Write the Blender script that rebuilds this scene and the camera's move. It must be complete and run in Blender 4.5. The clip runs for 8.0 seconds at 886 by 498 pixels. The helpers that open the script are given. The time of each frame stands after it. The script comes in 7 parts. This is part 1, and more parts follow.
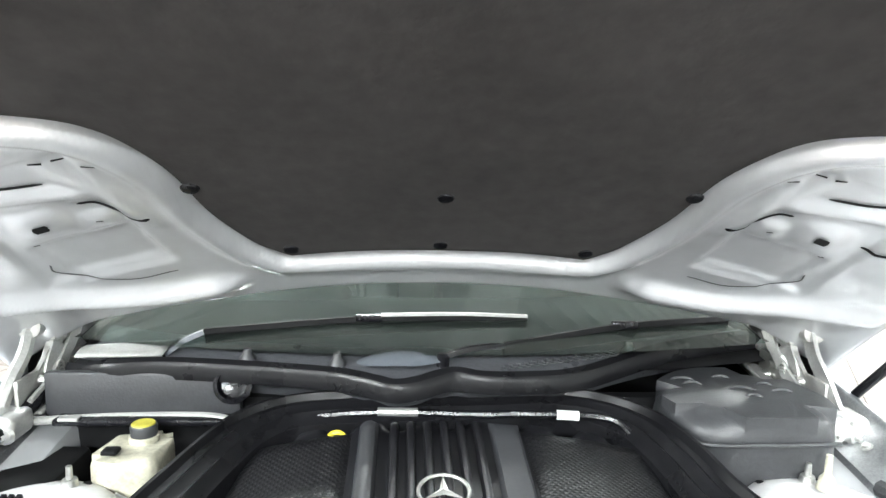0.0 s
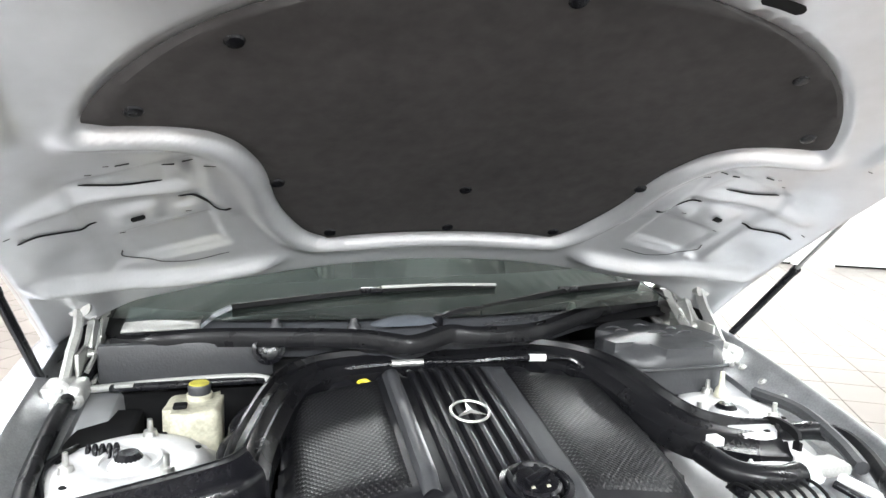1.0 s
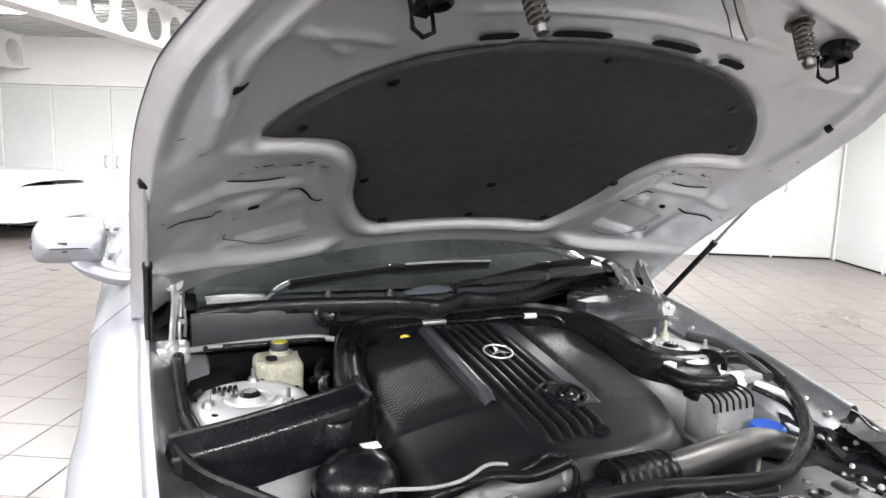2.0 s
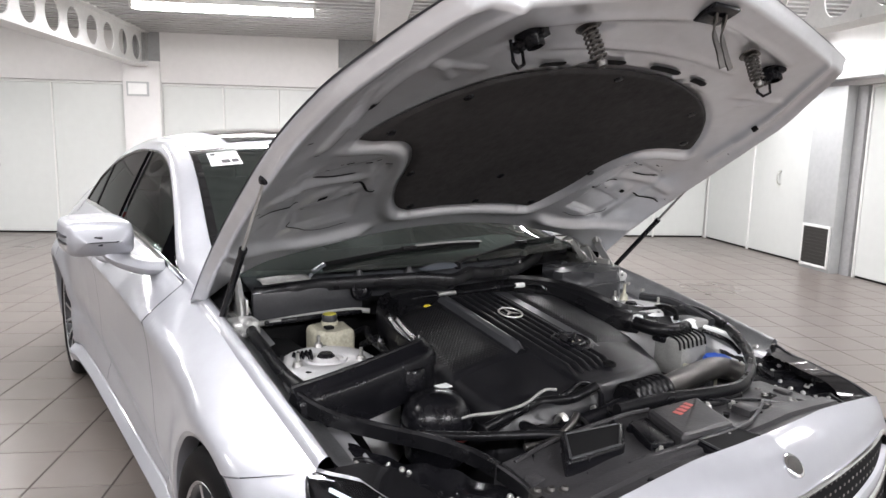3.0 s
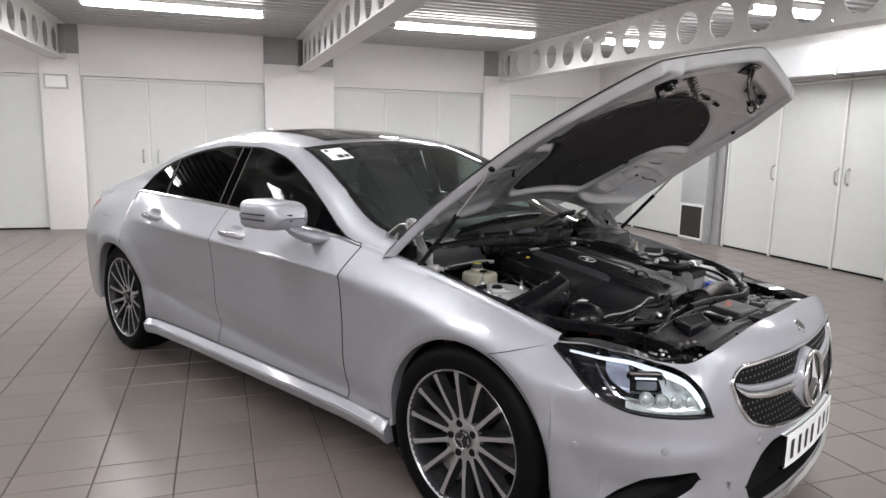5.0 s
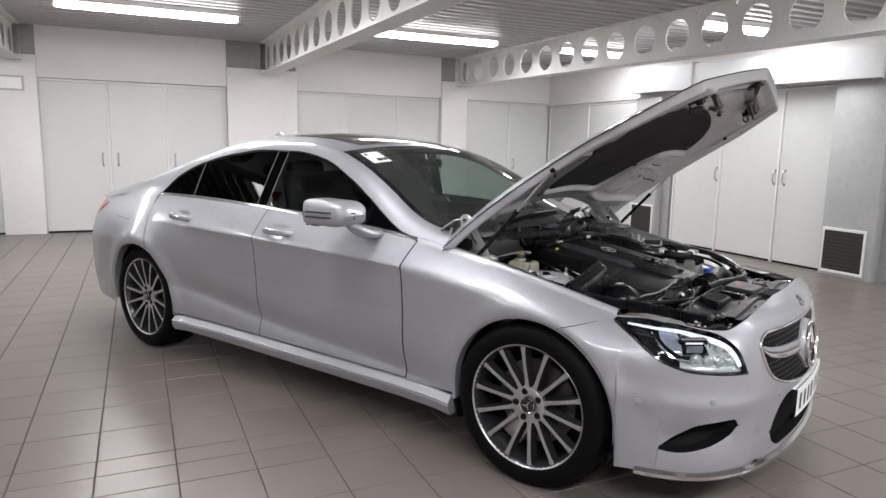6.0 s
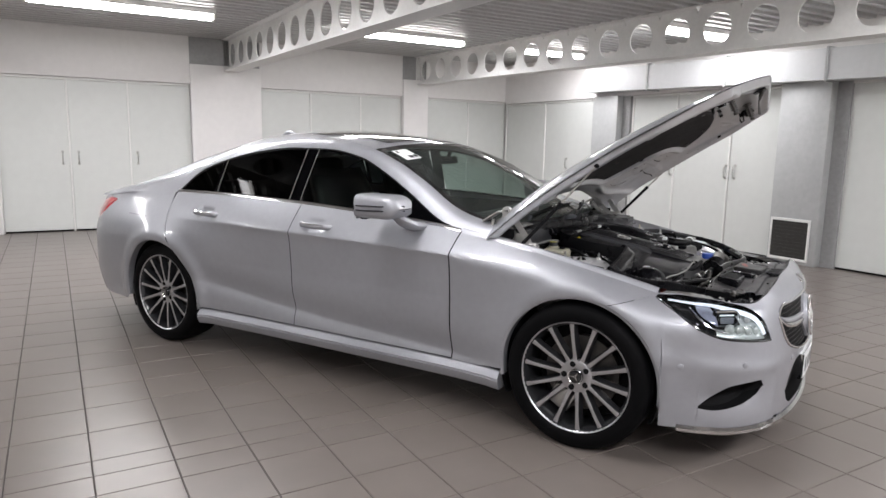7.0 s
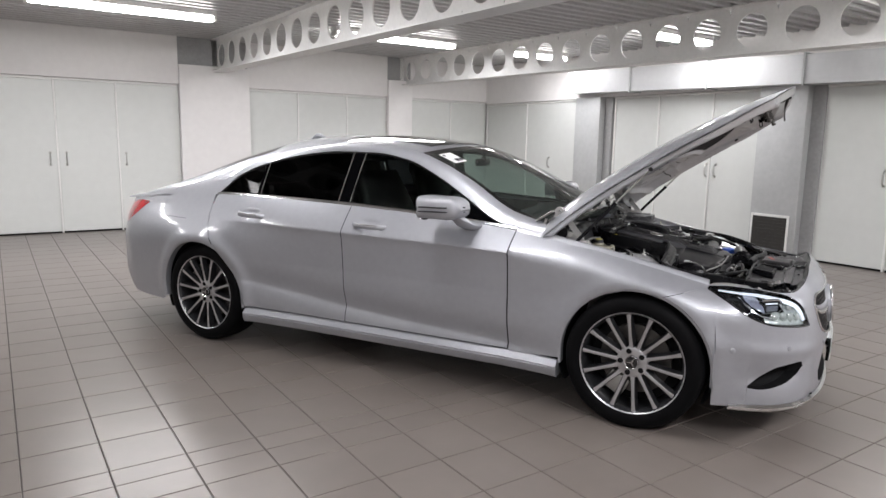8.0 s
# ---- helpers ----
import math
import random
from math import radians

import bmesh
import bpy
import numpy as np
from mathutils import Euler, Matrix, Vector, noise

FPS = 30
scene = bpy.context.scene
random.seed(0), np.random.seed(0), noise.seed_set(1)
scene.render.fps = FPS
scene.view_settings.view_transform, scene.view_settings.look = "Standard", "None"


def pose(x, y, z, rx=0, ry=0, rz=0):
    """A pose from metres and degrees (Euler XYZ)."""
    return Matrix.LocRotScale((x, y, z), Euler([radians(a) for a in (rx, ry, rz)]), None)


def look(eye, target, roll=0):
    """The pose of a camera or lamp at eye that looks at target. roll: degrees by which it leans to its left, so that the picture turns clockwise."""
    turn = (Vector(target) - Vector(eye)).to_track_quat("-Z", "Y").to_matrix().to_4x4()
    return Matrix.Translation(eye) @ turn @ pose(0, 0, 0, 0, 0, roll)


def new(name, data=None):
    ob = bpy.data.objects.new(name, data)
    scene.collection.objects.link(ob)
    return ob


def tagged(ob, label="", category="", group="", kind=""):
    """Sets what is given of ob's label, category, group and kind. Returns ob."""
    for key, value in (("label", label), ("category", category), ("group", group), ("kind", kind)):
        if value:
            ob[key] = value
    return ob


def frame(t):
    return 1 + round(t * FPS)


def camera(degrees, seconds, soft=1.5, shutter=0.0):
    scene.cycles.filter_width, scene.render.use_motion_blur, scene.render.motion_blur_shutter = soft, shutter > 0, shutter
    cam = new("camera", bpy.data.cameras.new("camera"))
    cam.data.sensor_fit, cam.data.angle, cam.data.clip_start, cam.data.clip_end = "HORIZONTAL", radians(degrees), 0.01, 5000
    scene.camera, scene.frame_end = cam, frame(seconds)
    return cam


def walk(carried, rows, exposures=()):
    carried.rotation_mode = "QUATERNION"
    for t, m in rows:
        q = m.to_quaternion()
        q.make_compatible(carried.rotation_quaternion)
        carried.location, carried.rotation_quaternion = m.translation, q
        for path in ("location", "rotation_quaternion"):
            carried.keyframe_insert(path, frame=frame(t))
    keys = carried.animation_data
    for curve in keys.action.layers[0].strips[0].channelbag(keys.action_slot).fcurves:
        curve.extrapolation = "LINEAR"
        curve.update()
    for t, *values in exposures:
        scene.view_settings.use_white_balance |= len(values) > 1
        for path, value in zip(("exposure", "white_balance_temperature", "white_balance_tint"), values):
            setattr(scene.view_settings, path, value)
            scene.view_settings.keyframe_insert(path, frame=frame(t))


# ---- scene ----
cam = camera(67.2, 8.0)
PATH = [
    (0, (-0.056, -0.791, 1.319), (0.057, 1.186, 1.035), 1.3),
    (0.5, (-0.158, -0.939, 1.314), (0.064, 1.03, 1.036), 1.5),
    (1, (-0.366, -1.041, 1.325), (0.157, 0.868, 1.037), 1.7),
    (1.5, (-0.552, -1.184, 1.319), (0.118, 0.679, 1.034), 1.4),
    (1.7, (-0.639, -1.236, 1.322), (0.087, 0.605, 1.032), 1.4),
    (2.8, (-1.169, -1.368, 1.341), (-0.067, 0.275, 1.045), 1.4),
    (2.9, (-1.205, -1.361, 1.354), (-0.099, 0.267, 0.999), 1.1),
    (3, (-1.28, -1.4, 1.333), (-0.151, 0.223, 1.035), 1.3),
    (3.5, (-1.58, -1.454, 1.339), (-0.366, 0.106, 1.04), 1.5),
    (4, (-1.934, -1.444, 1.325), (-0.59, 0.006, 1.025), 1.5),
    (4.5, (-2.208, -1.455, 1.319), (-0.828, -0.039, 1.017), 1.3),
    (4.7, (-2.329, -1.45, 1.334), (-0.931, -0.053, 1.024), 1.2),
    (5.8, (-3.003, -1.314, 1.349), (-1.458, -0.082, 1.042), 1.2),
    (6, (-3.109, -1.258, 1.341), (-1.539, -0.058, 1.037), 1.2),
    (6.5, (-3.366, -1.109, 1.343), (-1.716, -0.02, 1.037), 1.2),
    (7, (-3.619, -0.982, 1.337), (-1.938, 0.056, 1.027), 1.1),
    (7.5, (-3.86, -0.806, 1.35), (-2.152, 0.187, 1.036), 1.1),
    (8, (-4.061, -0.642, 1.365), (-2.317, 0.285, 1.05), 1.0),
]
walk(cam, [(t, look(eye, target, roll)) for t, eye, target, roll in PATH],
     [(0.0, 2.32, 6250, 0), (0.6, 2.24, 6250, 2), (1.0, 2.02, 6290, 3), (1.7, 1.45, 6350, 6), (3.0, 0.6, 6430, 10), (4.5, 0.1, 6460, 10), (6.0, 0.0, 6460, 10), (8.0, -0.05, 6460, 10)])

# ---- light: an enclosed workshop lit by its fluorescent fittings ----
world = bpy.data.worlds.new("world")
world.use_nodes = True
scene.world = world
world.node_tree.nodes["Background"].inputs[0].default_value = (0.9, 0.95, 1.0, 1)
world.node_tree.nodes["Background"].inputs[1].default_value = 0.15
TH = -28.0                      # the room stands turned against the car
ROOM = pose(0, 0, 0, 0, 0, TH)
SLOPE = 0.015                   # fall of the roof deck towards the entrance
LAMP_N = (-5.35, -1.95, 1.45, 4.0)
LAMP_D = (5.75, 3.1, 0.2, -3.2)
LAMP_LEN = 1.9


def fall(d):
    """How much lower the roof deck hangs at d than at the back wall."""
    return SLOPE * (8.35 - d)


LAMPS = [(n, d) for n in LAMP_N for d in LAMP_D if (n, d) != (1.45, 3.1)]
for _n, _d in LAMPS:
    _l = bpy.data.lights.new("tube_light", "AREA")
    _l.shape, _l.size, _l.size_y = "RECTANGLE", LAMP_LEN if _n < 3.5 else 1.2, 0.14
    _l.energy = (66.0 if _n < 3.5 else 32.0) * (1.0 if _d > 5 else 0.48 if _d > 1 and _n < 3.5 else 0.9 if _d > 1 else 0.34 if _d > 0 else 1.5) * (0.62 if _n < -5 else 1.0) * 1.05
    _l.color = (0.985, 0.965, 1.0)
    _o = new("tube_light", _l)
    _o.matrix_world = ROOM @ pose(_n, _d, 2.735 - fall(_d))

# ---- materials ----
def material(name, color, rough=0.5, metal=0.0, vary=0.08, scale=8.0, bump=0.0, bump_scale=60.0, coat=0.0, coat_rough=0.04,
             emit=0.0, spec=0.5, rough_vary=0.0, trans=0.0, ior=1.45, random=0.0, fine=0.0):
    """A principled surface with colour variation at two scales, roughness variation and fine relief."""
    m = bpy.data.materials.new(name)
    m.use_nodes = True
    nt = m.node_tree
    b = nt.nodes["Principled BSDF"]
    b.inputs["Roughness"].default_value = rough
    b.inputs["Metallic"].default_value = metal
    b.inputs["Specular IOR Level"].default_value = spec
    b.inputs["Coat Weight"].default_value = coat
    b.inputs["Coat Roughness"].default_value = coat_rough
    b.inputs["Transmission Weight"].default_value = trans
    b.inputs["IOR"].default_value = ior
    b.inputs["Base Color"].default_value = (*color, 1)
    tc = nt.nodes.new("ShaderNodeTexCoord")
    if vary or random:
        n1 = nt.nodes.new("ShaderNodeTexNoise")
        n1.inputs["Scale"].default_value, n1.inputs["Detail"].default_value = scale, 4
        n2 = nt.nodes.new("ShaderNodeTexNoise")
        n2.inputs["Scale"].default_value, n2.inputs["Detail"].default_value = scale * 9, 2
        nt.links.new(tc.outputs["Object"], n1.inputs["Vector"])
        nt.links.new(tc.outputs["Object"], n2.inputs["Vector"])
        add = nt.nodes.new("ShaderNodeMath")
        add.operation = "ADD"
        nt.links.new(n1.outputs["Fac"], add.inputs[0])
        nt.links.new(n2.outputs["Fac"], add.inputs[1])
        value = add.outputs[0]
        if random:
            info = nt.nodes.new("ShaderNodeObjectInfo")
            geo = nt.nodes.new("ShaderNodeNewGeometry")
            s = nt.nodes.new("ShaderNodeMath")
            s.operation = "ADD"
            nt.links.new(info.outputs["Random"], s.inputs[0])
            nt.links.new(geo.outputs["Random Per Island"], s.inputs[1])
            fr = nt.nodes.new("ShaderNodeMath")
            fr.operation = "FRACT"
            nt.links.new(s.outputs[0], fr.inputs[0])
            mu = nt.nodes.new("ShaderNodeMath")
            mu.operation = "MULTIPLY_ADD"
            nt.links.new(fr.outputs[0], mu.inputs[0])
            mu.inputs[1].default_value = random
            nt.links.new(value, mu.inputs[2])
            value = mu.outputs[0]
        rng = nt.nodes.new("ShaderNodeMapRange")
        nt.links.new(value, rng.inputs["Value"])
        rng.inputs["From Min"].default_value, rng.inputs["From Max"].default_value = 0.6, 1.4 + random
        rng.inputs["To Min"].default_value, rng.inputs["To Max"].default_value = 1 - vary, 1 + vary
        mix = nt.nodes.new("ShaderNodeVectorMath")
        mix.operation = "SCALE"
        mix.inputs[0].default_value = color
        nt.links.new(rng.outputs[0], mix.inputs["Scale"])
        nt.links.new(mix.outputs[0], b.inputs["Base Color"])
        if rough_vary:
            rr = nt.nodes.new("ShaderNodeMapRange")
            nt.links.new(n1.outputs["Fac"], rr.inputs["Value"])
            rr.inputs["From Min"].default_value, rr.inputs["From Max"].default_value = 0.3, 0.7
            rr.inputs["To Min"].default_value, rr.inputs["To Max"].default_value = max(0.02, rough - rough_vary), rough + rough_vary
            nt.links.new(rr.outputs[0], b.inputs["Roughness"])
    if bump:
        n3 = nt.nodes.new("ShaderNodeTexNoise")
        n3.inputs["Scale"].default_value, n3.inputs["Detail"].default_value = bump_scale, 3
        nt.links.new(tc.outputs["Object"], n3.inputs["Vector"])
        bp = nt.nodes.new("ShaderNodeBump")
        bp.inputs["Strength"].default_value, bp.inputs["Distance"].default_value = bump, 0.002
        nt.links.new(n3.outputs["Fac"], bp.inputs["Height"])
        nt.links.new(bp.outputs["Normal"], b.inputs["Normal"])
    if emit:
        b.inputs["Emission Color"].default_value = (*color, 1)
        b.inputs["Emission Strength"].default_value = emit
    return m


M = {}
M["silver"] = material("silver_paint", (0.384, 0.393, 0.422), 0.46, 0.56, 0.04, 3, coat=0.75, coat_rough=0.09, rough_vary=0.03, bump=0.16, bump_scale=420)
M["primer"] = material("hood_inner_paint", (0.62, 0.63, 0.65), 0.36, 0.62, 0.06, 3, coat=0.8, coat_rough=0.08, rough_vary=0.015, bump=0.05, bump_scale=90)
M["flange"] = material("wing_flange_paint", (0.40, 0.41, 0.42), 0.34, 0.92, 0.22, 30, bump=0.2, bump_scale=120, rough_vary=0.06)
M["towerpaint"] = material("tower_paint", (0.52, 0.52, 0.525), 0.42, 0.15, 0.08, 12, bump=0.15, bump_scale=80)
M["chrome"] = material("chrome", (0.78, 0.78, 0.79), 0.1, 1.0, 0.03, 20)
M["steel"] = material("zinc_steel", (0.52, 0.52, 0.50), 0.38, 0.9, 0.15, 30, rough_vary=0.1)
M["alu"] = material("cast_aluminium", (0.55, 0.55, 0.54), 0.45, 0.8, 0.16, 25, bump=0.3, bump_scale=120, rough_vary=0.1)
M["rim"] = material("rim_grey", (0.03, 0.031, 0.034), 0.28, 0.4, 0.08, 20, coat=0.5)
M["rimcut"] = material("machined_rim", (0.52, 0.52, 0.535), 0.34, 0.9, 0.05, 40)
M["tyre"] = material("tyre_rubber", (0.0035, 0.0035, 0.004), 0.55, 0, 0.2, 20, bump=0.25, bump_scale=150, spec=0.08)
M["rubber"] = material("black_rubber", (0.006, 0.006, 0.007), 0.30, 0, 0.25, 12, bump=0.2, bump_scale=80, rough_vary=0.08, spec=0.22)
M["plastic"] = material("black_plastic", (0.006, 0.006, 0.0075), 0.24, 0, 0.2, 14, bump=0.08, bump_scale=260, rough_vary=0.06, spec=0.28)
M["matt"] = material("matt_black", (0.004, 0.004, 0.0045), 0.7, 0, 0.3, 10, spec=0.2)
M["greyplastic"] = material("grey_plastic", (0.036, 0.037, 0.040), 0.38, 0, 0.15, 12, bump=0.3, bump_scale=200, rough_vary=0.08)
M["pillar"] = material("pillar_black", (0.0025, 0.0025, 0.003), 0.9, 0, 0.2, 10, spec=0.0)
M["gloss"] = material("gloss_black", (0.008, 0.008, 0.009), 0.08, 0, 0.1, 8, coat=0.6)
M["felt"] = material("insulation_felt", (0.036, 0.034, 0.034), 0.9, 0, 0.3, 4, bump=0.7, bump_scale=45, spec=0.25)
M["redlens"] = material("red_lens", (0.5, 0.02, 0.03), 0.1, 0, 0.1, 20, coat=1.0)
M["drl"] = material("daylight_led", (0.9, 0.95, 1.0), 0.3, 0, 0, emit=0.55)
M["led"] = material("led_reflector", (0.50, 0.54, 0.51), 0.22, 0.45, 0.4, 60, emit=0.06)
M["bluelens"] = material("bluish_lens", (0.27, 0.29, 0.36), 0.15, 0.1, 0.30, 60, coat=1.0, emit=0.08)
M["white"] = material("wall_paint", (0.75, 0.735, 0.725), 0.6, 0, 0.035, 1.2, bump=0.12, bump_scale=70, rough_vary=0.05)
M["door"] = material("door_laminate", (0.61, 0.625, 0.605), 0.38, 0, 0.03, 1.0, bump=0.05, bump_scale=40, rough_vary=0.03)
M["trim"] = material("door_trim", (0.74, 0.74, 0.72), 0.42, 0, 0.05, 4)
M["beam"] = material("beam_paint", (0.74, 0.735, 0.72), 0.45, 0, 0.06, 3, bump=0.1, bump_scale=60)
M["deck"] = material("galvanised_deck", (0.46, 0.46, 0.455), 0.42, 0.55, 0.14, 3, rough_vary=0.1)
M["duct"] = material("galvanised_duct", (0.60, 0.61, 0.62), 0.48, 0.25, 0.04, 2, rough_vary=0.04)
M["pier"] = material("pier_cladding", (0.45, 0.46, 0.46), 0.5, 0.2, 0.08, 2)
# darker grey that carries the shade of pockets and recesses
M["shade"] = material("recess_shade", (0.30, 0.30, 0.30), 0.7, 0, 0.12, 3)
M["vent"] = material("vent_mesh", (0.035, 0.033, 0.03), 0.7, 0, 0.2, 30)
M["tile"] = material("floor_tile", (0.163, 0.141, 0.127), 0.30, 0, 0.10, 0.8, bump=0.03, bump_scale=30, rough_vary=0.03, random=0.5)
M["grout"] = material("grout", (0.080, 0.071, 0.065), 0.85, 0, 0.2, 9, bump=0.3, bump_scale=120)
M["lamp"] = material("lamp_diffuser", (1.0, 0.975, 0.95), 0.4, 0, 0, emit=19.0)
M["sign"] = material("sign_board", (0.85, 0.85, 0.84), 0.4, 0, 0.03, 10)
M["label"] = material("paper_label", (0.82, 0.84, 0.83), 0.5, 0, 0.04, 30)
M["ink"] = material("black_ink", (0.02, 0.02, 0.025), 0.5, 0, 0.1, 30)
M["yellow"] = material("yellow_cap", (0.70, 0.56, 0.04), 0.4, 0, 0.1, 30)
M["blue"] = material("blue_cap", (0.03, 0.10, 0.5), 0.35, 0, 0.1, 30)
M["tank"] = material("translucent_tank", (0.42, 0.405, 0.32), 0.32, 0, 0.35, 14, bump=0.1, bump_scale=60)
M["whitecar"] = material("white_paint", (0.82, 0.82, 0.82), 0.25, 0, 0.02, 3, coat=1.0)
M["leather"] = material("dark_leather", (0.011, 0.011, 0.012), 0.55, 0, 0.2, 14, bump=0.3, bump_scale=180)
M["disc"] = material("brake_disc", (0.13, 0.125, 0.12), 0.4, 0.9, 0.15, 40)
M["mesh"] = material("grille_mesh", (0.006, 0.006, 0.007), 0.6, 0.0, 0.1, 30, spec=0.1)
M["scuttle"] = material("scuttle_plastic", (0.07, 0.072, 0.079), 0.36, 0, 0.25, 12, bump=0.3, bump_scale=200, rough_vary=0.1)
M["lid"] = material("blue_grey_plastic", (0.085, 0.095, 0.11), 0.4, 0, 0.1, 14, bump=0.15, bump_scale=200)
M["slam"] = material("slam_plastic", (0.036, 0.035, 0.037), 0.38, 0, 0.2, 12, bump=0.3, bump_scale=200, rough_vary=0.08, spec=0.3)
M["fadedred"] = material("faded_red", (0.45, 0.09, 0.08), 0.4, 0, 0.25, 30)
M["palepart"] = material("pale_coated_metal", (0.27, 0.27, 0.26), 0.5, 0.1, 0.2, 30, bump=0.2, bump_scale=90)
M["capyellow"] = material("dull_yellow_cap", (0.42, 0.38, 0.05), 0.45, 0, 0.35, 60)
M["cover"] = material("satin_black_plastic", (0.008, 0.008, 0.0097), 0.38, 0, 0.2, 14, coat=0.08, coat_rough=0.2, bump=0.06, bump_scale=260, rough_vary=0.05)
M["ridge"] = material("ridge_plastic", (0.040, 0.041, 0.045), 0.34, 0, 0.15, 14, bump=0.06, bump_scale=260, spec=0.7)
M["reflector"] = material("lamp_reflector", (0.50, 0.53, 0.52), 0.25, 0.35, 0.25, 60)

def pane_glass(name, tint, ior=1.45, haze=0.0, rough=0.015):
    """Thin tinted sheet glass with a mirror sheen that grows at grazing angles, and a pale green haze in place of
    reflected light.
    """
    m = bpy.data.materials.new(name)
    m.use_nodes = True
    nt = m.node_tree
    nt.nodes.remove(nt.nodes["Principled BSDF"])
    out = nt.nodes["Material Output"]
    tr = nt.nodes.new("ShaderNodeBsdfTransparent")
    tr.inputs[0].default_value = (*tint, 1)
    gl = nt.nodes.new("ShaderNodeBsdfGlossy")
    gl.inputs["Roughness"].default_value = rough
    fr = nt.nodes.new("ShaderNodeFresnel")
    fr.inputs[0].default_value = ior
    mx = nt.nodes.new("ShaderNodeMixShader")
    # diffuse green veil stands in for reflected brightness on the glass
    df = nt.nodes.new("ShaderNodeBsdfDiffuse")
    df.inputs[0].default_value = (0.64, 0.76, 0.70, 1)
    veil = nt.nodes.new("ShaderNodeMixShader")
    veil.inputs[0].default_value = haze
    nt.links.new(tr.outputs[0], veil.inputs[1])
    nt.links.new(df.outputs[0], veil.inputs[2])
    nt.links.new(fr.outputs[0], mx.inputs[0])
    nt.links.new(veil.outputs[0], mx.inputs[1])
    nt.links.new(gl.outputs[0], mx.inputs[2])
    nt.links.new(mx.outputs[0], out.inputs[0])
    return m


M["glass"] = pane_glass("windscreen_glass", (0.60, 0.70, 0.66), 1.6, 0.026, 0.02)
M["sideglass"] = pane_glass("side_glass", (0.45, 0.52, 0.49), 1.3)
M["privacy"] = pane_glass("privacy_glass", (0.014, 0.016, 0.018), 1.17)
M["lens"] = pane_glass("clear_lens", (0.95, 0.97, 1.0), 1.35)

# ---- building tools ----
def part(name, bm, mat, parent=None, label="", smooth=True, m=None, solid=0.0):
    """Links a bmesh as one mesh object under a thing or a part."""
    bmesh.ops.recalc_face_normals(bm, faces=bm.faces)
    me = bpy.data.meshes.new(name)
    bm.to_mesh(me)
    bm.free()
    me.materials.append(M[mat] if isinstance(mat, str) else mat)
    if smooth:
        for p in me.polygons:
            p.use_smooth = True
        me.set_sharp_from_angle(angle=radians(38))
    ob = new(name, me)
    if parent is not None:
        ob.parent = parent
    if m is not None:
        ob.matrix_basis = m
    if label:
        ob["label"] = label
    if solid:
        md = ob.modifiers.new("solid", "SOLIDIFY")
        md.thickness, md.offset = solid, -1
    return ob


def thing(name, label, category, group="", m=None, kind=""):
    """An empty at the base of a thing, which holds its parts."""
    e = new(name)
    e.empty_display_size = 0.1
    if m is not None:
        e.matrix_basis = m
    return tagged(e, label, category, group, kind)


def quad(bm, pts):
    return bm.faces.new([bm.verts.new(p) for p in pts])


def box(bm, x0, x1, y0, y1, z0, z1, bevel=0.0, seg=2):
    vs = [bm.verts.new((x, y, z)) for z in (z0, z1) for y in (y0, y1) for x in (x0, x1)]
    fs = [(0, 2, 3, 1), (4, 5, 7, 6), (0, 1, 5, 4), (2, 6, 7, 3), (0, 4, 6, 2), (1, 3, 7, 5)]
    faces = [bm.faces.new([vs[i] for i in f]) for f in fs]
    if bevel:
        es = list({e for f in faces for e in f.edges})
        bmesh.ops.bevel(bm, geom=es, offset=bevel, segments=seg, affect="EDGES", profile=0.5)
    return vs


def boxm(x0, x1, y0, y1, z0, z1, bevel=0.0, seg=2):
    bm = bmesh.new()
    box(bm, x0, x1, y0, y1, z0, z1, bevel, seg)
    return bm


def prism(bm, pts, z0, z1, bevel=0.0, seg=2):
    """A straight prism over an outline in x and y."""
    a = [bm.verts.new((x, y, z0)) for x, y in pts]
    b = [bm.verts.new((x, y, z1)) for x, y in pts]
    k = len(pts)
    top = bm.faces.new(b)
    bm.faces.new(list(reversed(a)))
    for i in range(k):
        bm.faces.new((a[i], a[(i + 1) % k], b[(i + 1) % k], b[i]))
    if bevel:
        bmesh.ops.bevel(bm, geom=list(top.edges), offset=bevel, segments=seg, affect="EDGES", profile=0.5)


def prismm(pts, z0, z1, bevel=0.0, seg=2):
    bm = bmesh.new()
    prism(bm, pts, z0, z1, bevel, seg)
    return bm


def lathe(bm, profile, seg=32, m=None, cap=False):
    """Turns a profile of (radius, height) round z."""
    m = m or Matrix()
    rings = []
    for r, z in profile:
        if r < 1e-6:
            rings.append([bm.verts.new(m @ Vector((0, 0, z)))])
        else:
            rings.append([bm.verts.new(m @ Vector((r * math.cos(2 * math.pi * i / seg), r * math.sin(2 * math.pi * i / seg), z))) for i in range(seg)])
    for a, b in zip(rings, rings[1:]):
        for i in range(seg):
            j = (i + 1) % seg
            if len(a) == 1 and len(b) == 1:
                continue
            if len(a) == 1:
                bm.faces.new((a[0], b[j], b[i]))
            elif len(b) == 1:
                bm.faces.new((a[i], a[j], b[0]))
            else:
                bm.faces.new((a[i], a[j], b[j], b[i]))


def lathem(profile, seg=32, m=None):
    bm = bmesh.new()
    lathe(bm, profile, seg, m)
    return bm


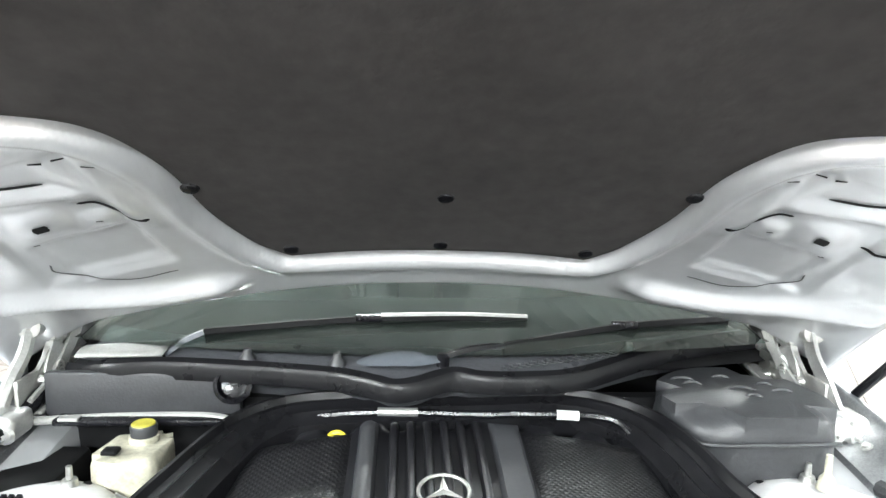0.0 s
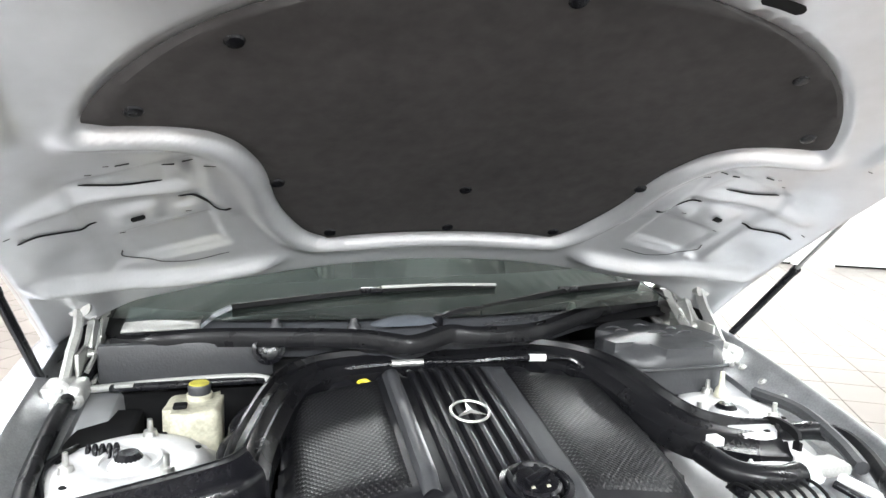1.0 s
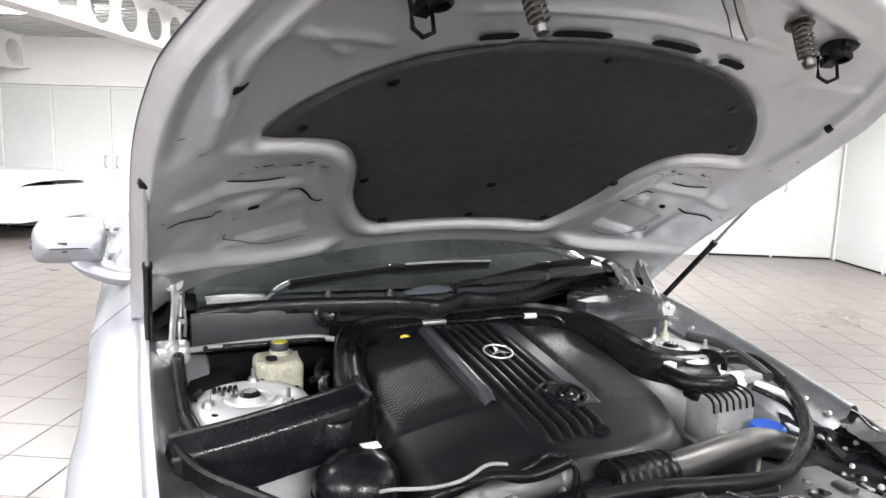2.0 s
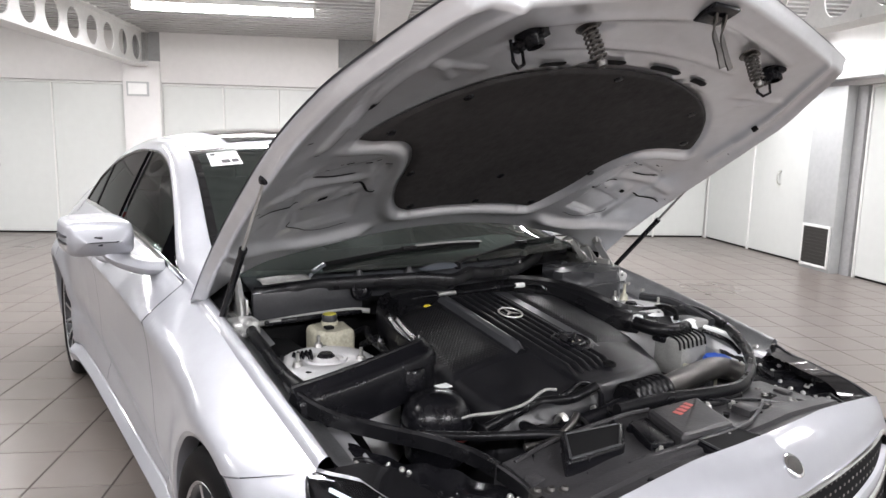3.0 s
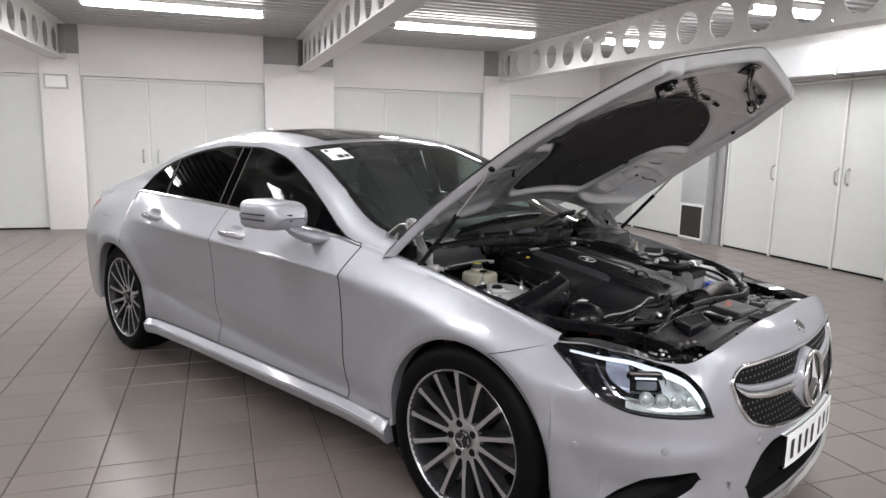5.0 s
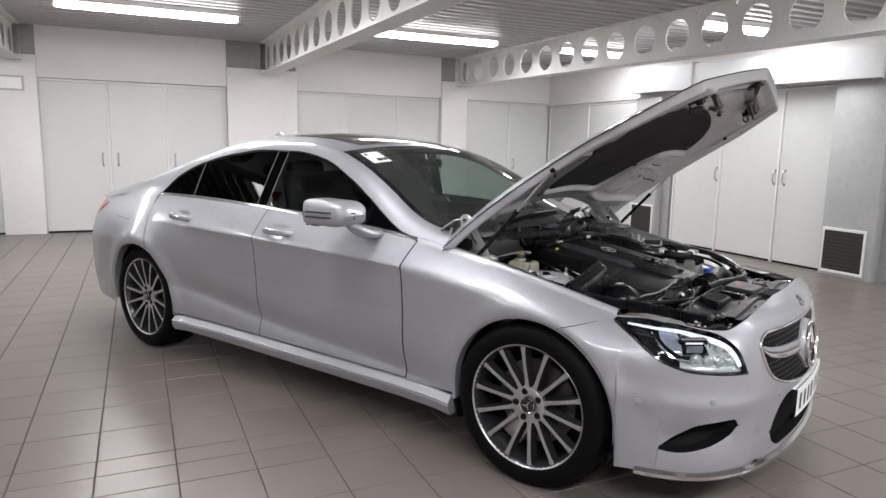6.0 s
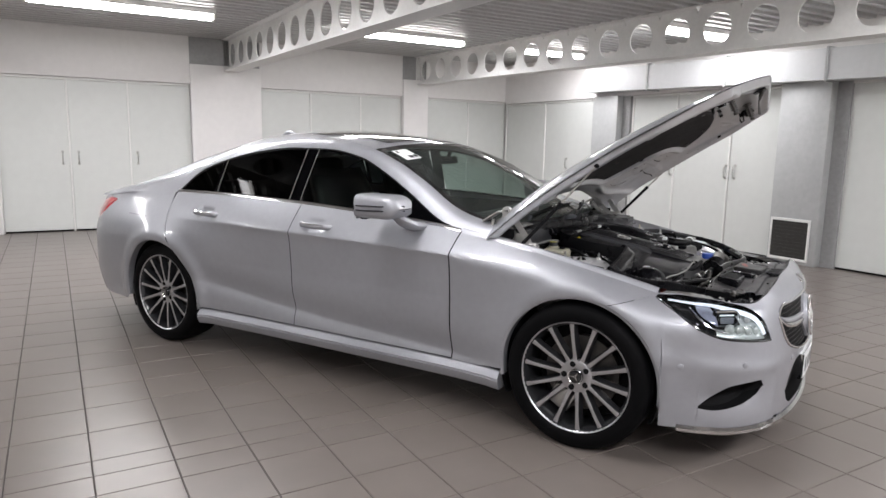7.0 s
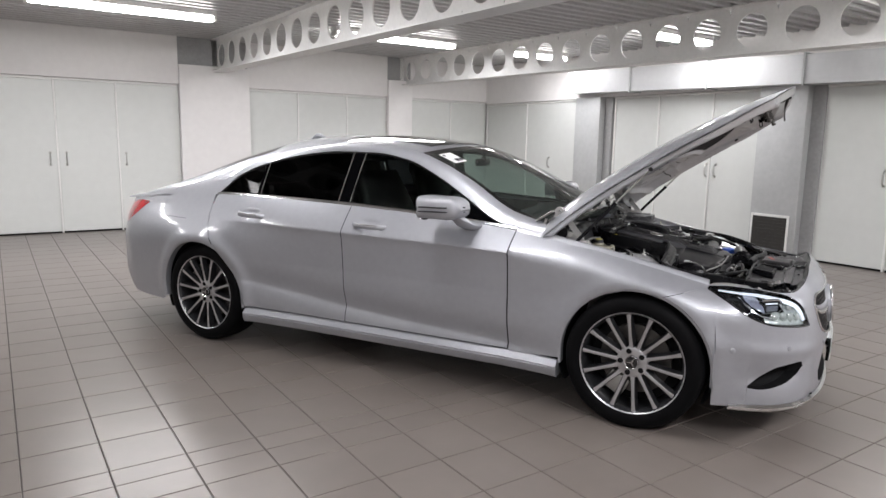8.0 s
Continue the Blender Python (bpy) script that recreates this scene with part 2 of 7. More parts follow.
def smooth_path(pts, k=6):
    """A Catmull-Rom line through points."""
    pts = [Vector(p) for p in pts]
    if len(pts) < 3:
        return pts
    ext = [2 * pts[0] - pts[1]] + pts + [2 * pts[-1] - pts[-2]]
    out = []
    for i in range(1, len(ext) - 2):
        p0, p1, p2, p3 = ext[i - 1:i + 3]
        for j in range(k):
            t = j / k
            out.append(0.5 * (2 * p1 + (p2 - p0) * t + (2 * p0 - 5 * p1 + 4 * p2 - p3) * t * t + (3 * p1 - p0 - 3 * p2 + p3) * t ** 3))
    return out + [pts[-1]]


def sweep(bm, pts, shape, closed=False, up=(0, 0, 1), caps=True, scale=None):
    """Carries an outline (side, up) along a line of points."""
    pts = [Vector(p) for p in pts]
    rings = []
    n = len(pts)
    for i, p in enumerate(pts):
        a = pts[(i - 1) % n] if closed or i else pts[0]
        b = pts[(i + 1) % n] if closed or i < n - 1 else pts[-1]
        d = (b - a).normalized()
        u = Vector(up)
        if abs(d.dot(u)) > 0.97:
            u = Vector((0, 1, 0)) if abs(d.y) < 0.9 else Vector((1, 0, 0))
        s = d.cross(u).normalized()
        w = s.cross(d)
        q = scale(i / max(1, n - 1)) if scale else 1.0
        rings.append([bm.verts.new(p + s * x * q + w * y * q) for x, y in shape])
    k = len(shape)
    for i in range(n if closed else n - 1):
        a, b = rings[i], rings[(i + 1) % n]
        for j in range(k):
            bm.faces.new((a[j], a[(j + 1) % k], b[(j + 1) % k], b[j]))
    if not closed and caps:
        bm.faces.new(list(reversed(rings[0])))
        bm.faces.new(rings[-1])


def circle(r, seg=10, sx=1.0, sy=1.0):
    return [(r * sx * math.cos(2 * math.pi * i / seg), r * sy * math.sin(2 * math.pi * i / seg)) for i in range(seg)]


def tube(pts, r, seg=10, k=6, closed=False, smooth=True, shape=None):
    bm = bmesh.new()
    sweep(bm, smooth_path(pts, k) if smooth else pts, shape or circle(r, seg), closed)
    return bm


def sheet(bm, rows):
    """A skin of quads over rows of points; points that coincide are joined."""
    vs = [[bm.verts.new(p) for p in row] for row in rows]
    for a, b in zip(vs, vs[1:]):
        for i in range(len(a) - 1):
            bm.faces.new((a[i], a[i + 1], b[i + 1], b[i]))
    return vs


def sheetm(rows, weld=True):
    bm = bmesh.new()
    sheet(bm, rows)
    if weld:
        bmesh.ops.remove_doubles(bm, verts=bm.verts, dist=2e-4)
        bmesh.ops.dissolve_degenerate(bm, edges=bm.edges, dist=1e-4)
    return bm


def curve(*pairs):
    """A smooth function through (x, y) pairs."""
    xs = np.array([p[0] for p in pairs], float)
    ys = np.array([p[1] for p in pairs], float)
    d = np.diff(ys) / np.diff(xs)
    m = np.zeros(len(xs))
    m[1:-1] = np.where(d[:-1] * d[1:] > 0, 2 * d[:-1] * d[1:] / (d[:-1] + d[1:] + 1e-12), 0)
    m[0], m[-1] = d[0], d[-1]

    def f(x):
        x = min(max(x, xs[0]), xs[-1])
        i = int(min(max(np.searchsorted(xs, x) - 1, 0), len(xs) - 2))
        h = xs[i + 1] - xs[i]
        t = (x - xs[i]) / h
        return float((2 * t ** 3 - 3 * t * t + 1) * ys[i] + (t ** 3 - 2 * t * t + t) * h * m[i] + (-2 * t ** 3 + 3 * t * t) * ys[i + 1] + (t ** 3 - t * t) * h * m[i + 1])
    return f


def rounded(pts, r, k=4):
    """An outline with its corners rounded."""
    out = []
    n = len(pts)
    for i in range(n):
        p, a, b = Vector(pts[i]), Vector(pts[i - 1]), Vector(pts[(i + 1) % n])
        da, db = (a - p), (b - p)
        ra = min(r, da.length * 0.45, db.length * 0.45)
        s, e = p + da.normalized() * ra, p + db.normalized() * ra
        for j in range(k + 1):
            t = j / k
            out.append(tuple((1 - t) ** 2 * s + 2 * t * (1 - t) * p + t * t * e))
    return out


def mirror_x(bm):
    """Adds the mirrored half."""
    geom = bm.verts[:] + bm.edges[:] + bm.faces[:]
    d = bmesh.ops.duplicate(bm, geom=geom)["geom"]
    vs = [g for g in d if isinstance(g, bmesh.types.BMVert)]
    for v in vs:
        v.co.x = -v.co.x
    bmesh.ops.reverse_faces(bm, faces=[g for g in d if isinstance(g, bmesh.types.BMFace)])
    bmesh.ops.remove_doubles(bm, verts=bm.verts, dist=3e-4)
    return bm

# ---- the room (its own axes: n to the right along the back wall, d towards it) ----
N0, N1, D0, D1 = -9.5, 5.0, -6.5, 8.35
ZC = 2.86


def setting(name, bm, mat, label, category, smooth=False, parent=None):
    ob = part(name, bm, mat, parent, smooth=smooth)
    if parent is None:
        ob.matrix_basis = ROOM
        tagged(ob, label, category, kind="structure")
    return ob


floor = setting("floor", boxm(N0 - 0.3, N1 + 0.6, D0 - 0.3, D1 + 0.5, -0.2, -0.004), "grout", "dark grout bed under square grey floor tiles", "floor")

# walls; the back wall is a bulkhead over door leaves between piers
wall_back = setting("wall_back", boxm(N0 - 0.3, N1 + 0.6, D1 + 0.06, D1 + 0.36, 0, 3.1), "white", "white painted back wall behind a row of doors", "wall")
wall_right = setting("wall_right", boxm(N1 + 0.06, N1 + 0.36, D0 - 0.3, D1 + 0.06, 0, 3.1), "white", "white painted side wall behind pale doors", "wall")
wall_left = setting("wall_left", boxm(N0 - 0.3, N0, D0 - 0.3, D1 + 0.06, 0, 3.1), "white", "white painted side wall", "wall")
wall_front = setting("wall_front", boxm(N0 - 0.3, N1 + 0.36, D0 - 0.3, D0, 0, 3.1), "white", "white painted entrance wall", "wall")

# bulkheads above the doors, pockets coloured dark as shade where roof beams come in
for _a, _b in ((N0, -3.86), (-3.36, -0.86), (0.2, 2.73), (3.22, N1 + 0.06)):
    setting("bulkhead", boxm(_a, _b, D1 - 0.03, D1 + 0.06, 2.17, ZC + 0.1), "white", "white painted bulkhead above the doors", "wall")
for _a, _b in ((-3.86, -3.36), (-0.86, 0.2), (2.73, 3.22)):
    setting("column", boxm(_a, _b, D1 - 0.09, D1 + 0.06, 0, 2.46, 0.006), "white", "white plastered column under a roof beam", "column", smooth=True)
    setting("beam_pocket", boxm(_a + 0.003, _b - 0.003, D1 - 0.0, D1 + 0.06, 2.462, ZC + 0.1), "shade", "pocket around a beam end, grey for its shade", "wall")


def pull_handle(parent, x, y, z, ax):
    """A bent bar handle on two feet."""
    bm = bmesh.new()
    sweep(bm, smooth_path([(0, 0, -0.085), (0, -0.03, -0.075), (0, -0.045, -0.04), (0, -0.045, 0.04), (0, -0.03, 0.075), (0, 0, 0.085)], 3), circle(0.009, 8))
    for s in (-0.085, 0.085):
        lathe(bm, [(0, -0.006), (0.02, -0.006), (0.02, 0), (0, 0)], 10, pose(0, -0.003, s, 90))
    part("handle", bm, "steel", parent, "bent metal pull handle", m=pose(x, y, z, 0, 0, ax))


door_count = 0


def door_leaf(a, b, where, handle=None, top=2.16):
    """A flat laminate leaf; where: 'back' or 'right'; handle: distance from a."""
    global door_count
    door_count += 1
    e = thing("door_%d" % door_count, "pale grey flush door with slim trim, closed", "door", "doors along the walls", ROOM, "structure")
    if where == "back":
        q = pose(a, D1, 0)
    else:
        q = pose(N1, b, 0, 0, 0, -90)
    e.matrix_basis = ROOM @ q
    w = b - a
    part("leaf", boxm(0.006, w - 0.006, 0.012, 0.058, 0.024, top - 0.03, 0.003, 1), "door", e, smooth=False)
    part("trim", boxm(-0.02, 0.004, -0.006, 0.058, 0.0, top, 0.003, 1), "trim", e, "slim upright door trim")
    part("trim", boxm(0.004, w - 0.02, -0.006, 0.058, top - 0.028, top, 0.003, 1), "trim", e, "slim head trim")
    part("threshold_gap", boxm(0.01, w - 0.01, 0.02, 0.05, 0.0, 0.023), "matt", e, smooth=False)
    if handle is not None:
        pull_handle(e, handle, 0.012, 1.05, 0)


for _a, _b, _h in ((-9.1, -8.25, 0.72), (-8.25, -7.4, 0.1), (-7.4, -6.6, None), (-6.6, -5.7, 0.8), (-5.7, -4.85, 0.08), (-4.85, -3.86, None),
                   (-3.36, -2.5, 0.76), (-2.5, -1.72, 0.1), (-1.72, -0.86, 0.09), (0.2, 1.05, None), (1.05, 1.95, None), (1.95, 2.73, None),
                   (3.22, 4.15, None), (4.15, 5.0, 0.1)):
    door_leaf(_a, _b, "back", _h)
# right wall: d runs from far to near
for _a, _b, _h in ((7.1, 8.3, None), (5.72, 7.1, 0.62), (4.13, 4.97, 0.79), (3.22, 4.13, 0.86), (2.47, 3.22, 0.09),
                   (0.9, 1.73, 0.73), (0.02, 0.9, 0.1), (-0.85, 0.02, 0.75), (-3.2, -2.3, 0.8), (-4.1, -3.2, 0.1)):
    door_leaf(_a, _b, "right", _h, 2.12)
setting("bulkhead", boxm(N1 - 0.03, N1 + 0.06, D0, D1 - 0.03, 2.13, ZC + 0.1), "white", "white painted bulkhead above the side doors", "wall")


def service_pier(d0, d1):
    """A clad pier with a dark air grille at its foot and a recess beside it, shade put into its grey."""
    e = thing("service_pier", "grey clad pier with a dark air grille at its foot", "pier", "piers on the side wall", ROOM, "structure")
    part("cladding", boxm(N1 - 0.14, N1 + 0.06, d0, d1, 0, 2.13, 0.006), "pier", e)
    part("recess", boxm(N1 - 0.02, N1 + 0.06, d0 - 0.16, d0, 0, 2.12), "shade", e, "recess beside the pier, its shade put into the grey", smooth=False)
    g0, g1 = max(d0 + 0.05, d1 - 0.50), d1 - 0.05
    g = part("air_grille", boxm(N1 - 0.152, N1 - 0.141, g0, g1, 0.07, 0.51), "vent", e, "dark mesh air grille", smooth=False)
    for a in (((g0 - 0.025, g0), (0.04, 0.54)), ((g1, g1 + 0.025), (0.04, 0.54)), ((g0, g1), (0.04, 0.07)), ((g0, g1), (0.51, 0.54))):
        part("grille_frame", boxm(N1 - 0.162, N1 - 0.141, a[0][0], a[0][1], a[1][0], a[1][1], 0.003, 1), "trim", g, "pale frame")
    for i in range(10):
        z = 0.09 + i * 0.042
        part("slat", boxm(N1 - 0.158, N1 - 0.152, g0, g1, z, z + 0.012), "vent", g, smooth=False)


service_pier(5.18, 5.72)
service_pier(1.87, 2.47)
service_pier(-1.4, -0.9)

# air duct along the right wall, in flanged lengths
duct = thing("air_duct", "bright galvanised rectangular air duct with flanged joints", "duct", "", ROOM, "structure")
_d = 5.77
while _d > -5:
    _e = max(_d - 1.3, -5.2)
    bm = bmesh.new()
    za, zb = 2.2 - 1.3 * fall(_d) + 1.3 * fall(5.77), 2.2 - 1.3 * fall(_e) + 1.3 * fall(5.77)
    vs = [bm.verts.new((x, dd, zz + h)) for dd, zz in ((_d, za), (_e, zb)) for x, h in ((N1 - 0.28, 0), (N1 - 0.032, 0), (N1 - 0.032, 0.34), (N1 - 0.28, 0.34))]
    for i in range(4):
        bm.faces.new((vs[i], vs[(i + 1) % 4], vs[4 + (i + 1) % 4], vs[4 + i]))
    bm.faces.new(vs[:4]), bm.faces.new(vs[4:])
    part("duct_length", bm, "duct", duct, smooth=False)
    part("flange", boxm(N1 - 0.3, N1 - 0.032, _e - 0.012, _e + 0.012, zb - 0.02, zb + 0.36), "pier", duct, "narrow dark joint flange", smooth=False)
    _d = _e - 0.0
    if _e <= -5.2:
        break

# roof deck: trapezoid ribs that run across the room
bm = bmesh.new()
rows = []
_d, _k = D1 + 0.3, 0
while _d > D0 - 0.4:
    for off, h in ((0, 0), (0.075, 0), (0.095, 0.055), (0.17, 0.055), (0.19, 0)):
        rows.append([(n, _d - off, ZC + h - fall(_d - off)) for n in (N0 - 0.3, N1 + 0.36)])
    _d -= 0.19
sheet(bm, rows)
ceiling = part("ceiling", bm, "deck", None, smooth=False)
ceiling.matrix_basis = ROOM
tagged(ceiling, "galvanised ribbed steel roof deck", "ceiling", kind="structure")


def cell_beam(n):
    """A white cellular steel beam with round holes through its web."""
    e = thing("cellular_beam", "white painted steel beam with round holes in its web", "beam", "roof beams", ROOM, "structure")
    top, low, r, step = 0.0, -0.46, 0.165, 0.505
    d_far = D1 + 0.02
    bm = bmesh.new()
    cells = int((d_far - D0) / step)
    for c in range(cells):
        dc = d_far - 0.27 - c * step + 0.02
        z0 = ZC - fall(dc)
        seg = 24
        ring = [(dc + r * math.cos(2 * math.pi * i / seg), z0 + (top + low) / 2 + r * math.sin(2 * math.pi * i / seg)) for i in range(seg)]
        out = []
        for i in range(seg):
            a = 2 * math.pi * i / seg
            q = 1.0 / max(abs(math.cos(a)) / (step / 2), abs(math.sin(a)) / ((top - low) / 2))
            out.append((dc + q * math.cos(a), z0 + (top + low) / 2 + q * math.sin(a)))
        layers = []
        for x in (-0.006, 0.006):
            layers.append(([bm.verts.new((n + x, *p)) for p in ring], [bm.verts.new((n + x, *p)) for p in out]))
        for i in range(seg):
            j = (i + 1) % seg
            for ri, ro in layers:
                bm.faces.new((ri[i], ri[j], ro[j], ro[i]))
            bm.faces.new((layers[0][0][i], layers[0][0][j], layers[1][0][j], layers[1][0][i]))
    part("web", bm, "beam", e, smooth=False)
    for h in (low - 0.014, top - 0.002):
        bm = bmesh.new()
        vs = [bm.verts.new((n + x, d, ZC - fall(d) + h + t)) for d in (d_far, D0) for x, t in ((-0.11, 0), (0.11, 0), (0.11, 0.014), (-0.11, 0.014))]
        for i in range(4):
            bm.faces.new((vs[i], vs[(i + 1) % 4], vs[4 + (i + 1) % 4], vs[4 + i]))
        bm.faces.new(vs[:4]), bm.faces.new(vs[4:])
        part("flange", bm, "beam", e, smooth=False)
    part("end_plate", boxm(n - 0.09, n + 0.09, d_far - 0.02, d_far, ZC - 0.45, ZC, 0.002, 1), "beam", e)


for _n in (-7.0, -3.62, -0.26, 3.1):
    cell_beam(_n)


def tube_lamp(n, d, length):
    e = thing("fluorescent_lamp", "long white fluorescent ceiling fitting, switched on", "ceiling lamp", "fluorescent lamps", ROOM @ pose(n, d, ZC - fall(d)))
    h = length / 2
    part("housing", boxm(-h, h, -0.08, 0.08, -0.055, 0.0, 0.006), "beam", e)
    part("diffuser", boxm(-h + 0.03, h - 0.03, -0.07, 0.07, -0.115, -0.056, 0.02, 3), "lamp", e, "glowing diffuser")
    for s in (-1, 1):
        part("end_cap", boxm(min(s * h, s * (h - 0.03)), max(s * h, s * (h - 0.03)), -0.078, 0.078, -0.118, -0.056, 0.006), "trim", e)


for _n, _d in LAMPS:
    tube_lamp(_n, _d, LAMP_LEN if _n < 3.5 else 1.2)

# notice board on the column
_s = thing("wall_sign", "small white notice in a grey frame on the column", "sign", "", ROOM @ pose(-3.66, D1 - 0.09, 2.07))
part("board", boxm(-0.15, 0.15, -0.02, -0.001, -0.1, 0.1, 0.003, 1), "pier", _s, "grey frame")
part("panel", boxm(-0.125, 0.125, -0.025, -0.021, -0.075, 0.075), "sign", _s, smooth=False)

# ---- the silver four-door coupe: x across, y from the front axle to the tail ----
car = thing("car", "silver four-door coupe with its bonnet raised, parked on the tiled floor", "car")
BASE = 2.874
RW, RA = 0.333, 0.368            # tyre and wheel-arch radius

W = curve((-0.6, 0.80), (-0.37, 0.893), (-0.1, 0.922), (0.3, 0.925), (1.2, 0.922), (2.2, 0.928), (2.9, 0.938), (3.3, 0.915), (3.6, 0.865), (3.85, 0.80), (4.0, 0.70))
ZB = curve((-0.6, 0.66), (-0.40, 0.712), (-0.31, 0.733), (0.07, 0.815), (0.35, 0.868), (0.6, 0.905), (0.8, 0.93), (1.4, 0.970), (1.8, 0.986), (2.5, 0.998), (2.8, 0.996), (3.3, 0.972), (3.7, 0.925), (4.0, 0.90))
XB = curve((-0.6, 0.70), (-0.4, 0.785), (-0.3, 0.80), (0.1, 0.808), (0.6, 0.80), (1.4, 0.803), (2.0, 0.803), (2.8, 0.80), (3.3, 0.77), (3.7, 0.71), (4.0, 0.60))
ZL1 = curve((-0.2, 0.78), (0.3, 0.83), (0.8, 0.845), (1.4, 0.835), (2.4, 0.825), (3.0, 0.84), (3.6, 0.84))
ZC = curve((-0.35, 0.675), (-0.1, 0.715), (0.1, 0.748), (0.35, 0.785), (0.67, 0.812), (1.4, 0.828), (2.4, 0.838), (3.0, 0.84))
ZL2 = curve((0.4, 0.30), (0.7, 0.315), (1.7, 0.375), (2.4, 0.45), (2.6, 0.47))


def side_x(y, z):
    """Half width of the body side at y and z."""
    w, b, xb, zm = W(y), ZB(y), XB(y), 0.60
    if z >= zm:
        q = (z - zm) / max(b - zm, 0.02)
        x = w - (w - xb) * min(q, 1.3) ** 2.3
        k = min(1, max(0, (2.75 - y) / 0.7)) * min(1, max(0, (y + 0.36) / 0.25))
        zc = min(ZC(y), b - 0.02)
        xc = w - 0.004
        u = z - zc
        over = 0.5 * (u + math.sqrt(u * u + (0.0025 + 0.0215 * min(1, max(0, (0.66 - y) / 0.3))) ** 2))
        rise = min(over, b - zc + 0.03) / (b - zc)
        crisp = 0.6 * min(1, max(0, (2.25 - y) / 0.6)) * min(1, max(0, (y - 0.2) / 0.5))
        xs = xc + 0.07 * (u - over) - (xc - xb) * (crisp * rise + (1 - crisp) * rise ** 1.3)
        x += (xs - x) * k
    else:
        q = (zm - z) / 0.4
        k = min(1, max(0, (2.75 - y) / 0.7)) * min(1, max(0, (y + 0.36) / 0.25))
        x = w - 0.03 * q * q - (0.004 + 0.07 * max(0, min(ZC(y), b - 0.02) - zm)) * k
    mid = min(1, max(0, (y - 0.3) / 0.4)) * min(1, max(0, (2.75 - y) / 0.5))
    v = z - ZL2(y)
    out = 0.5 * (math.sqrt(v * v + 0.00004) - v)
    x += mid * (0.038 * (1 - math.exp(-out / 0.065)) - 0.024 * math.exp(-(max(v, 0) / 0.085) ** 2))              # hollow above the lower crease, flare below it
    x -= 0.010 * mid * (1 - math.exp(-max(0, ZC(y) - z) / 0.03))
    for yc, swell in ((0.0, 0.012), (BASE, 0.020)):
        r = math.hypot(y - yc, z - 0.33)
        x += swell * math.exp(-((r - 0.385) / 0.05) ** 2)
    for yc, zc in ((1.535, 0.880), (2.444, 0.886)):
        x -= 0.016 * math.exp(-((y - yc) / 0.062) ** 4 - ((z - zc) / 0.030) ** 4)      # handle recess
    x += 0.024 * math.exp(-((y - 2.95) / 0.42) ** 2 - ((z - 0.73) / 0.11) ** 2)
    return x


def arch(y, yc):
    d = RA * RA - (y - yc) ** 2
    return 0.33 + math.sqrt(d) if d > 0 else 0.0


def side_sheet(s, pts_rows):
    return sheetm([[(s * side_x(y, z), y, z) for y, z in row] for row in pts_rows])


EDGE = curve((0.27, 2.475), (0.30, 2.487), (0.36, 2.505), (0.47, 2.562), (0.65, 2.70), (0.83, 2.80), (0.93, 2.82), (1.02, 2.82))


def polar_panel(s, yc, outline, a0, a1, steps=90, rows=14, inner=None):
    """A skin between the wheel arch and an outer outline given as a function of angle."""
    out = []
    for i in range(steps + 1):
        a = a0 + (a1 - a0) * i / steps
        c, q = math.cos(a), math.sin(a)
        ri = RA if q >= 0 else RA / max(abs(c), 0.2)
        if inner:
            ri = max(ri, inner(a))
        ro = max(outline(a), ri + 0.0005)
        out.append([(yc + c * (ri + (ro - ri) * j / rows), 0.33 + q * (ri + (ro - ri) * j / rows)) for j in range(rows + 1)])
    return side_sheet(s, out)


def ray_out(yc, inside):
    """Distance from the wheel centre to the edge of a region along an angle."""
    def f(a):
        lo, hi = RA * 0.9, 1.6
        c, q = math.cos(a), math.sin(a)
        for _ in range(26):
            mid = (lo + hi) / 2
            if inside(yc + c * mid, 0.33 + q * mid):
                lo = mid
            else:
                hi = mid
        return lo
    return f


def seam(y):
    """Joint between fender and front bumper."""
    return 0.672 + (-0.12 - y) * 0.29


def fender_in(y, z):
    if y > 0.652 or z < 0.268:
        return False
    if y < -0.31:
        return False
    return z < ZB(y)


def seam_reach(a):
    """Distance from the wheel centre to the joint with the bumper, along an angle past the arch top."""
    c, q = math.cos(a), math.sin(a)
    if c > -0.3:
        return 0.0
    return (seam(0) + 0.003 - 0.33) / (q + 0.29 * c)


def quarter_in(y, z):
    if z < 0.235 or y > 3.30 or z > ZB(y):
        return False
    return y > EDGE(z) + 0.004


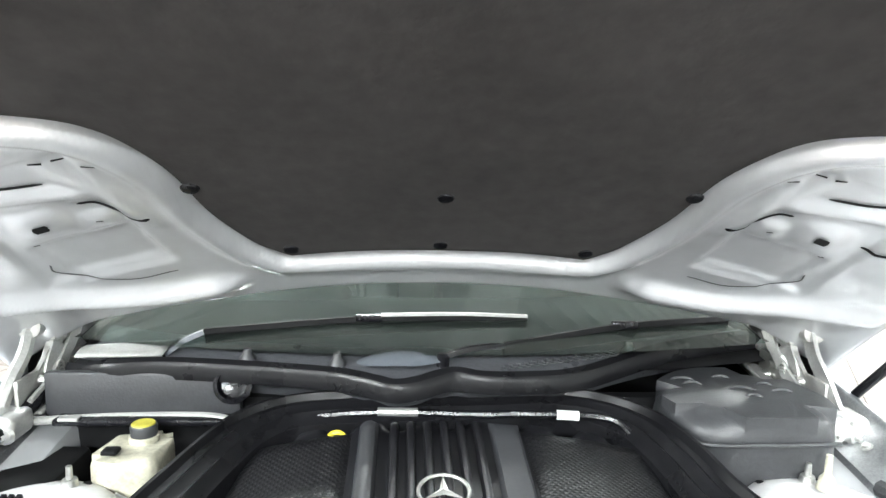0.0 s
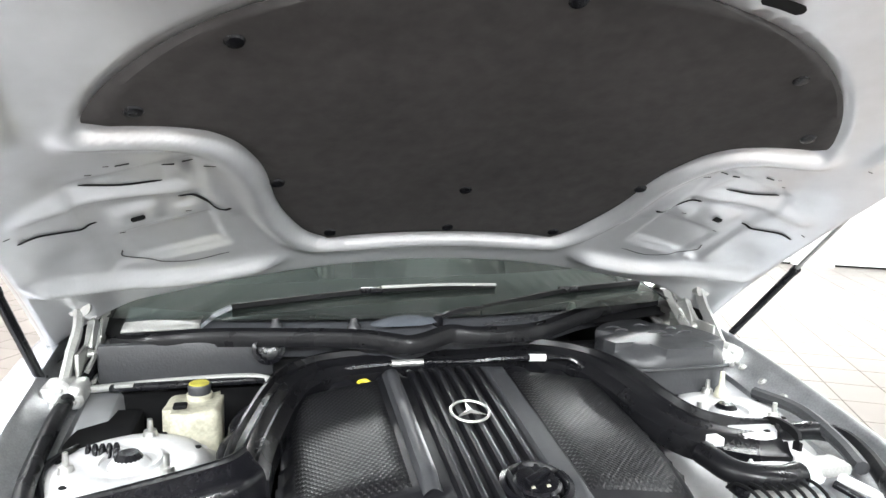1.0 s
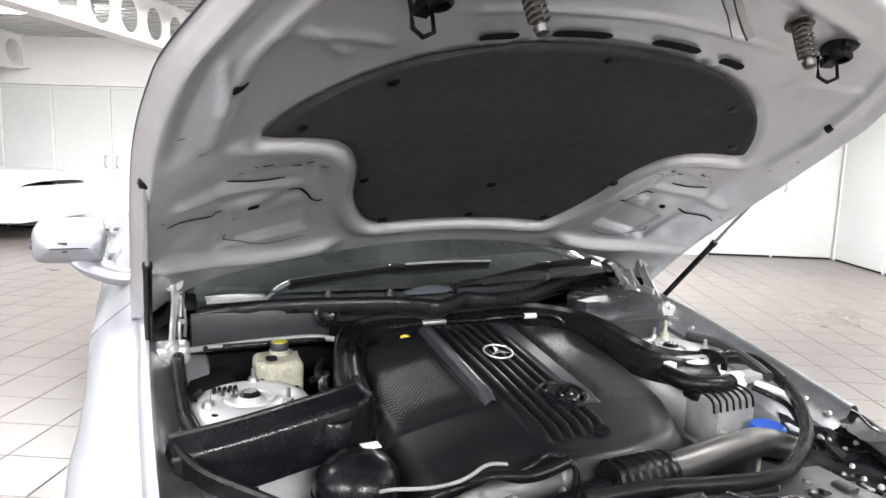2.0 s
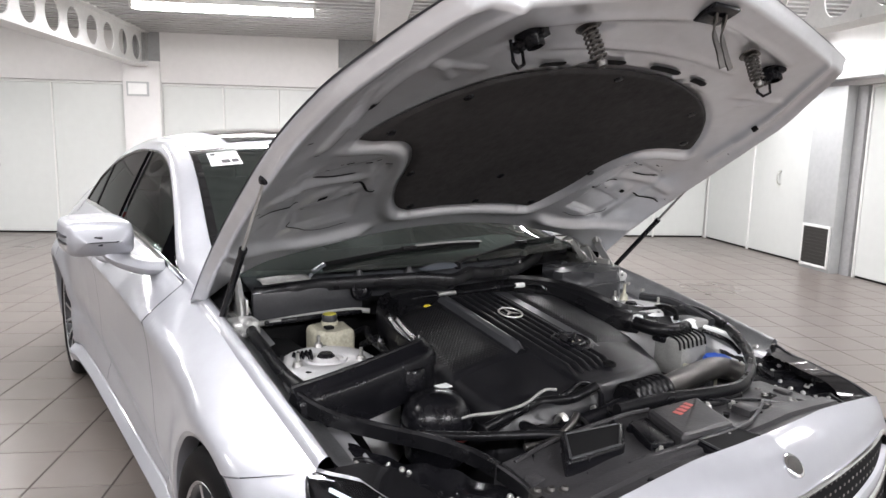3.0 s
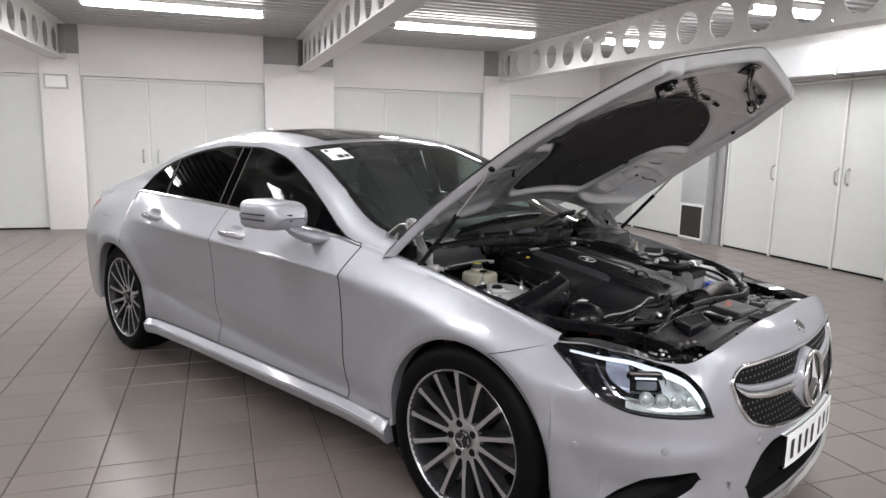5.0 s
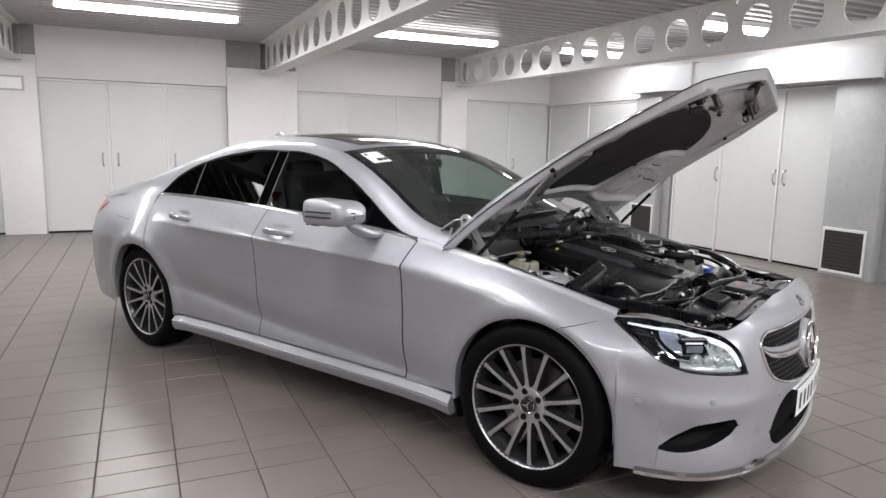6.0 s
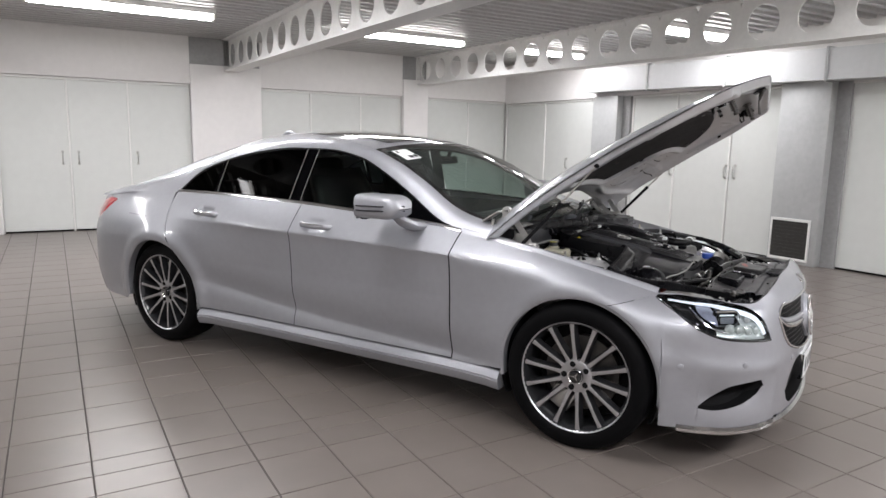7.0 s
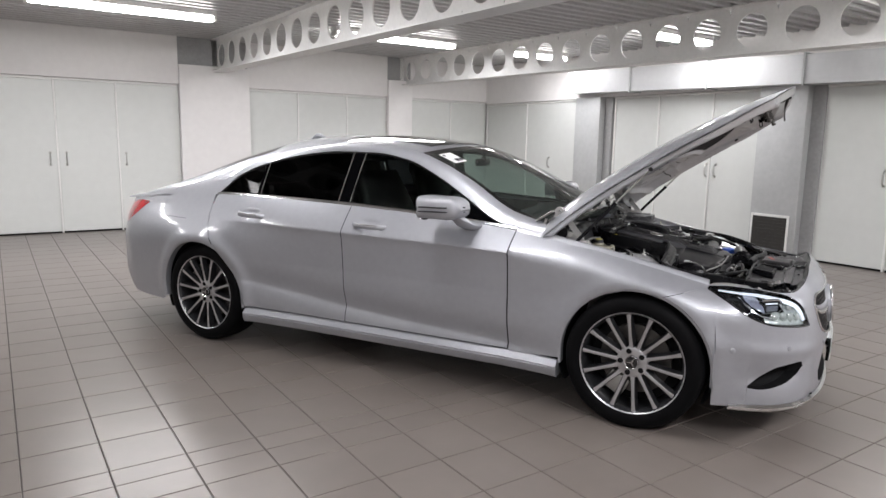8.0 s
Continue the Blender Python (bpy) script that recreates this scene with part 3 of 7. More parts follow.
for s in (-1, 1):
    # front fender: skin, rolled top and inner flange
    a_front = math.atan2(0.7335 - 0.33, -0.309)
    bm = polar_panel(s, 0.0, ray_out(0, fender_in), math.atan2(0.27 - 0.33, 0.65), a_front, 130, 14, seam_reach)
    rows = []
    for i in range(81):
        y = -0.31 + (0.652 + 0.31) * i / 80
        x, z = side_x(y, ZB(y)), ZB(y)
        low = [(s * (side_x(y, z - h) + 0.0008), y, z - h) for h in (0.016, 0.010, 0.005)]
        rows.append(low + [(s * (x - dx), y, z + dz) for dx, dz in ((0, 0.0005), (0.004, 0.010), (0.010, 0.017), (0.017, 0.0205), (0.024, 0.021), (0.029, 0.018), (0.033, 0.010), (0.038, 0.003), (0.052, -0.012), (0.070, -0.028), (0.098, -0.034), (0.101, -0.046))])
    fen = part("fender", bm, "silver", car, "silver front wing", solid=0.0)
    cut = 8 if s < 0 else 6
    part("rolled_edge", sheetm([r[:cut] for r in rows]), "silver", fen, "rolled upper edge of the wing")
    part("wing_flange", sheetm([r[cut - 1:] for r in rows]), "flange", fen, "grey metallic bolting flange of the wing")
    # wheel-arch lips
    for yc in (0.0, BASE):
        rows = []
        for i in range(61):
            a = -0.17 + (math.pi + 0.34) * i / 60
            if yc == 0.0 and a > math.pi - 0.0:
                a = min(a, math.pi + 0.36)
            c, q = math.cos(a), math.sin(a)
            rr = RA if q >= 0 else RA / max(abs(c), 0.3)
            y, z = yc + rr * c, 0.33 + rr * q
            x = side_x(y, z)
            y2, z2 = yc + (rr - 0.012) * c, 0.33 + (rr - 0.012) * q
            rows.append([(s * x, y, z), (s * (x - 0.006), y2, z2), (s * (x - 0.05), y2, z2)])
        part("arch_lip", sheetm(rows), "silver", car)
        rows = []
        for i in range(41):
            a = -0.5 + (math.pi + 1.0) * i / 40
            c, q = math.cos(a), math.sin(a)
            y, z = yc + (RA + 0.0) * c, max(0.33 + (RA + 0.0) * q, 0.19)
            rows.append([(s * 0.89, y, z), (s * 0.60, y, z), (s * 0.52, yc + 0.1 * c, 0.33 + 0.1 * q)])
        part("wheel_liner", sheetm(rows), "matt", car, "black wheel-arch liner")
    # doors
    rows = []
    for i in range(73):
        t = i / 72
        row = []
        for j in range(91):
            v = j / 90
            yl, yr = 0.659, 1.711
            y = yl + (yr - yl) * t
            z = 0.288 + (ZB(y) - 0.288) * v
            row.append((y, z))
        rows.append(row)
    door_f = part("front_door", side_sheet(s, rows), "silver", car, "silver front door")
    rows = []
    for i in range(73):
        row = []
        for j in range(91):
            v = j / 90
            z0 = 0.288
            z = z0 + (ZB(1.717 + (2.8 - 1.717) * i / 72) - z0) * v
            yr = EDGE(z) - 0.002
            y = 1.716 + (yr - 1.716) * i / 72
            row.append((y, z))
        rows.append(row)
    door_r = part("rear_door", side_sheet(s, rows), "silver", car, "silver rear door")
    # quarter panel
    part("quarter_panel", polar_panel(s, BASE, ray_out(BASE, quarter_in), math.atan2(0.24 - 0.33, 0.42), math.pi + 0.14, 120), "silver", car, "silver rear wing over the wheel")
    # sill skirt
    rows = []
    for i in range(61):
        y = 0.372 + (2.478 - 0.372) * i / 60
        x = side_x(y, 0.285)
        k = 0.026 + 0.004 * (i / 60)
        rows.append([(s * (x - 0.014), y, 0.281), (s * (x + 0.001), y, 0.279), (s * (x + 0.005), y, 0.276), (s * (x + k - 0.004), y, 0.252), (s * (x + k), y, 0.248), (s * (x + k - 0.007), y, 0.2445), (s * (x + k - 0.007), y, 0.240), (s * (x + k - 0.002), y, 0.236), (s * (x + k - 0.012), y, 0.205), (s * (x + k - 0.02), y, 0.192), (s * (x - 0.14), y, 0.188)])
    bm = sheetm(rows)
    for r in (rows[0], rows[-1]):
        quad(bm, r)
    part("sill", bm, "silver", car, "silver flared side skirt")
    # dark backing behind the door gaps
    rows = [[(s * (side_x(y, z) - 0.022), y, z) for z in [0.24 + 0.035 * k for k in range(21)]] for y in [0.40 + 0.04 * i for i in range(51)]]
    part("inner_sill", sheetm(rows), "matt", car, "black inner door frame")

# ---- cabin: stations along y, bands from belt to centre line ----
WT = curve((0.70, 0.925), (0.80, 0.965), (0.994, 1.076), (1.177, 1.172), (1.404, 1.262), (1.643, 1.298), (1.895, 1.30), (2.163, 1.274), (2.45, 1.213), (2.66, 1.13), (2.80, 1.012))
RZ = curve((0.50, 0.95), (0.70, 1.00), (0.994, 1.158), (1.177, 1.245), (1.404, 1.318), (1.643, 1.350), (1.895, 1.355), (2.163, 1.335), (2.45, 1.292), (2.705, 1.225), (2.9, 1.168), (3.2, 1.082), (3.45, 1.022), (3.7, 0.965), (4.0, 0.905))
RX = curve((0.5, 0.705), (0.7, 0.69), (1.0, 0.645), (1.2, 0.615), (1.4, 0.592), (1.9, 0.575), (2.4, 0.575), (2.8, 0.60), (3.2, 0.63), (3.5, 0.63), (3.8, 0.58), (4.0, 0.50))
ZN = curve((0.5, 0.958), (0.7, 1.055), (1.0, 1.205), (1.2, 1.292), (1.32, 1.337), (1.5, 1.376), (1.9, 1.41), (2.2, 1.405), (2.5, 1.375), (2.7, 1.33), (3.0, 1.25), (3.3, 1.145), (3.42, 1.10), (3.55, 1.062), (3.8, 1.005), (4.0, 0.955))
WARP = curve((0.5, 0.13), (1.3, 0.06), (1.9, 0.0), (2.5, -0.05), (3.3, -0.07), (4.0, -0.09))


def glass_x(y, z):
    h = z - ZB(y)
    return XB(y) - 0.008 - 0.42 * h - 0.12 * h * h


def top_point(s, y, q):
    """A point of windscreen, roof or rear window: q from 0 at the rail to 1 on the centre line."""
    x = RX(y) * (1 - q)
    k = 1 - (1 - q) ** 2.2
    return (s * x, y - WARP(y) * (1 - (1 - q) ** 2), RZ(y) + (ZN(y) - RZ(y)) * k)


def stations(a, b, step=0.035):
    n = max(2, int(round((b - a) / step)))
    return [a + (b - a) * i / n for i in range(n + 1)]


def win_low(y):
    return ZB(y) + 0.016


def rail_rows(s, y):
    """Belt, window foot, window head and rail edge at y."""
    lo = win_low(y)
    hi = max(WT(y), lo) if 0.70 < y < 2.80 else lo
    return lo, hi


for s in (-1, 1):
    # metal between window head and roof rail, from the pillar foot to the tail
    rows = []
    for y in stations(0.5, 2.80):
        lo, hi = rail_rows(s, y)
        if y < 0.70:
            hi = ZB(y) + 0.004
            lo = hi
        xa = glass_x(y, hi)
        a, b = Vector((xa, 0, hi)), Vector((RX(y), 0, RZ(y)))
        row = []
        for j in range(7):
            t = j / 6
            p = a.lerp(b, t)
            o = 0.016 * math.sin(math.pi * t)
            row.append((s * (p.x + o * 0.8 + 0.004), y, p.z + o * 0.7))
        rows.append(row)
    part("roof_rail", sheetm(rows), "silver", car, "silver windscreen pillar and roof rail")
    # rear pillar: belt to rail behind the windows
    rows = []
    for y in stations(2.795, 4.0):
        a, b = Vector((side_x(y, ZB(y)), 0, ZB(y))), Vector((RX(y), 0, RZ(y)))
        row = []
        for j in range(9):
            t = j / 8
            p = a.lerp(b, t)
            o = 0.02 * math.sin(math.pi * t)
            row.append((s * (p.x + o * 0.6), y, p.z + o * 0.8))
        rows.append(row)
    part("rear_pillar", sheetm(rows), "silver", car, "silver rear pillar running into the tail")
    # belt strip with bright trim
    rows = []
    for y in stations(0.66, 2.82):
        x, z = side_x(y, ZB(y)), ZB(y)
        rows.append([(s * x, y, z), (s * (x - 0.002), y, z + 0.009), (s * (x - 0.008), y, z + 0.016), (s * (x - 0.03), y, z + 0.017)])
    part("belt_trim", sheetm(rows), "chrome", car, "bright chrome strip under the windows")
    # bright and black frame round the window head
    rows = []
    for y in stations(0.72, 2.80):
        lo, hi = rail_rows(s, y)
        x = glass_x(y, hi)
        rows.append([(s * (x + 0.006), y, hi + 0.002), (s * (x + 0.007), y, hi - 0.006), (s * (x + 0.002), y, hi - 0.014)])
    part("window_frame", sheetm(rows), "gloss", car, "black window frame")
    # side panes with a black pillar and a divider between them
    for name, a, b, mat, lab in (("front_window", 0.98, 1.72, "sideglass", "dark tinted front side window"), ("rear_window_pane", 1.805, 2.44, "privacy", "dark privacy rear side window"), ("quarter_window", 2.47, 2.795, "privacy", "small dark quarter window")):
        rows = []
        for y in stations(a, b):
            lo, hi = rail_rows(s, y)
            rows.append([(s * glass_x(y, lo + (hi - lo) * j / 8), y, lo + (hi - lo) * j / 8) for j in range(9)])
        part(name, sheetm(rows), mat, car, lab)
    for a, b in ((0.71, 0.98), (1.72, 1.805), (2.44, 2.47)):
        rows = []
        for y in stations(a, b, 0.03):
            lo, hi = rail_rows(s, y)
            rows.append([(s * (glass_x(y, lo + (hi - lo) * j / 8) + 0.003), y + ((0.03 if y < 2.0 else 0.012) * (0.5 - j / 8) if 1.6 < y < 2.5 else 0.0), lo + (hi - lo) * j / 8) for j in range(9)])
        pil = part("window_pillar", sheetm(rows), "pillar", car, "black window pillar")
        if a > 1.6:
            for row in (rows[0], rows[-1])[:2 if a < 2 else 1]:
                part("pillar_trim", tube([(x + s * 0.002, y, z) for x, y, z in row], 0.0022, 6, 2), "disc", pil, "thin grey trim line")


def top_panel(name, a, b, mat, label, q0=0.0, q1=1.0, lift=0.0, n=14):
    rows = []
    for y in stations(a, b):
        r = [top_point(-1, y, q0 + (1 - q0) * j / n) for j in range(n + 1)]
        r += [top_point(1, y, q0 + (1 - q0) * (n - 1 - j) / n) for j in range(n)]
        rows.append([(x, yy, z + lift) for x, yy, z in r])
    return part(name, sheetm(rows), mat, car, label)


top_panel("windscreen", 0.50, 1.30, "glass", "raked windscreen of green-tinted glass", 0.03)
top_panel("windscreen_header", 1.296, 1.345, "gloss", "black band above the windscreen", 0.0, lift=-0.002)
top_panel("roof", 1.342, 2.56, "silver", "silver curved roof")
top_panel("sunroof", 1.40, 1.98, "gloss", "black glass sunroof", 0.26, lift=0.003)
top_panel("rear_window", 2.56, 3.36, "privacy", "dark raked rear window", 0.1)
top_panel("boot_lid", 3.36, 4.0, "silver", "silver boot lid")
for s in (-1, 1):
    rows = [[top_point(s, y, 0.105 * j / 3) for j in range(4)] for y in stations(2.56, 3.36)]
    part("rear_pillar_edge", sheetm(rows), "silver", car)
    rows = [[(x, yy, z + 0.002) for x, yy, z in [top_point(s, y, 0.035 * j / 2) for j in range(3)]] for y in stations(0.5, 1.30)]
    part("windscreen_edge", sheetm(rows), "gloss", car, "black windscreen border")
part("roof_aerial", tube([(0, 2.52, 1.372), (0, 2.60, 1.40), (0, 2.67, 1.352)], 0.018, 8), "silver", car, "small shark-fin aerial")

# ---- nose and tail: skins over a plan line, with bands cut open for lamps and grilles ----
def plan_line(pts):
    path = smooth_path([(x, y, 0) for x, y in pts], 16)
    arc = [0.0]
    for p, q in zip(path, path[1:]):
        arc.append(arc[-1] + (q - p).length)

    def at(a):
        a = min(max(a, 0), arc[-1] - 1e-6)
        i = int(np.searchsorted(arc, a, side="right") - 1)
        t = (a - arc[i]) / (arc[i + 1] - arc[i])
        p = path[i].lerp(path[i + 1], t)
        d = (path[i + 1] - path[i]).normalized()
        return p, d
    return at, arc[-1]


nose_at, NOSE = plan_line([(0, -0.845), (0.2, -0.836), (0.42, -0.806), (0.62, -0.745), (0.77, -0.65), (0.855, -0.52), (0.893, -0.37), (0.910, -0.24), (0.922, -0.10)])
NOSE_IN = curve((0.13, 0.04), (0.17, 0.015), (0.22, 0.002), (0.3, 0.0), (0.45, 0.0), (0.55, 0.012), (0.65, 0.032), (0.72, 0.055), (0.76, 0.09), (0.80, 0.15))


def nose_point(s, a, z, inward=0.0):
    p, d = nose_at(a)
    n = Vector((d.y, -d.x, 0))
    if n.x < 0 and p.x > 0.3:
        n = -n
    if p.x <= 0.3 and n.y > 0:
        n = -n
    k = min(1, max(0, (a - 0.55) / 0.6))
    k = k * k * (3 - 2 * k)
    side = W(p.y) - side_x(p.y, min(z, ZB(p.y) + 0.02))
    pocket = 0.020 * math.exp(-((z - 0.335) / 0.055) ** 2) * min(1, max(0, (a - 0.58) / 0.12)) * min(1, max(0, (1.06 - a) / 0.14))
    ridge = 0.008 * math.exp(-((z - 0.455 - 0.06 * (a - 0.8)) / 0.03) ** 2) * min(1, max(0, (a - 0.45) / 0.2))
    off = (1 - k) * NOSE_IN(z) + k * side + inward + pocket - ridge
    q = p - n * off
    return (s * max(q.x, 0.0), q.y, z)


LAMP0, LAMP1 = 0.622, 1.175
lamp_lo = curve((0.622, 0.556), (0.69, 0.560), (0.79, 0.570), (0.885, 0.581), (0.96, 0.604), (1.02, 0.634), (1.09, 0.676), (1.175, 0.720))
lamp_hi = curve((0.622, 0.560), (0.635, 0.598), (0.662, 0.648), (0.697, 0.682), (0.75, 0.702), (0.84, 0.714), (0.96, 0.723), (1.1, 0.729), (1.175, 0.730))
grille_lo = curve((0, 0.437), (0.134, 0.446), (0.3, 0.466), (0.38, 0.484), (0.45, 0.51), (0.50, 0.56), (0.525, 0.612), (0.535, 0.638))
grille_hi = curve((0, 0.675), (0.3, 0.681), (0.47, 0.682), (0.515, 0.668), (0.535, 0.643))
nose_top = curve((0, 0.779), (0.2, 0.778), (0.33, 0.771), (0.5, 0.752), (0.61, 0.731), (0.70, 0.708), (0.78, 0.711), (0.85, 0.718), (1.0, 0.727), (1.1, 0.732), (1.175, 0.734))
in_lo = curve((0, 0.228), (0.36, 0.228), (0.43, 0.255), (0.46, 0.30), (0.655, 0.366), (0.68, 0.335), (0.72, 0.315), (0.80, 0.293), (0.91, 0.277), (0.975, 0.284))
in_hi = curve((0, 0.42), (0.30, 0.42), (0.37, 0.40), (0.43, 0.345), (0.46, 0.303), (0.655, 0.370), (0.68, 0.396), (0.76, 0.393), (0.83, 0.384), (0.895, 0.347), (0.975, 0.288))


def nose_levels(a):
    """Lower edge, intake, lamp or grille opening, and upper edge."""
    p, _ = nose_at(a)
    z0 = 0.186
    if p.y > -RA:
        z0 = max(0.186, arch(p.y, 0) + 0.001)
    top = nose_top(a) if a < LAMP1 else seam(p.y)
    if a < 0.535:
        b1, b2 = grille_lo(a), grille_hi(a)
    elif a < LAMP0:
        b1 = b2 = 0.64 + (0.558 - 0.64) * (a - 0.535) / (LAMP0 - 0.535)
    elif a < LAMP1:
        b1, b2 = lamp_lo(a), min(lamp_hi(a), top)
    else:
        b1 = b2 = max(top, z0)
    if a < 0.975:
        a1, a2 = in_lo(a), in_hi(a)
    else:
        a1 = a2 = max(z0 + 0.02, 0.2)
    if p.y > -RA:
        a1 = a2 = min(z0 + 0.01, b1)
    return z0, a1, a2, b1, b2, max(top, b2)


cols = [NOSE * i / 170 for i in range(171)]
cols = sorted(set(cols + [0.535, 0.53, LAMP0, LAMP0 + 0.004, LAMP1, 0.46, 0.655, 0.975, 0.66, 0.667]))
bm = bmesh.new()
for lo, hi, k in ((0, 1, 4), (2, 3, 14), (4, 5, 5)):
    rows = []
    for a in cols:
        L = nose_levels(a)
        rows.append([nose_point(1, a, L[lo] + (L[hi] - L[lo]) * j / k) for j in range(k + 1)])
    sheet(bm, rows)
bmesh.ops.remove_doubles(bm, verts=bm.verts, dist=4e-4)
bmesh.ops.dissolve_degenerate(bm, edges=bm.edges, dist=2e-4)
mirror_x(bm)
bumper = part("front_bumper", bm, "silver", car, "silver front bumper with wide lower intakes")


def nose_pan(a0, a1, lo, hi, depth, step=0.012, k=6, s=1):
    """The tray behind an opening in the nose."""
    rows = []
    n = max(3, int((a1 - a0) / step))
    for i in range(n + 1):
        a = a0 + (a1 - a0) * i / n
        z1, z2 = lo(a), hi(a)
        t = depth * min(1, i / 3, (n - i) / 3) if a0 > 0 else depth * min(1, (n - i) / 3)
        row = [nose_point(s, a, z1)]
        row += [nose_point(s, a, z1 + (z2 - z1) * j / k, t) for j in range(k + 1)]
        row += [nose_point(s, a, z2)]
        rows.append(row)
    return sheetm(rows)


for s in (-1, 1):
    part("side_intake", nose_pan(0.655, 0.975, in_lo, in_hi, 0.05, s=s), "matt", bumper, "black side air intake")
part("lower_intake", mirror_x(nose_pan(0, 0.46, in_lo, in_hi, 0.05)), "matt", bumper, "black lower air intake")
part("grille_tray", mirror_x(nose_pan(0, 0.535, grille_lo, grille_hi, 0.06)), "matt", bumper, "black grille recess")
# front lip
rows = []
for a in cols:
    if a > 1.05:
        break
    rows.append([nose_point(1, a, 0.203, -0.002), nose_point(1, a, 0.193, -0.017), nose_point(1, a, 0.180, -0.020), nose_point(1, a, 0.170, -0.008), nose_point(1, a, 0.170, 0.05)])
part("front_lip", mirror_x(sheetm(rows)), "chrome", bumper, "bright trim strip on the lower lip")

tail_at, TAIL = plan_line([(0, 4.09), (0.3, 4.072), (0.55, 4.01), (0.72, 3.90), (0.82, 3.74), (0.875, 3.55), (0.905, 3.38), (0.917, 3.28)])
TAIL_IN = curve((0.2, 0.10), (0.28, 0.04), (0.4, 0.0), (0.62, 0.0), (0.75, 0.02), (0.9, 0.06), (1.0, 0.10))
tl_lo = curve((0.3, 0.70), (0.6, 0.71), (0.85, 0.74), (1.0, 0.80), (1.13, 0.895))
tl_hi = curve((0.3, 0.80), (0.6, 0.84), (0.85, 0.89), (1.0, 0.91), (1.13, 0.905))


def tail_point(s, a, z, inward=0.0):
    p, d = tail_at(a)
    n = Vector((-d.y, d.x, 0))
    if n.y < 0 and p.x < 0.5:
        n = -n
    if p.x >= 0.5 and n.x < 0:
        n = -n
    k = min(1, max(0, (a - 0.5) / 0.7))
    k = k * k * (3 - 2 * k)
    side = W(p.y) - side_x(p.y, min(z, ZB(p.y) + 0.02))
    q = p - n * ((1 - k) * TAIL_IN(z) + k * side + inward)
    return (s * max(q.x, 0.0), q.y, z)


def tail_levels(a):
    p, _ = tail_at(a)
    z0 = 0.235 - 0.0 * a
    top = min(ZB(p.y), 0.95) if a > 0.75 else 0.948 - 0.04 * (a / 0.75) ** 2
    if 0.3 <= a <= 1.13:
        return z0, tl_lo(a), min(tl_hi(a), top), top
    m = 0.75 if a < 0.3 else 0.9
    return z0, min(m, top), min(m, top), top


tcols = sorted(set([TAIL * i / 100 for i in range(101)] + [0.3, 1.13]))
bm = bmesh.new()
for lo, hi, k in ((0, 1, 14), (2, 3, 5)):
    sheet(bm, [[tail_point(1, a, tail_levels(a)[lo] + (tail_levels(a)[hi] - tail_levels(a)[lo]) * j / k) for j in range(k + 1)] for a in tcols])
bmesh.ops.remove_doubles(bm, verts=bm.verts, dist=4e-4)
part("rear_bumper", mirror_x(bm), "silver", car, "silver rear bumper and tail panel")
for s in (-1, 1):
    rows = []
    for i in range(31):
        a = 0.3 + 0.83 * i / 30
        rows.append([tail_point(s, a, tl_lo(a) + (tl_hi(a) - tl_lo(a)) * j / 8, -0.006 * math.sin(math.pi * j / 8)) for j in range(9)])
    part("tail_lamp", sheetm(rows), "redlens", car, "red wrap-round tail lamp")
for s in (-1, 1):
    # flank between the boot lid and the tail
    rows = []
    for a in tcols:
        top = Vector(tail_point(s, a, tail_levels(a)[3]))
        if a > 0.75:
            rail = Vector(top_point(s, min(top.y - 0.02, 4.0), 0.0))
        else:
            rail = Vector(top_point(s, 4.0, max(0.0, 1 - abs(top.x) / RX(4.0))))
        rows.append([rail + Vector((0, 0, -0.001)), rail.lerp(top, 0.35) + Vector((0, 0, 0.008)), rail.lerp(top, 0.7) + Vector((0, 0, 0.007)), top + Vector((0, 0, -0.002))])
    part("boot_flank", sheetm(rows), "silver", car)
# under-tray closes the car below
rows = [[(x, y, 0.2) for x in (-0.80, -0.4, 0, 0.4, 0.80)] for y in (0.42, 1.2, 2.0, 2.46)]
part("underbody", sheetm(rows), "matt", car, "black underbody")
rows = [[(x, y, 0.21) for x in (-0.55, 0, 0.55)] for y in (-0.78, 0.42)]
part("underbody", sheetm(rows), "matt", car, "black underbody")
rows = [[(x, y, 0.25) for x in (-0.55, 0, 0.55)] for y in (2.46, 4.0)]
part("underbody", sheetm(rows), "matt", car, "black underbody")

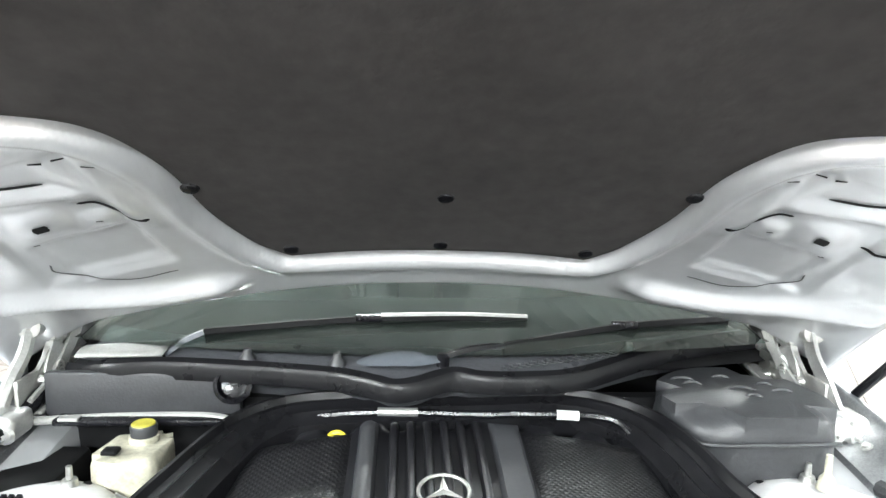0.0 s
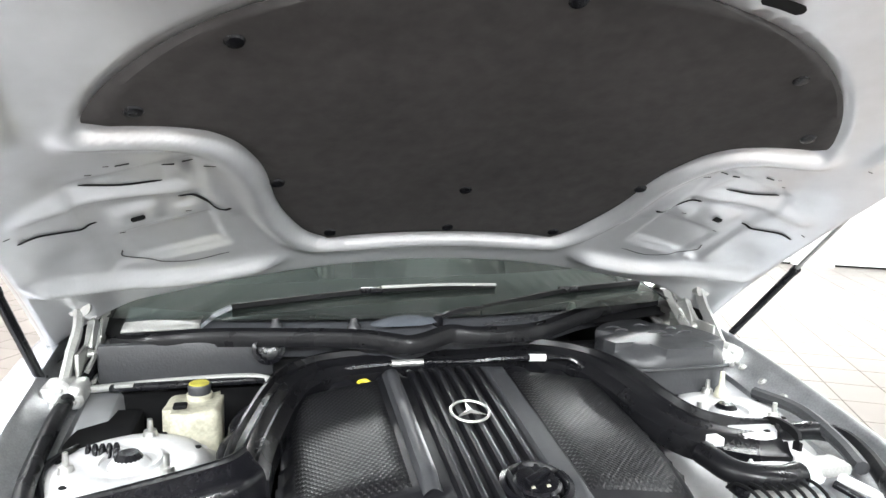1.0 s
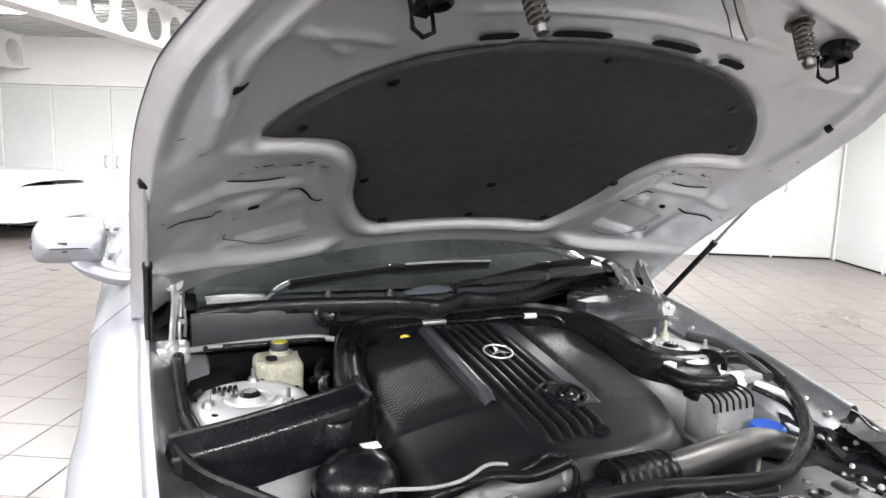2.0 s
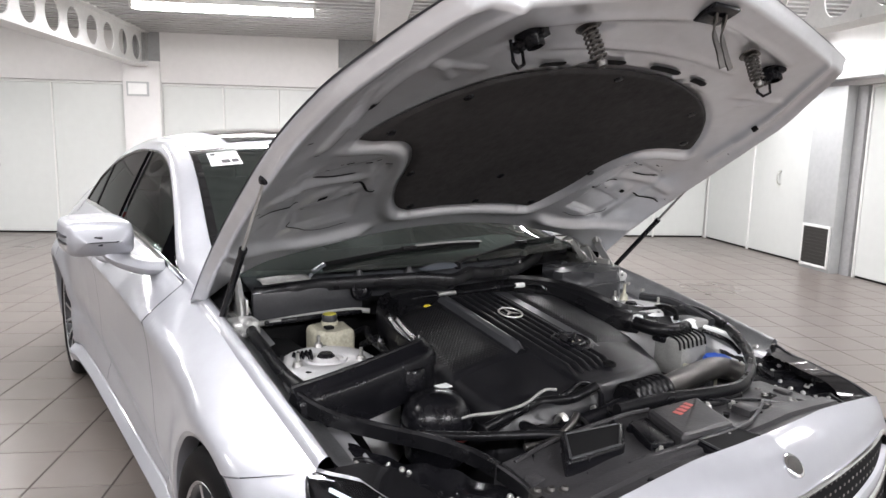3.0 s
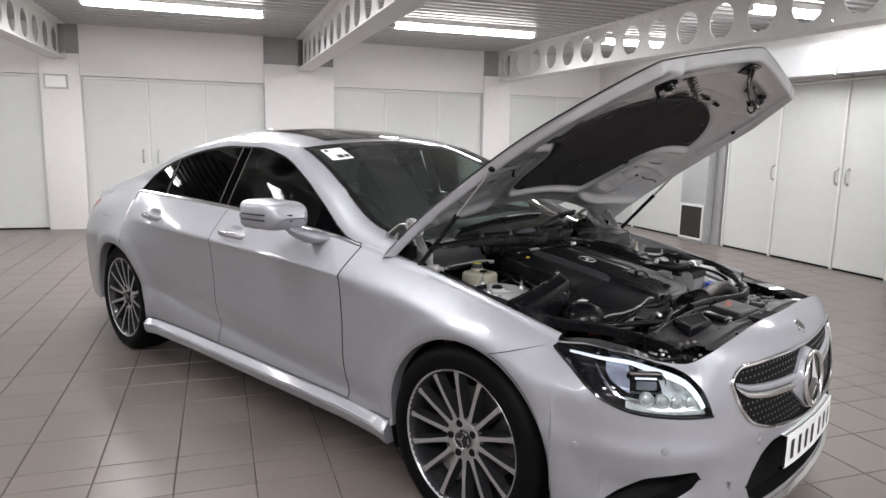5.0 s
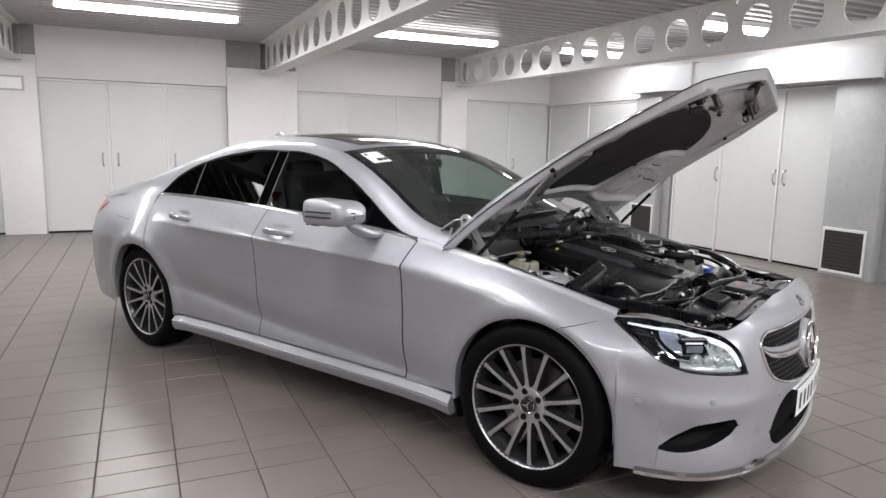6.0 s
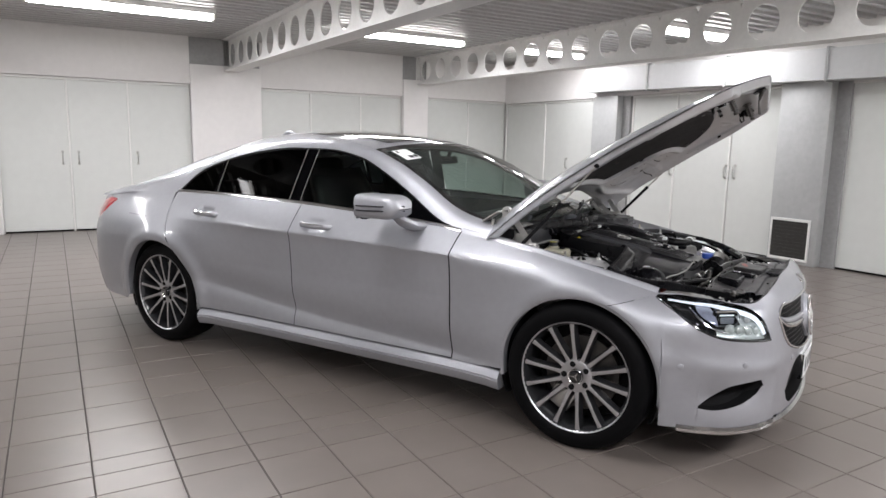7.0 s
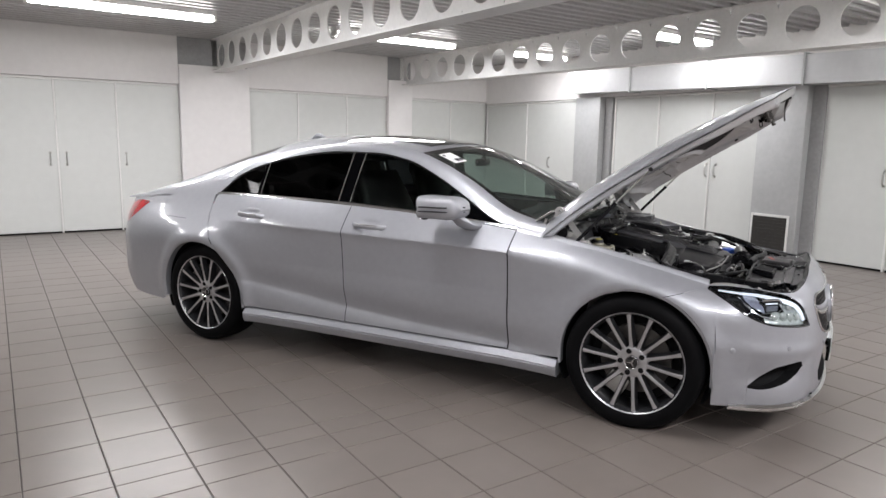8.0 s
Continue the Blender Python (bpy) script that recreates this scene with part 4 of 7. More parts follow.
# ---- wheels: fourteen slim machined spokes on a dark rim ----
def build_wheel(parent, x, y, s):
    """A wheel whose outer face looks along s times x."""
    e = part("wheel", lathem([(0.150, -0.125), (0.236, -0.127), (0.247, -0.12), (0.238, -0.10), (0.228, -0.02), (0.232, 0.085), (0.240, 0.108), (0.247, 0.118)], 64), "rim", parent, "dark multi-spoke alloy wheel")
    e.matrix_basis = pose(x, y, RW - 0.003, 0, 90 * s, 0)
    prof = [(0.243, -0.112), (0.252, -0.122), (0.285, -0.128), (0.312, -0.122), (0.328, -0.104), (0.3325, -0.07), (0.333, 0.0), (0.3325, 0.07), (0.328, 0.104), (0.312, 0.122), (0.285, 0.128), (0.262, 0.125), (0.252, 0.119), (0.243, 0.112)]
    part("tyre", lathem(prof, 72), "tyre", e, "low black tyre")
    bm = bmesh.new()
    for g in (-0.06, -0.02, 0.02, 0.06):
        lathe(bm, [(0.3328, g - 0.004), (0.3336, g - 0.003), (0.3336, g + 0.003), (0.3328, g + 0.004)], 72)
    part("tread_groove", bm, "matt", e)
    part("rim_lip", lathem([(0.242, 0.110), (0.247, 0.1185), (0.251, 0.1205), (0.2535, 0.117), (0.251, 0.108)], 72), "rimcut", e, "bright machined rim edge")
    # spokes: a bright face on dark flanks
    for i in range(14):
        q = pose(0, 0, 0, 0, 0, 360 / 14 * i + 6)
        bm = bmesh.new()
        secs = [(0.062, 0.0128, 0.090, 0.05), (0.10, 0.0090, 0.094, 0.045), (0.16, 0.0082, 0.102, 0.04), (0.215, 0.0092, 0.107, 0.035), (0.241, 0.0125, 0.108, 0.03)]
        rings = []
        for r, h, z, t in secs:
            rings.append([bm.verts.new(q @ Vector(p)) for p in ((r, -h * 1.7, z - t), (r, -h, z - 0.001), (r, h, z - 0.001), (r, h * 1.7, z - t))])
        for a, b in zip(rings, rings[1:]):
            for j in range(4):
                bm.faces.new((a[j], a[(j + 1) % 4], b[(j + 1) % 4], b[j]))
        bm.faces.new(rings[0]), bm.faces.new(rings[-1])
        sp = part("spoke", bm, "rim", e)
        bm = bmesh.new()
        fr = []
        for r, h, z, t in secs:
            fr.append([(r, -h * 0.9, z), (r, 0, z + 0.0025), (r, h * 0.9, z)])
        sheet(bm, [[q @ Vector(p) for p in row] for row in fr])
        part("spoke_face", bm, "rimcut", sp, "bright machined spoke face")
    part("hub", lathem([(0.0, 0.06), (0.07, 0.06), (0.078, 0.075), (0.074, 0.092), (0.066, 0.096), (0.036, 0.090), (0, 0.088)], 40), "rimcut", e, "machined hub centre")
    part("hub_cap", lathem([(0.034, 0.088), (0.034, 0.099), (0.030, 0.102), (0, 0.1025)], 32), "gloss", e, "black hub cap with a bright star")
    bm = bmesh.new()
    lathe(bm, [(0.029, 0.102), (0.033, 0.105), (0.034, 0.101)], 32)
    for k in range(3):
        a = math.radians(90 + 120 * k)
        d = Vector((math.cos(a), math.sin(a), 0))
        o = Vector((-d.y, d.x, 0))
        vs = [bm.verts.new(p) for p in (o * 0.004 + Vector((0, 0, 0.104)), d * 0.029 + Vector((0, 0, 0.104)), -o * 0.004 + Vector((0, 0, 0.104)))]
        bm.faces.new(vs)
    part("hub_star", bm, "chrome", e)
    for k in range(5):
        a = 2 * math.pi * k / 5 + 0.3
        part("wheel_bolt", lathem([(0, 0.099), (0.011, 0.099), (0.0138, 0.0945), (0.0138, 0.085)], 12, pose(0.056 * math.cos(a), 0.056 * math.sin(a), 0.0)), "matt", e)
    part("brake_disc", lathem([(0.05, 0.02), (0.172, 0.02), (0.172, -0.012), (0.05, -0.012)], 48), "disc", e, "worn steel brake disc")
    bm = bmesh.new()
    box(bm, -0.05, 0.06, 0.10, 0.205, -0.045, 0.052, 0.015)
    part("brake_caliper", bm, "steel", e, "grey brake caliper", m=pose(0, 0, 0, 0, 0, 60 if y < 1 else -40))
    part("backing", lathem([(0.05, -0.02), (0.225, -0.03)], 40), "matt", e)


for _y in (0.0, BASE):
    for s in (-1, 1):
        build_wheel(car, s * 0.792, _y, s)

# ---- the raised bonnet: l from 0 at its rear edge to 1 at its front edge ----
HOOD_Y = curve((0, 0.47), (0.25, 0.225), (0.5, -0.035), (0.75, -0.30), (1.0, -0.575))
HOOD_Z = curve((0, 1.075), (0.25, 1.262), (0.5, 1.425), (0.75, 1.568), (1.0, 1.693))
HOOD_W = curve((0, 0.822), (0.2, 0.818), (0.4, 0.813), (0.6, 0.803), (0.8, 0.768), (0.9, 0.705), (1.0, 0.625))
HOOD_DROP = curve((0, 0.045), (0.5, 0.018), (0.8, 0.004), (1.0, 0.010))      # how far the outer edges turn down
HOOD_REAR = curve((0, 0.03), (0.35, 0.03), (0.55, 0.04), (0.66, 0.05), (0.74, 0.05), (0.83, 0.05))


def hood_point(x, l, down=0.0):
    """A point of the bonnet's skin, or that far beneath it."""
    peak = min(1, max(0, (l - 0.76) / 0.22)) ** 2 * 0.8                  # the front edge runs to a point in the middle
    arc, roof = x * x, 0.64 * (math.sqrt(x * x + 0.0009) - 0.03)
    bow = arc + (roof - arc) * peak
    y, z = HOOD_Y(l) + 0.18 * bow, HOOD_Z(l) - 0.26 * bow - 0.06 * max(0, abs(x) - 0.62)
    e = 0.01
    t = Vector((0, HOOD_Y(min(1, l + e)) - HOOD_Y(max(0, l - e)), HOOD_Z(min(1, l + e)) - HOOD_Z(max(0, l - e)))).normalized()
    v = Vector((1, 0.36 * x, -0.52 * x)).normalized().cross(t)
    if v.z < 0:
        v = -v
    turn = HOOD_DROP(l) * min(1.2, max(0, (abs(x) - 0.60) / 0.21)) ** 2
    return Vector((x, y, z)) - v.normalized() * (down + turn)


def hood_xl(f, t):
    x = HOOD_W(t) * f
    r = HOOD_REAR(abs(x))
    return x, r + (1 - r) * t


# felt pad: half width over l
PAD_W = curve((0.158, 0.20), (0.165, 0.25), (0.22, 0.302), (0.30, 0.338), (0.39, 0.358), (0.46, 0.392), (0.507, 0.436), (0.54, 0.492), (0.562, 0.545), (0.583, 0.59), (0.615, 0.57), (0.668, 0.503), (0.708, 0.405), (0.730, 0.28), (0.740, 0.16))


PAD_EDGE = np.array([(PAD_W(0.158) * k / 12, 0.158 * 1.2) for k in range(12)]
                    + [(PAD_W(0.158 + 0.582 * k / 160), (0.158 + 0.582 * k / 160) * 1.2) for k in range(161)]
                    + [(PAD_W(0.740) * (1 - k / 10), 0.740 * 1.2) for k in range(1, 11)])


def pad_gap(x, l):
    """How far outside the pad a place lies, in metres; negative inside."""
    a = abs(x)
    g = float(np.min(np.hypot(PAD_EDGE[:, 0] - a, PAD_EDGE[:, 1] - l * 1.2)))
    return -g if 0.158 < l < 0.740 and a < PAD_W(l) else g


def step01(t):
    t = min(1, max(0, t))
    return t * t * (3 - 2 * t)


def bump(x, l, cx, cl, rx, rl):
    return math.exp(-((abs(x) - cx) / rx) ** 2 - ((l - cl) / rl) ** 2)


def deep(x, l):
    """Depth of the pressed inner panel beneath the skin."""
    w = HOOD_W(min(1, max(0, l)))
    r = HOOD_REAR(abs(x))
    edge = min((w - abs(x)) / 0.022, (l - r) / 0.034, (1 - l) / 0.016)
    g = pad_gap(x, l)
    a = abs(x)
    rear = step01((0.63 - l) / 0.05)
    fore = 1 - rear
    rim = step01((0.60 - l) / 0.05)                                      # the rolled rim follows the pad's rear half only
    body = 0.034 + rim * (0.022 * step01((g - 0.011) / 0.024) - 0.014 * step01((g - 0.034) / 0.035)) + (1 - rim) * 0.008 * step01((g - 0.004) / 0.02)
    lobe = max(abs(a - 0.55 - 0.10 * (l - 0.30)) / 0.105, abs(l - 0.335) / 0.135)
    fold = 0.112 + 1.25 * max(0, a - 0.42) ** 2
    plate = max(abs(a - 0.525 - 0.3 * (l - 0.25)) / 0.085, abs(l - 0.245) / 0.055)
    body += rear * (
        0.027 * math.exp(-((l - fold) / 0.017) ** 2) * step01((a - 0.30) / 0.09) * step01((0.80 - a) / 0.05)
        - 0.006 * step01((1 - lobe) / 0.12) - 0.005 * step01((1 - plate) / 0.10)
        + 0.008 * math.exp(-(((a - 0.573) / 0.040) ** 4 + ((l - 0.340) / 0.030) ** 4))            # boss round the hole
        + 0.005 * math.exp(-(((a - 0.49) / 0.025) ** 4 + ((l - 0.322) / 0.018) ** 4))
        + 0.009 * math.exp(-((l - 0.398 - 0.25 * (a - 0.55)) / 0.013) ** 2) * step01((a - 0.46) / 0.04) * step01((0.76 - a) / 0.04)
        + 0.006 * math.exp(-((a - 0.475 - 0.5 * (l - 0.40)) / 0.014) ** 2) * step01((l - 0.27) / 0.03) * step01((0.47 - l) / 0.03)
        - 0.008 * bump(x, l, 0.66, 0.47, 0.05, 0.04) - 0.006 * bump(x, l, 0.70, 0.29, 0.035, 0.035))
    body += fore * (
        0.010 * math.exp(-((w - a - 0.115) / 0.016) ** 2) - 0.006 * math.exp(-((w - a - 0.06) / 0.022) ** 2)
        + 0.006 * math.exp(-((l - 0.815 - 0.10 * a * a) / 0.008) ** 2) * step01((0.36 - a) / 0.05)
        + 0.008 * math.exp(-((l - 0.925) / 0.014) ** 2) * step01((0.46 - a) / 0.06)
        - 0.010 * bump(x, l, 0.41, 0.855, 0.07, 0.035) - 0.006 * bump(x, l, 0.27, 0.89, 0.05, 0.022)
        + 0.007 * math.exp(-((a - 0.545 - 1.03 * (l - 0.805)) / 0.009) ** 2) * step01((l - 0.755) / 0.015) * step01((0.855 - l) / 0.015)
        + 0.006 * math.exp(-((a - 0.675 - 0.09 * (l - 0.70)) / 0.008) ** 2) * step01((l - 0.69) / 0.015) * step01((0.83 - l) / 0.015)
        + 0.005 * math.exp(-((l - 0.80 - 0.45 * (a - 0.5)) / 0.008) ** 2) * step01((a - 0.42) / 0.03) * step01((0.64 - a) / 0.03))
    return 0.005 + (body - 0.005) * step01(edge)


def under(x, l, extra=0.0):
    """A place on the underside of the bonnet."""
    return hood_point(x, l, deep(x, l) + extra)


hood = part("bonnet", sheetm([[hood_point(*hood_xl(j / 24 - 1, i / 44)) for j in range(49)] for i in range(45)]), "silver", car, "raised silver bonnet")
part("inner_panel", sheetm([[under(*hood_xl(j / 110 - 1, i / 170)) for j in range(221)] for i in range(171)]), "primer", hood, "grey painted inner bonnet panel with pressed ribs").data.set_sharp_from_angle(angle=math.pi)
rows = []
for i in range(71):
    l = 0.158 + (0.740 - 0.158) * i / 70
    w = PAD_W(l) + 0.007
    row = []
    for j in range(61):
        f = j / 30 - 1
        x = w * f
        e = min((1 - abs(f)) * w / 0.02, (l - 0.156) / 0.012, (0.744 - l) / 0.012)
        q = noise.noise(Vector((x * 7, l * 9, 0.3))) * 0.0025
        row.append(hood_point(x, l, 0.0385 + 0.009 * step01(e) + q))
    rows.append(row)
pad = part("insulation_pad", sheetm(rows), "felt", hood, "black felt insulation pad with pressed edges")
for x, l in ((0, 0.30), (0.24, 0.185), (-0.24, 0.185), (0.0, 0.18), (0.345, 0.36), (-0.345, 0.36), (0.53, 0.59), (-0.53, 0.59), (0.40, 0.675), (-0.40, 0.675), (0.0, 0.715)):
    p, q = hood_point(x, l, 0.047), hood_point(x, l, 0.055)
    up = (q - p).normalized()
    part("push_clip", lathem([(0.013, 0.0), (0.011, 0.003), (0.004, 0.0045), (0, 0.004)], 12, Matrix.Translation(p) @ up.to_track_quat("Z", "Y").to_matrix().to_4x4()), "plastic", pad, "round plastic push clip")


def hood_slot(pts, w, mat="matt", name="slot", proud=0.0022):
    """A narrow strip laid on the inner panel, dark for shaded cuts and creases, along points (x, l)."""
    line = smooth_path([(x, l, 0) for x, l in pts], 5)
    rows = []
    n = len(line)
    for i, p in enumerate(line):
        d = (line[min(n - 1, i + 1)] - line[max(0, i - 1)]).normalized()
        o = Vector((-d.y, d.x / 1.2, 0)) * w / 2 * min(1, 0.45 + min(i, n - 1 - i) * 0.55)
        a, b = p - o, p + o
        rows.append([under(a.x, a.y, proud), under(p.x, p.y, proud + 0.0008), under(b.x, b.y, proud)])
    part(name, sheetm(rows), mat, hood)


for s in (-1, 1):
    for a, b, l in ((0.045, 0.165, 0.768), (0.225, 0.295, 0.764)):
        hood_slot([(s * a, l), (s * (a + b) / 2, l + 0.001), (s * b, l)], 0.019, proud=0.005)
    hood_slot([(s * 0.752, 0.397), (s * 0.722, 0.391), (s * 0.691, 0.374), (s * 0.660, 0.358), (s * 0.637, 0.353)], 0.006)
    hood_slot([(s * 0.639, 0.451), (s * 0.579, 0.428), (s * 0.521, 0.415)], 0.0055)
    hood_slot([(s * 0.504, 0.364), (s * 0.482, 0.360), (s * 0.463, 0.340), (s * 0.445, 0.318), (s * 0.422, 0.311)], 0.007)
    # pressed crease, its shade put in as a dark grey strip
    hood_slot([(s * 0.618, 0.250), (s * 0.613, 0.223), (s * 0.515, 0.170), (s * 0.432, 0.168)], 0.0032, "greyplastic", "pressed_line")
    hood_slot([(s * 0.561, 0.340), (s * 0.573, 0.340), (s * 0.585, 0.340)], 0.017)
    for x, l, w in ((0.568, 0.481, 0.010), (0.590, 0.486, 0.004), (0.507, 0.452, 0.009), (0.479, 0.449, 0.008), (0.448, 0.433, 0.009), (0.618, 0.474, 0.005), (0.606, 0.300, 0.005), (0.492, 0.322, 0.005), (0.760, 0.420, 0.005), (0.70, 0.60, 0.006), (0.735, 0.66, 0.006)):
        hood_slot([(s * (x - w), l), (s * (x + w), l + 0.002)], w * 0.9)
    hood_slot([(s * 0.648, 0.760), (s * 0.660, 0.761), (s * 0.672, 0.762)], 0.020)
    # catch with its spring
    for x, l, kind in ((0.42, 0.885, "catch"), (0.285, 0.885, "spring")):
        p, q = under(s * x, l), under(s * x, l, 0.01)
        m = Matrix.Translation(p) @ (q - p).to_track_quat("Z", "Y").to_matrix().to_4x4()
        if kind == "catch":
            bm = bmesh.new()
            lathe(bm, [(0.034, 0.0), (0.034, 0.006), (0.020, 0.012), (0.018, 0.03), (0.012, 0.032), (0.011, 0.012), (0, 0.012)], 20, m)
            box_vs = box(bm, -0.012, 0.012, -0.045, 0.03, 0.004, 0.02)
            bmesh.ops.transform(bm, matrix=m, verts=box_vs)
            sweep(bm, [m @ Vector(v) for v in ((-0.02, -0.035, 0.0), (-0.02, -0.045, 0.04), (0.0, -0.05, 0.048), (0.02, -0.045, 0.04), (0.02, -0.035, 0.0))], circle(0.004, 6))
            part("bonnet_catch", bm, "plastic", hood, "black bonnet catch socket")
        else:
            sp = part("striker", lathem([(0.028, 0), (0.026, 0.004), (0.008, 0.006), (0.007, 0.075), (0.012, 0.078), (0.010, 0.088), (0, 0.09)], 14, m), "disc", hood, "striker pin with coil spring")
            pts = [m @ Vector((0.015 * math.cos(i * 0.7), 0.015 * math.sin(i * 0.7), 0.006 + i * 0.0011)) for i in range(60)]
            part("coil_spring", tube(pts, 0.0026, 6, smooth=False), "disc", sp)
# safety hook at the middle of the front edge
p, q = under(0.0, 0.945), under(0.0, 0.945, 0.01)
m = Matrix.Translation(p) @ (q - p).to_track_quat("Z", "Y").to_matrix().to_4x4()
bm = boxm(-0.045, 0.045, -0.03, 0.03, 0.0, 0.012, 0.005)
bmesh.ops.transform(bm, matrix=m, verts=bm.verts)
hook = part("safety_hook", bm, "plastic", hood, "black hook base on the bonnet's front edge")
for dx in (-0.016, 0.016):
    pts = [m @ Vector(v) for v in ((dx, 0.01, 0.01), (dx * 0.9 + 0.01, -0.015, 0.04), (dx * 0.7 + 0.03, -0.03, 0.075), (dx * 0.9 + 0.045, -0.04, 0.105))]
    part("hook_arm", tube(pts, 0.005, 8, shape=[(-0.002, -0.007), (0.002, -0.007), (0.002, 0.007), (-0.002, 0.007)]), "disc", hook, "zinc hook arm")
# gas struts and hinges
for s in (-1, 1):
    a, b = (Vector((-0.778, 0.345, 0.868)), Vector((-0.779, -0.008, 1.259))) if s < 0 else (Vector((0.790, 0.385, 0.866)), Vector((0.808, 0.026, 1.262)))
    mid = a.lerp(b, 0.55)
    st = part("gas_strut", tube([a, mid], 0.009, 14, smooth=False), "plastic", car, "black bonnet gas strut")
    part("strut_rod", tube([mid, b], 0.0048, 10, smooth=False), "steel", st, "thin strut rod")
    part("strut_collar", tube([mid - (b - a) * 0.015, mid + (b - a) * 0.012], 0.0102, 12, smooth=False), "plastic", st)
    for p in (a, b):
        part("strut_end", lathem([(0, -0.014), (0.010, -0.011), (0.0125, 0), (0.010, 0.011), (0, 0.014)], 12, Matrix.Translation(p) @ pose(0, 0, 0, 0, 90, 0)), "plastic", st, "ball joint end")
    # hinge: plate on the wing, link arm and bracket under the bonnet
    hg = part("bonnet_hinge", boxm(-0.004, 0.004, -0.13, 0.10, -0.05, 0.035, 0.003), "steel", car, "zinc bonnet hinge", m=pose(s * 0.712, 0.46, 0.885))
    arm = [Vector(v) for v in ((0.0, -0.08, 0.0), (-s * 0.004, -0.03, 0.045), (-s * 0.006, 0.005, 0.085), (-s * 0.004, -0.005, 0.135))]
    part("link_arm", tube(arm, 0.01, 8, shape=[(-0.004, -0.015), (0.004, -0.015), (0.004, 0.015), (-0.004, 0.015)]), "steel", hg, "cranked hinge arm")
    part("link_arm", tube([(s * 0.012, 0.03, -0.02), (s * 0.012, 0.07, 0.03), (s * 0.008, 0.06, 0.095)], 0.008, 8), "steel", hg, "hinge arm")
    part("hinge_plate", boxm(-0.03, 0.012, -0.10, 0.12, -0.004, 0.004, 0.002), "palepart", hg, "pale hinge plate", m=pose(s * -0.01, 0.0, -0.02, 8, 12 * s))
    part("hinge_web", tube([(-s * 0.012, -0.11, -0.015), (-s * 0.018, -0.05, 0.01), (-s * 0.015, 0.02, 0.05), (-s * 0.02, 0.05, 0.09)], 0.009, 8, shape=[(-0.006, -0.010), (0.006, -0.010), (0.003, 0.012), (-0.003, 0.012)]), "palepart", hg)
    part("hinge_spring", tube([(-s * 0.02, -0.02 + 0.012 * math.cos(i * 0.8), 0.0 + 0.012 * math.sin(i * 0.8) + i * 0.0008) for i in range(40)], 0.0025, 5, smooth=False), "steel", hg)
    part("hinge_tower", tube([(-s * 0.004, -0.035, -0.05), (-s * 0.004, -0.03, 0.02), (-s * 0.006, 0.0, 0.075), (-s * 0.004, -0.01, 0.13)], 0.01, 8, shape=[(-0.007, -0.022), (0.007, -0.022), (0.009, 0.0), (0.007, 0.022), (-0.007, 0.022)]), "alu", hg, "bright cast hinge lever")
    part("hinge_eye", lathem([(0.010, -0.012), (0.024, -0.012), (0.026, 0.0), (0.024, 0.012), (0.010, 0.012)], 16, pose(-s * 0.004, -0.008, 0.135, 0, 90, 0)), "alu", hg, "bright hinge eye")
    bm = boxm(-0.055, 0.020, -0.18, -0.11, -0.055, -0.010, 0.012, 3)
    for dx, dz in ((-0.030, -0.040), (0.004, -0.036), (-0.018, -0.012)):
        lathe(bm, [(0.016, -0.03), (0.017, 0.0), (0.012, 0.006), (0.006, 0.006), (0.005, 0.014), (0, 0.015)], 12, pose(dx, -0.175, dz - 0.005, 90))
    if s > 0:
        bmesh.ops.scale(bm, vec=(-1, 1, 1), verts=bm.verts)
    part("hinge_foot", bm, "alu", hg, "cast hinge foot with bolts")
    bm = bmesh.new()
    sweep(bm, smooth_path([(s * 0.018, -0.15, -0.02), (s * 0.012, -0.115, 0.03), (s * 0.006, -0.08, 0.07), (s * 0.008, -0.05, 0.115)], 5), [(-0.015, -0.008), (0.015, -0.008), (0.015, -0.002), (0.007, 0.006), (-0.007, 0.006), (-0.015, -0.002)], up=(1, 0, 0))
    lathe(bm, [(0.007, -0.02), (0.022, -0.02), (0.024, 0.0), (0.022, 0.012), (0.007, 0.012)], 16, pose(s * 0.008, -0.055, 0.115, 90))
    part("hinge_lever", bm, "alu", hg, "bright cranked hinge lever")
    part("hinge_bracket", boxm(-0.03, 0.03, -0.05, 0.05, 0.11, 0.118, 0.003), "steel", hg, m=pose(0, 0.01, 0.012, -32))
    for yy, zz in ((-0.1, -0.03), (-0.06, 0.015), (0.0, -0.02), (0.06, -0.01), (0.04, 0.02)):
        part("hinge_bolt", lathem([(0, 0.012), (0.008, 0.012), (0.009, 0.004), (0.012, 0.0)], 10, pose(-s * 0.004, yy, zz, 0, -90 * s, 0)), "steel", hg)

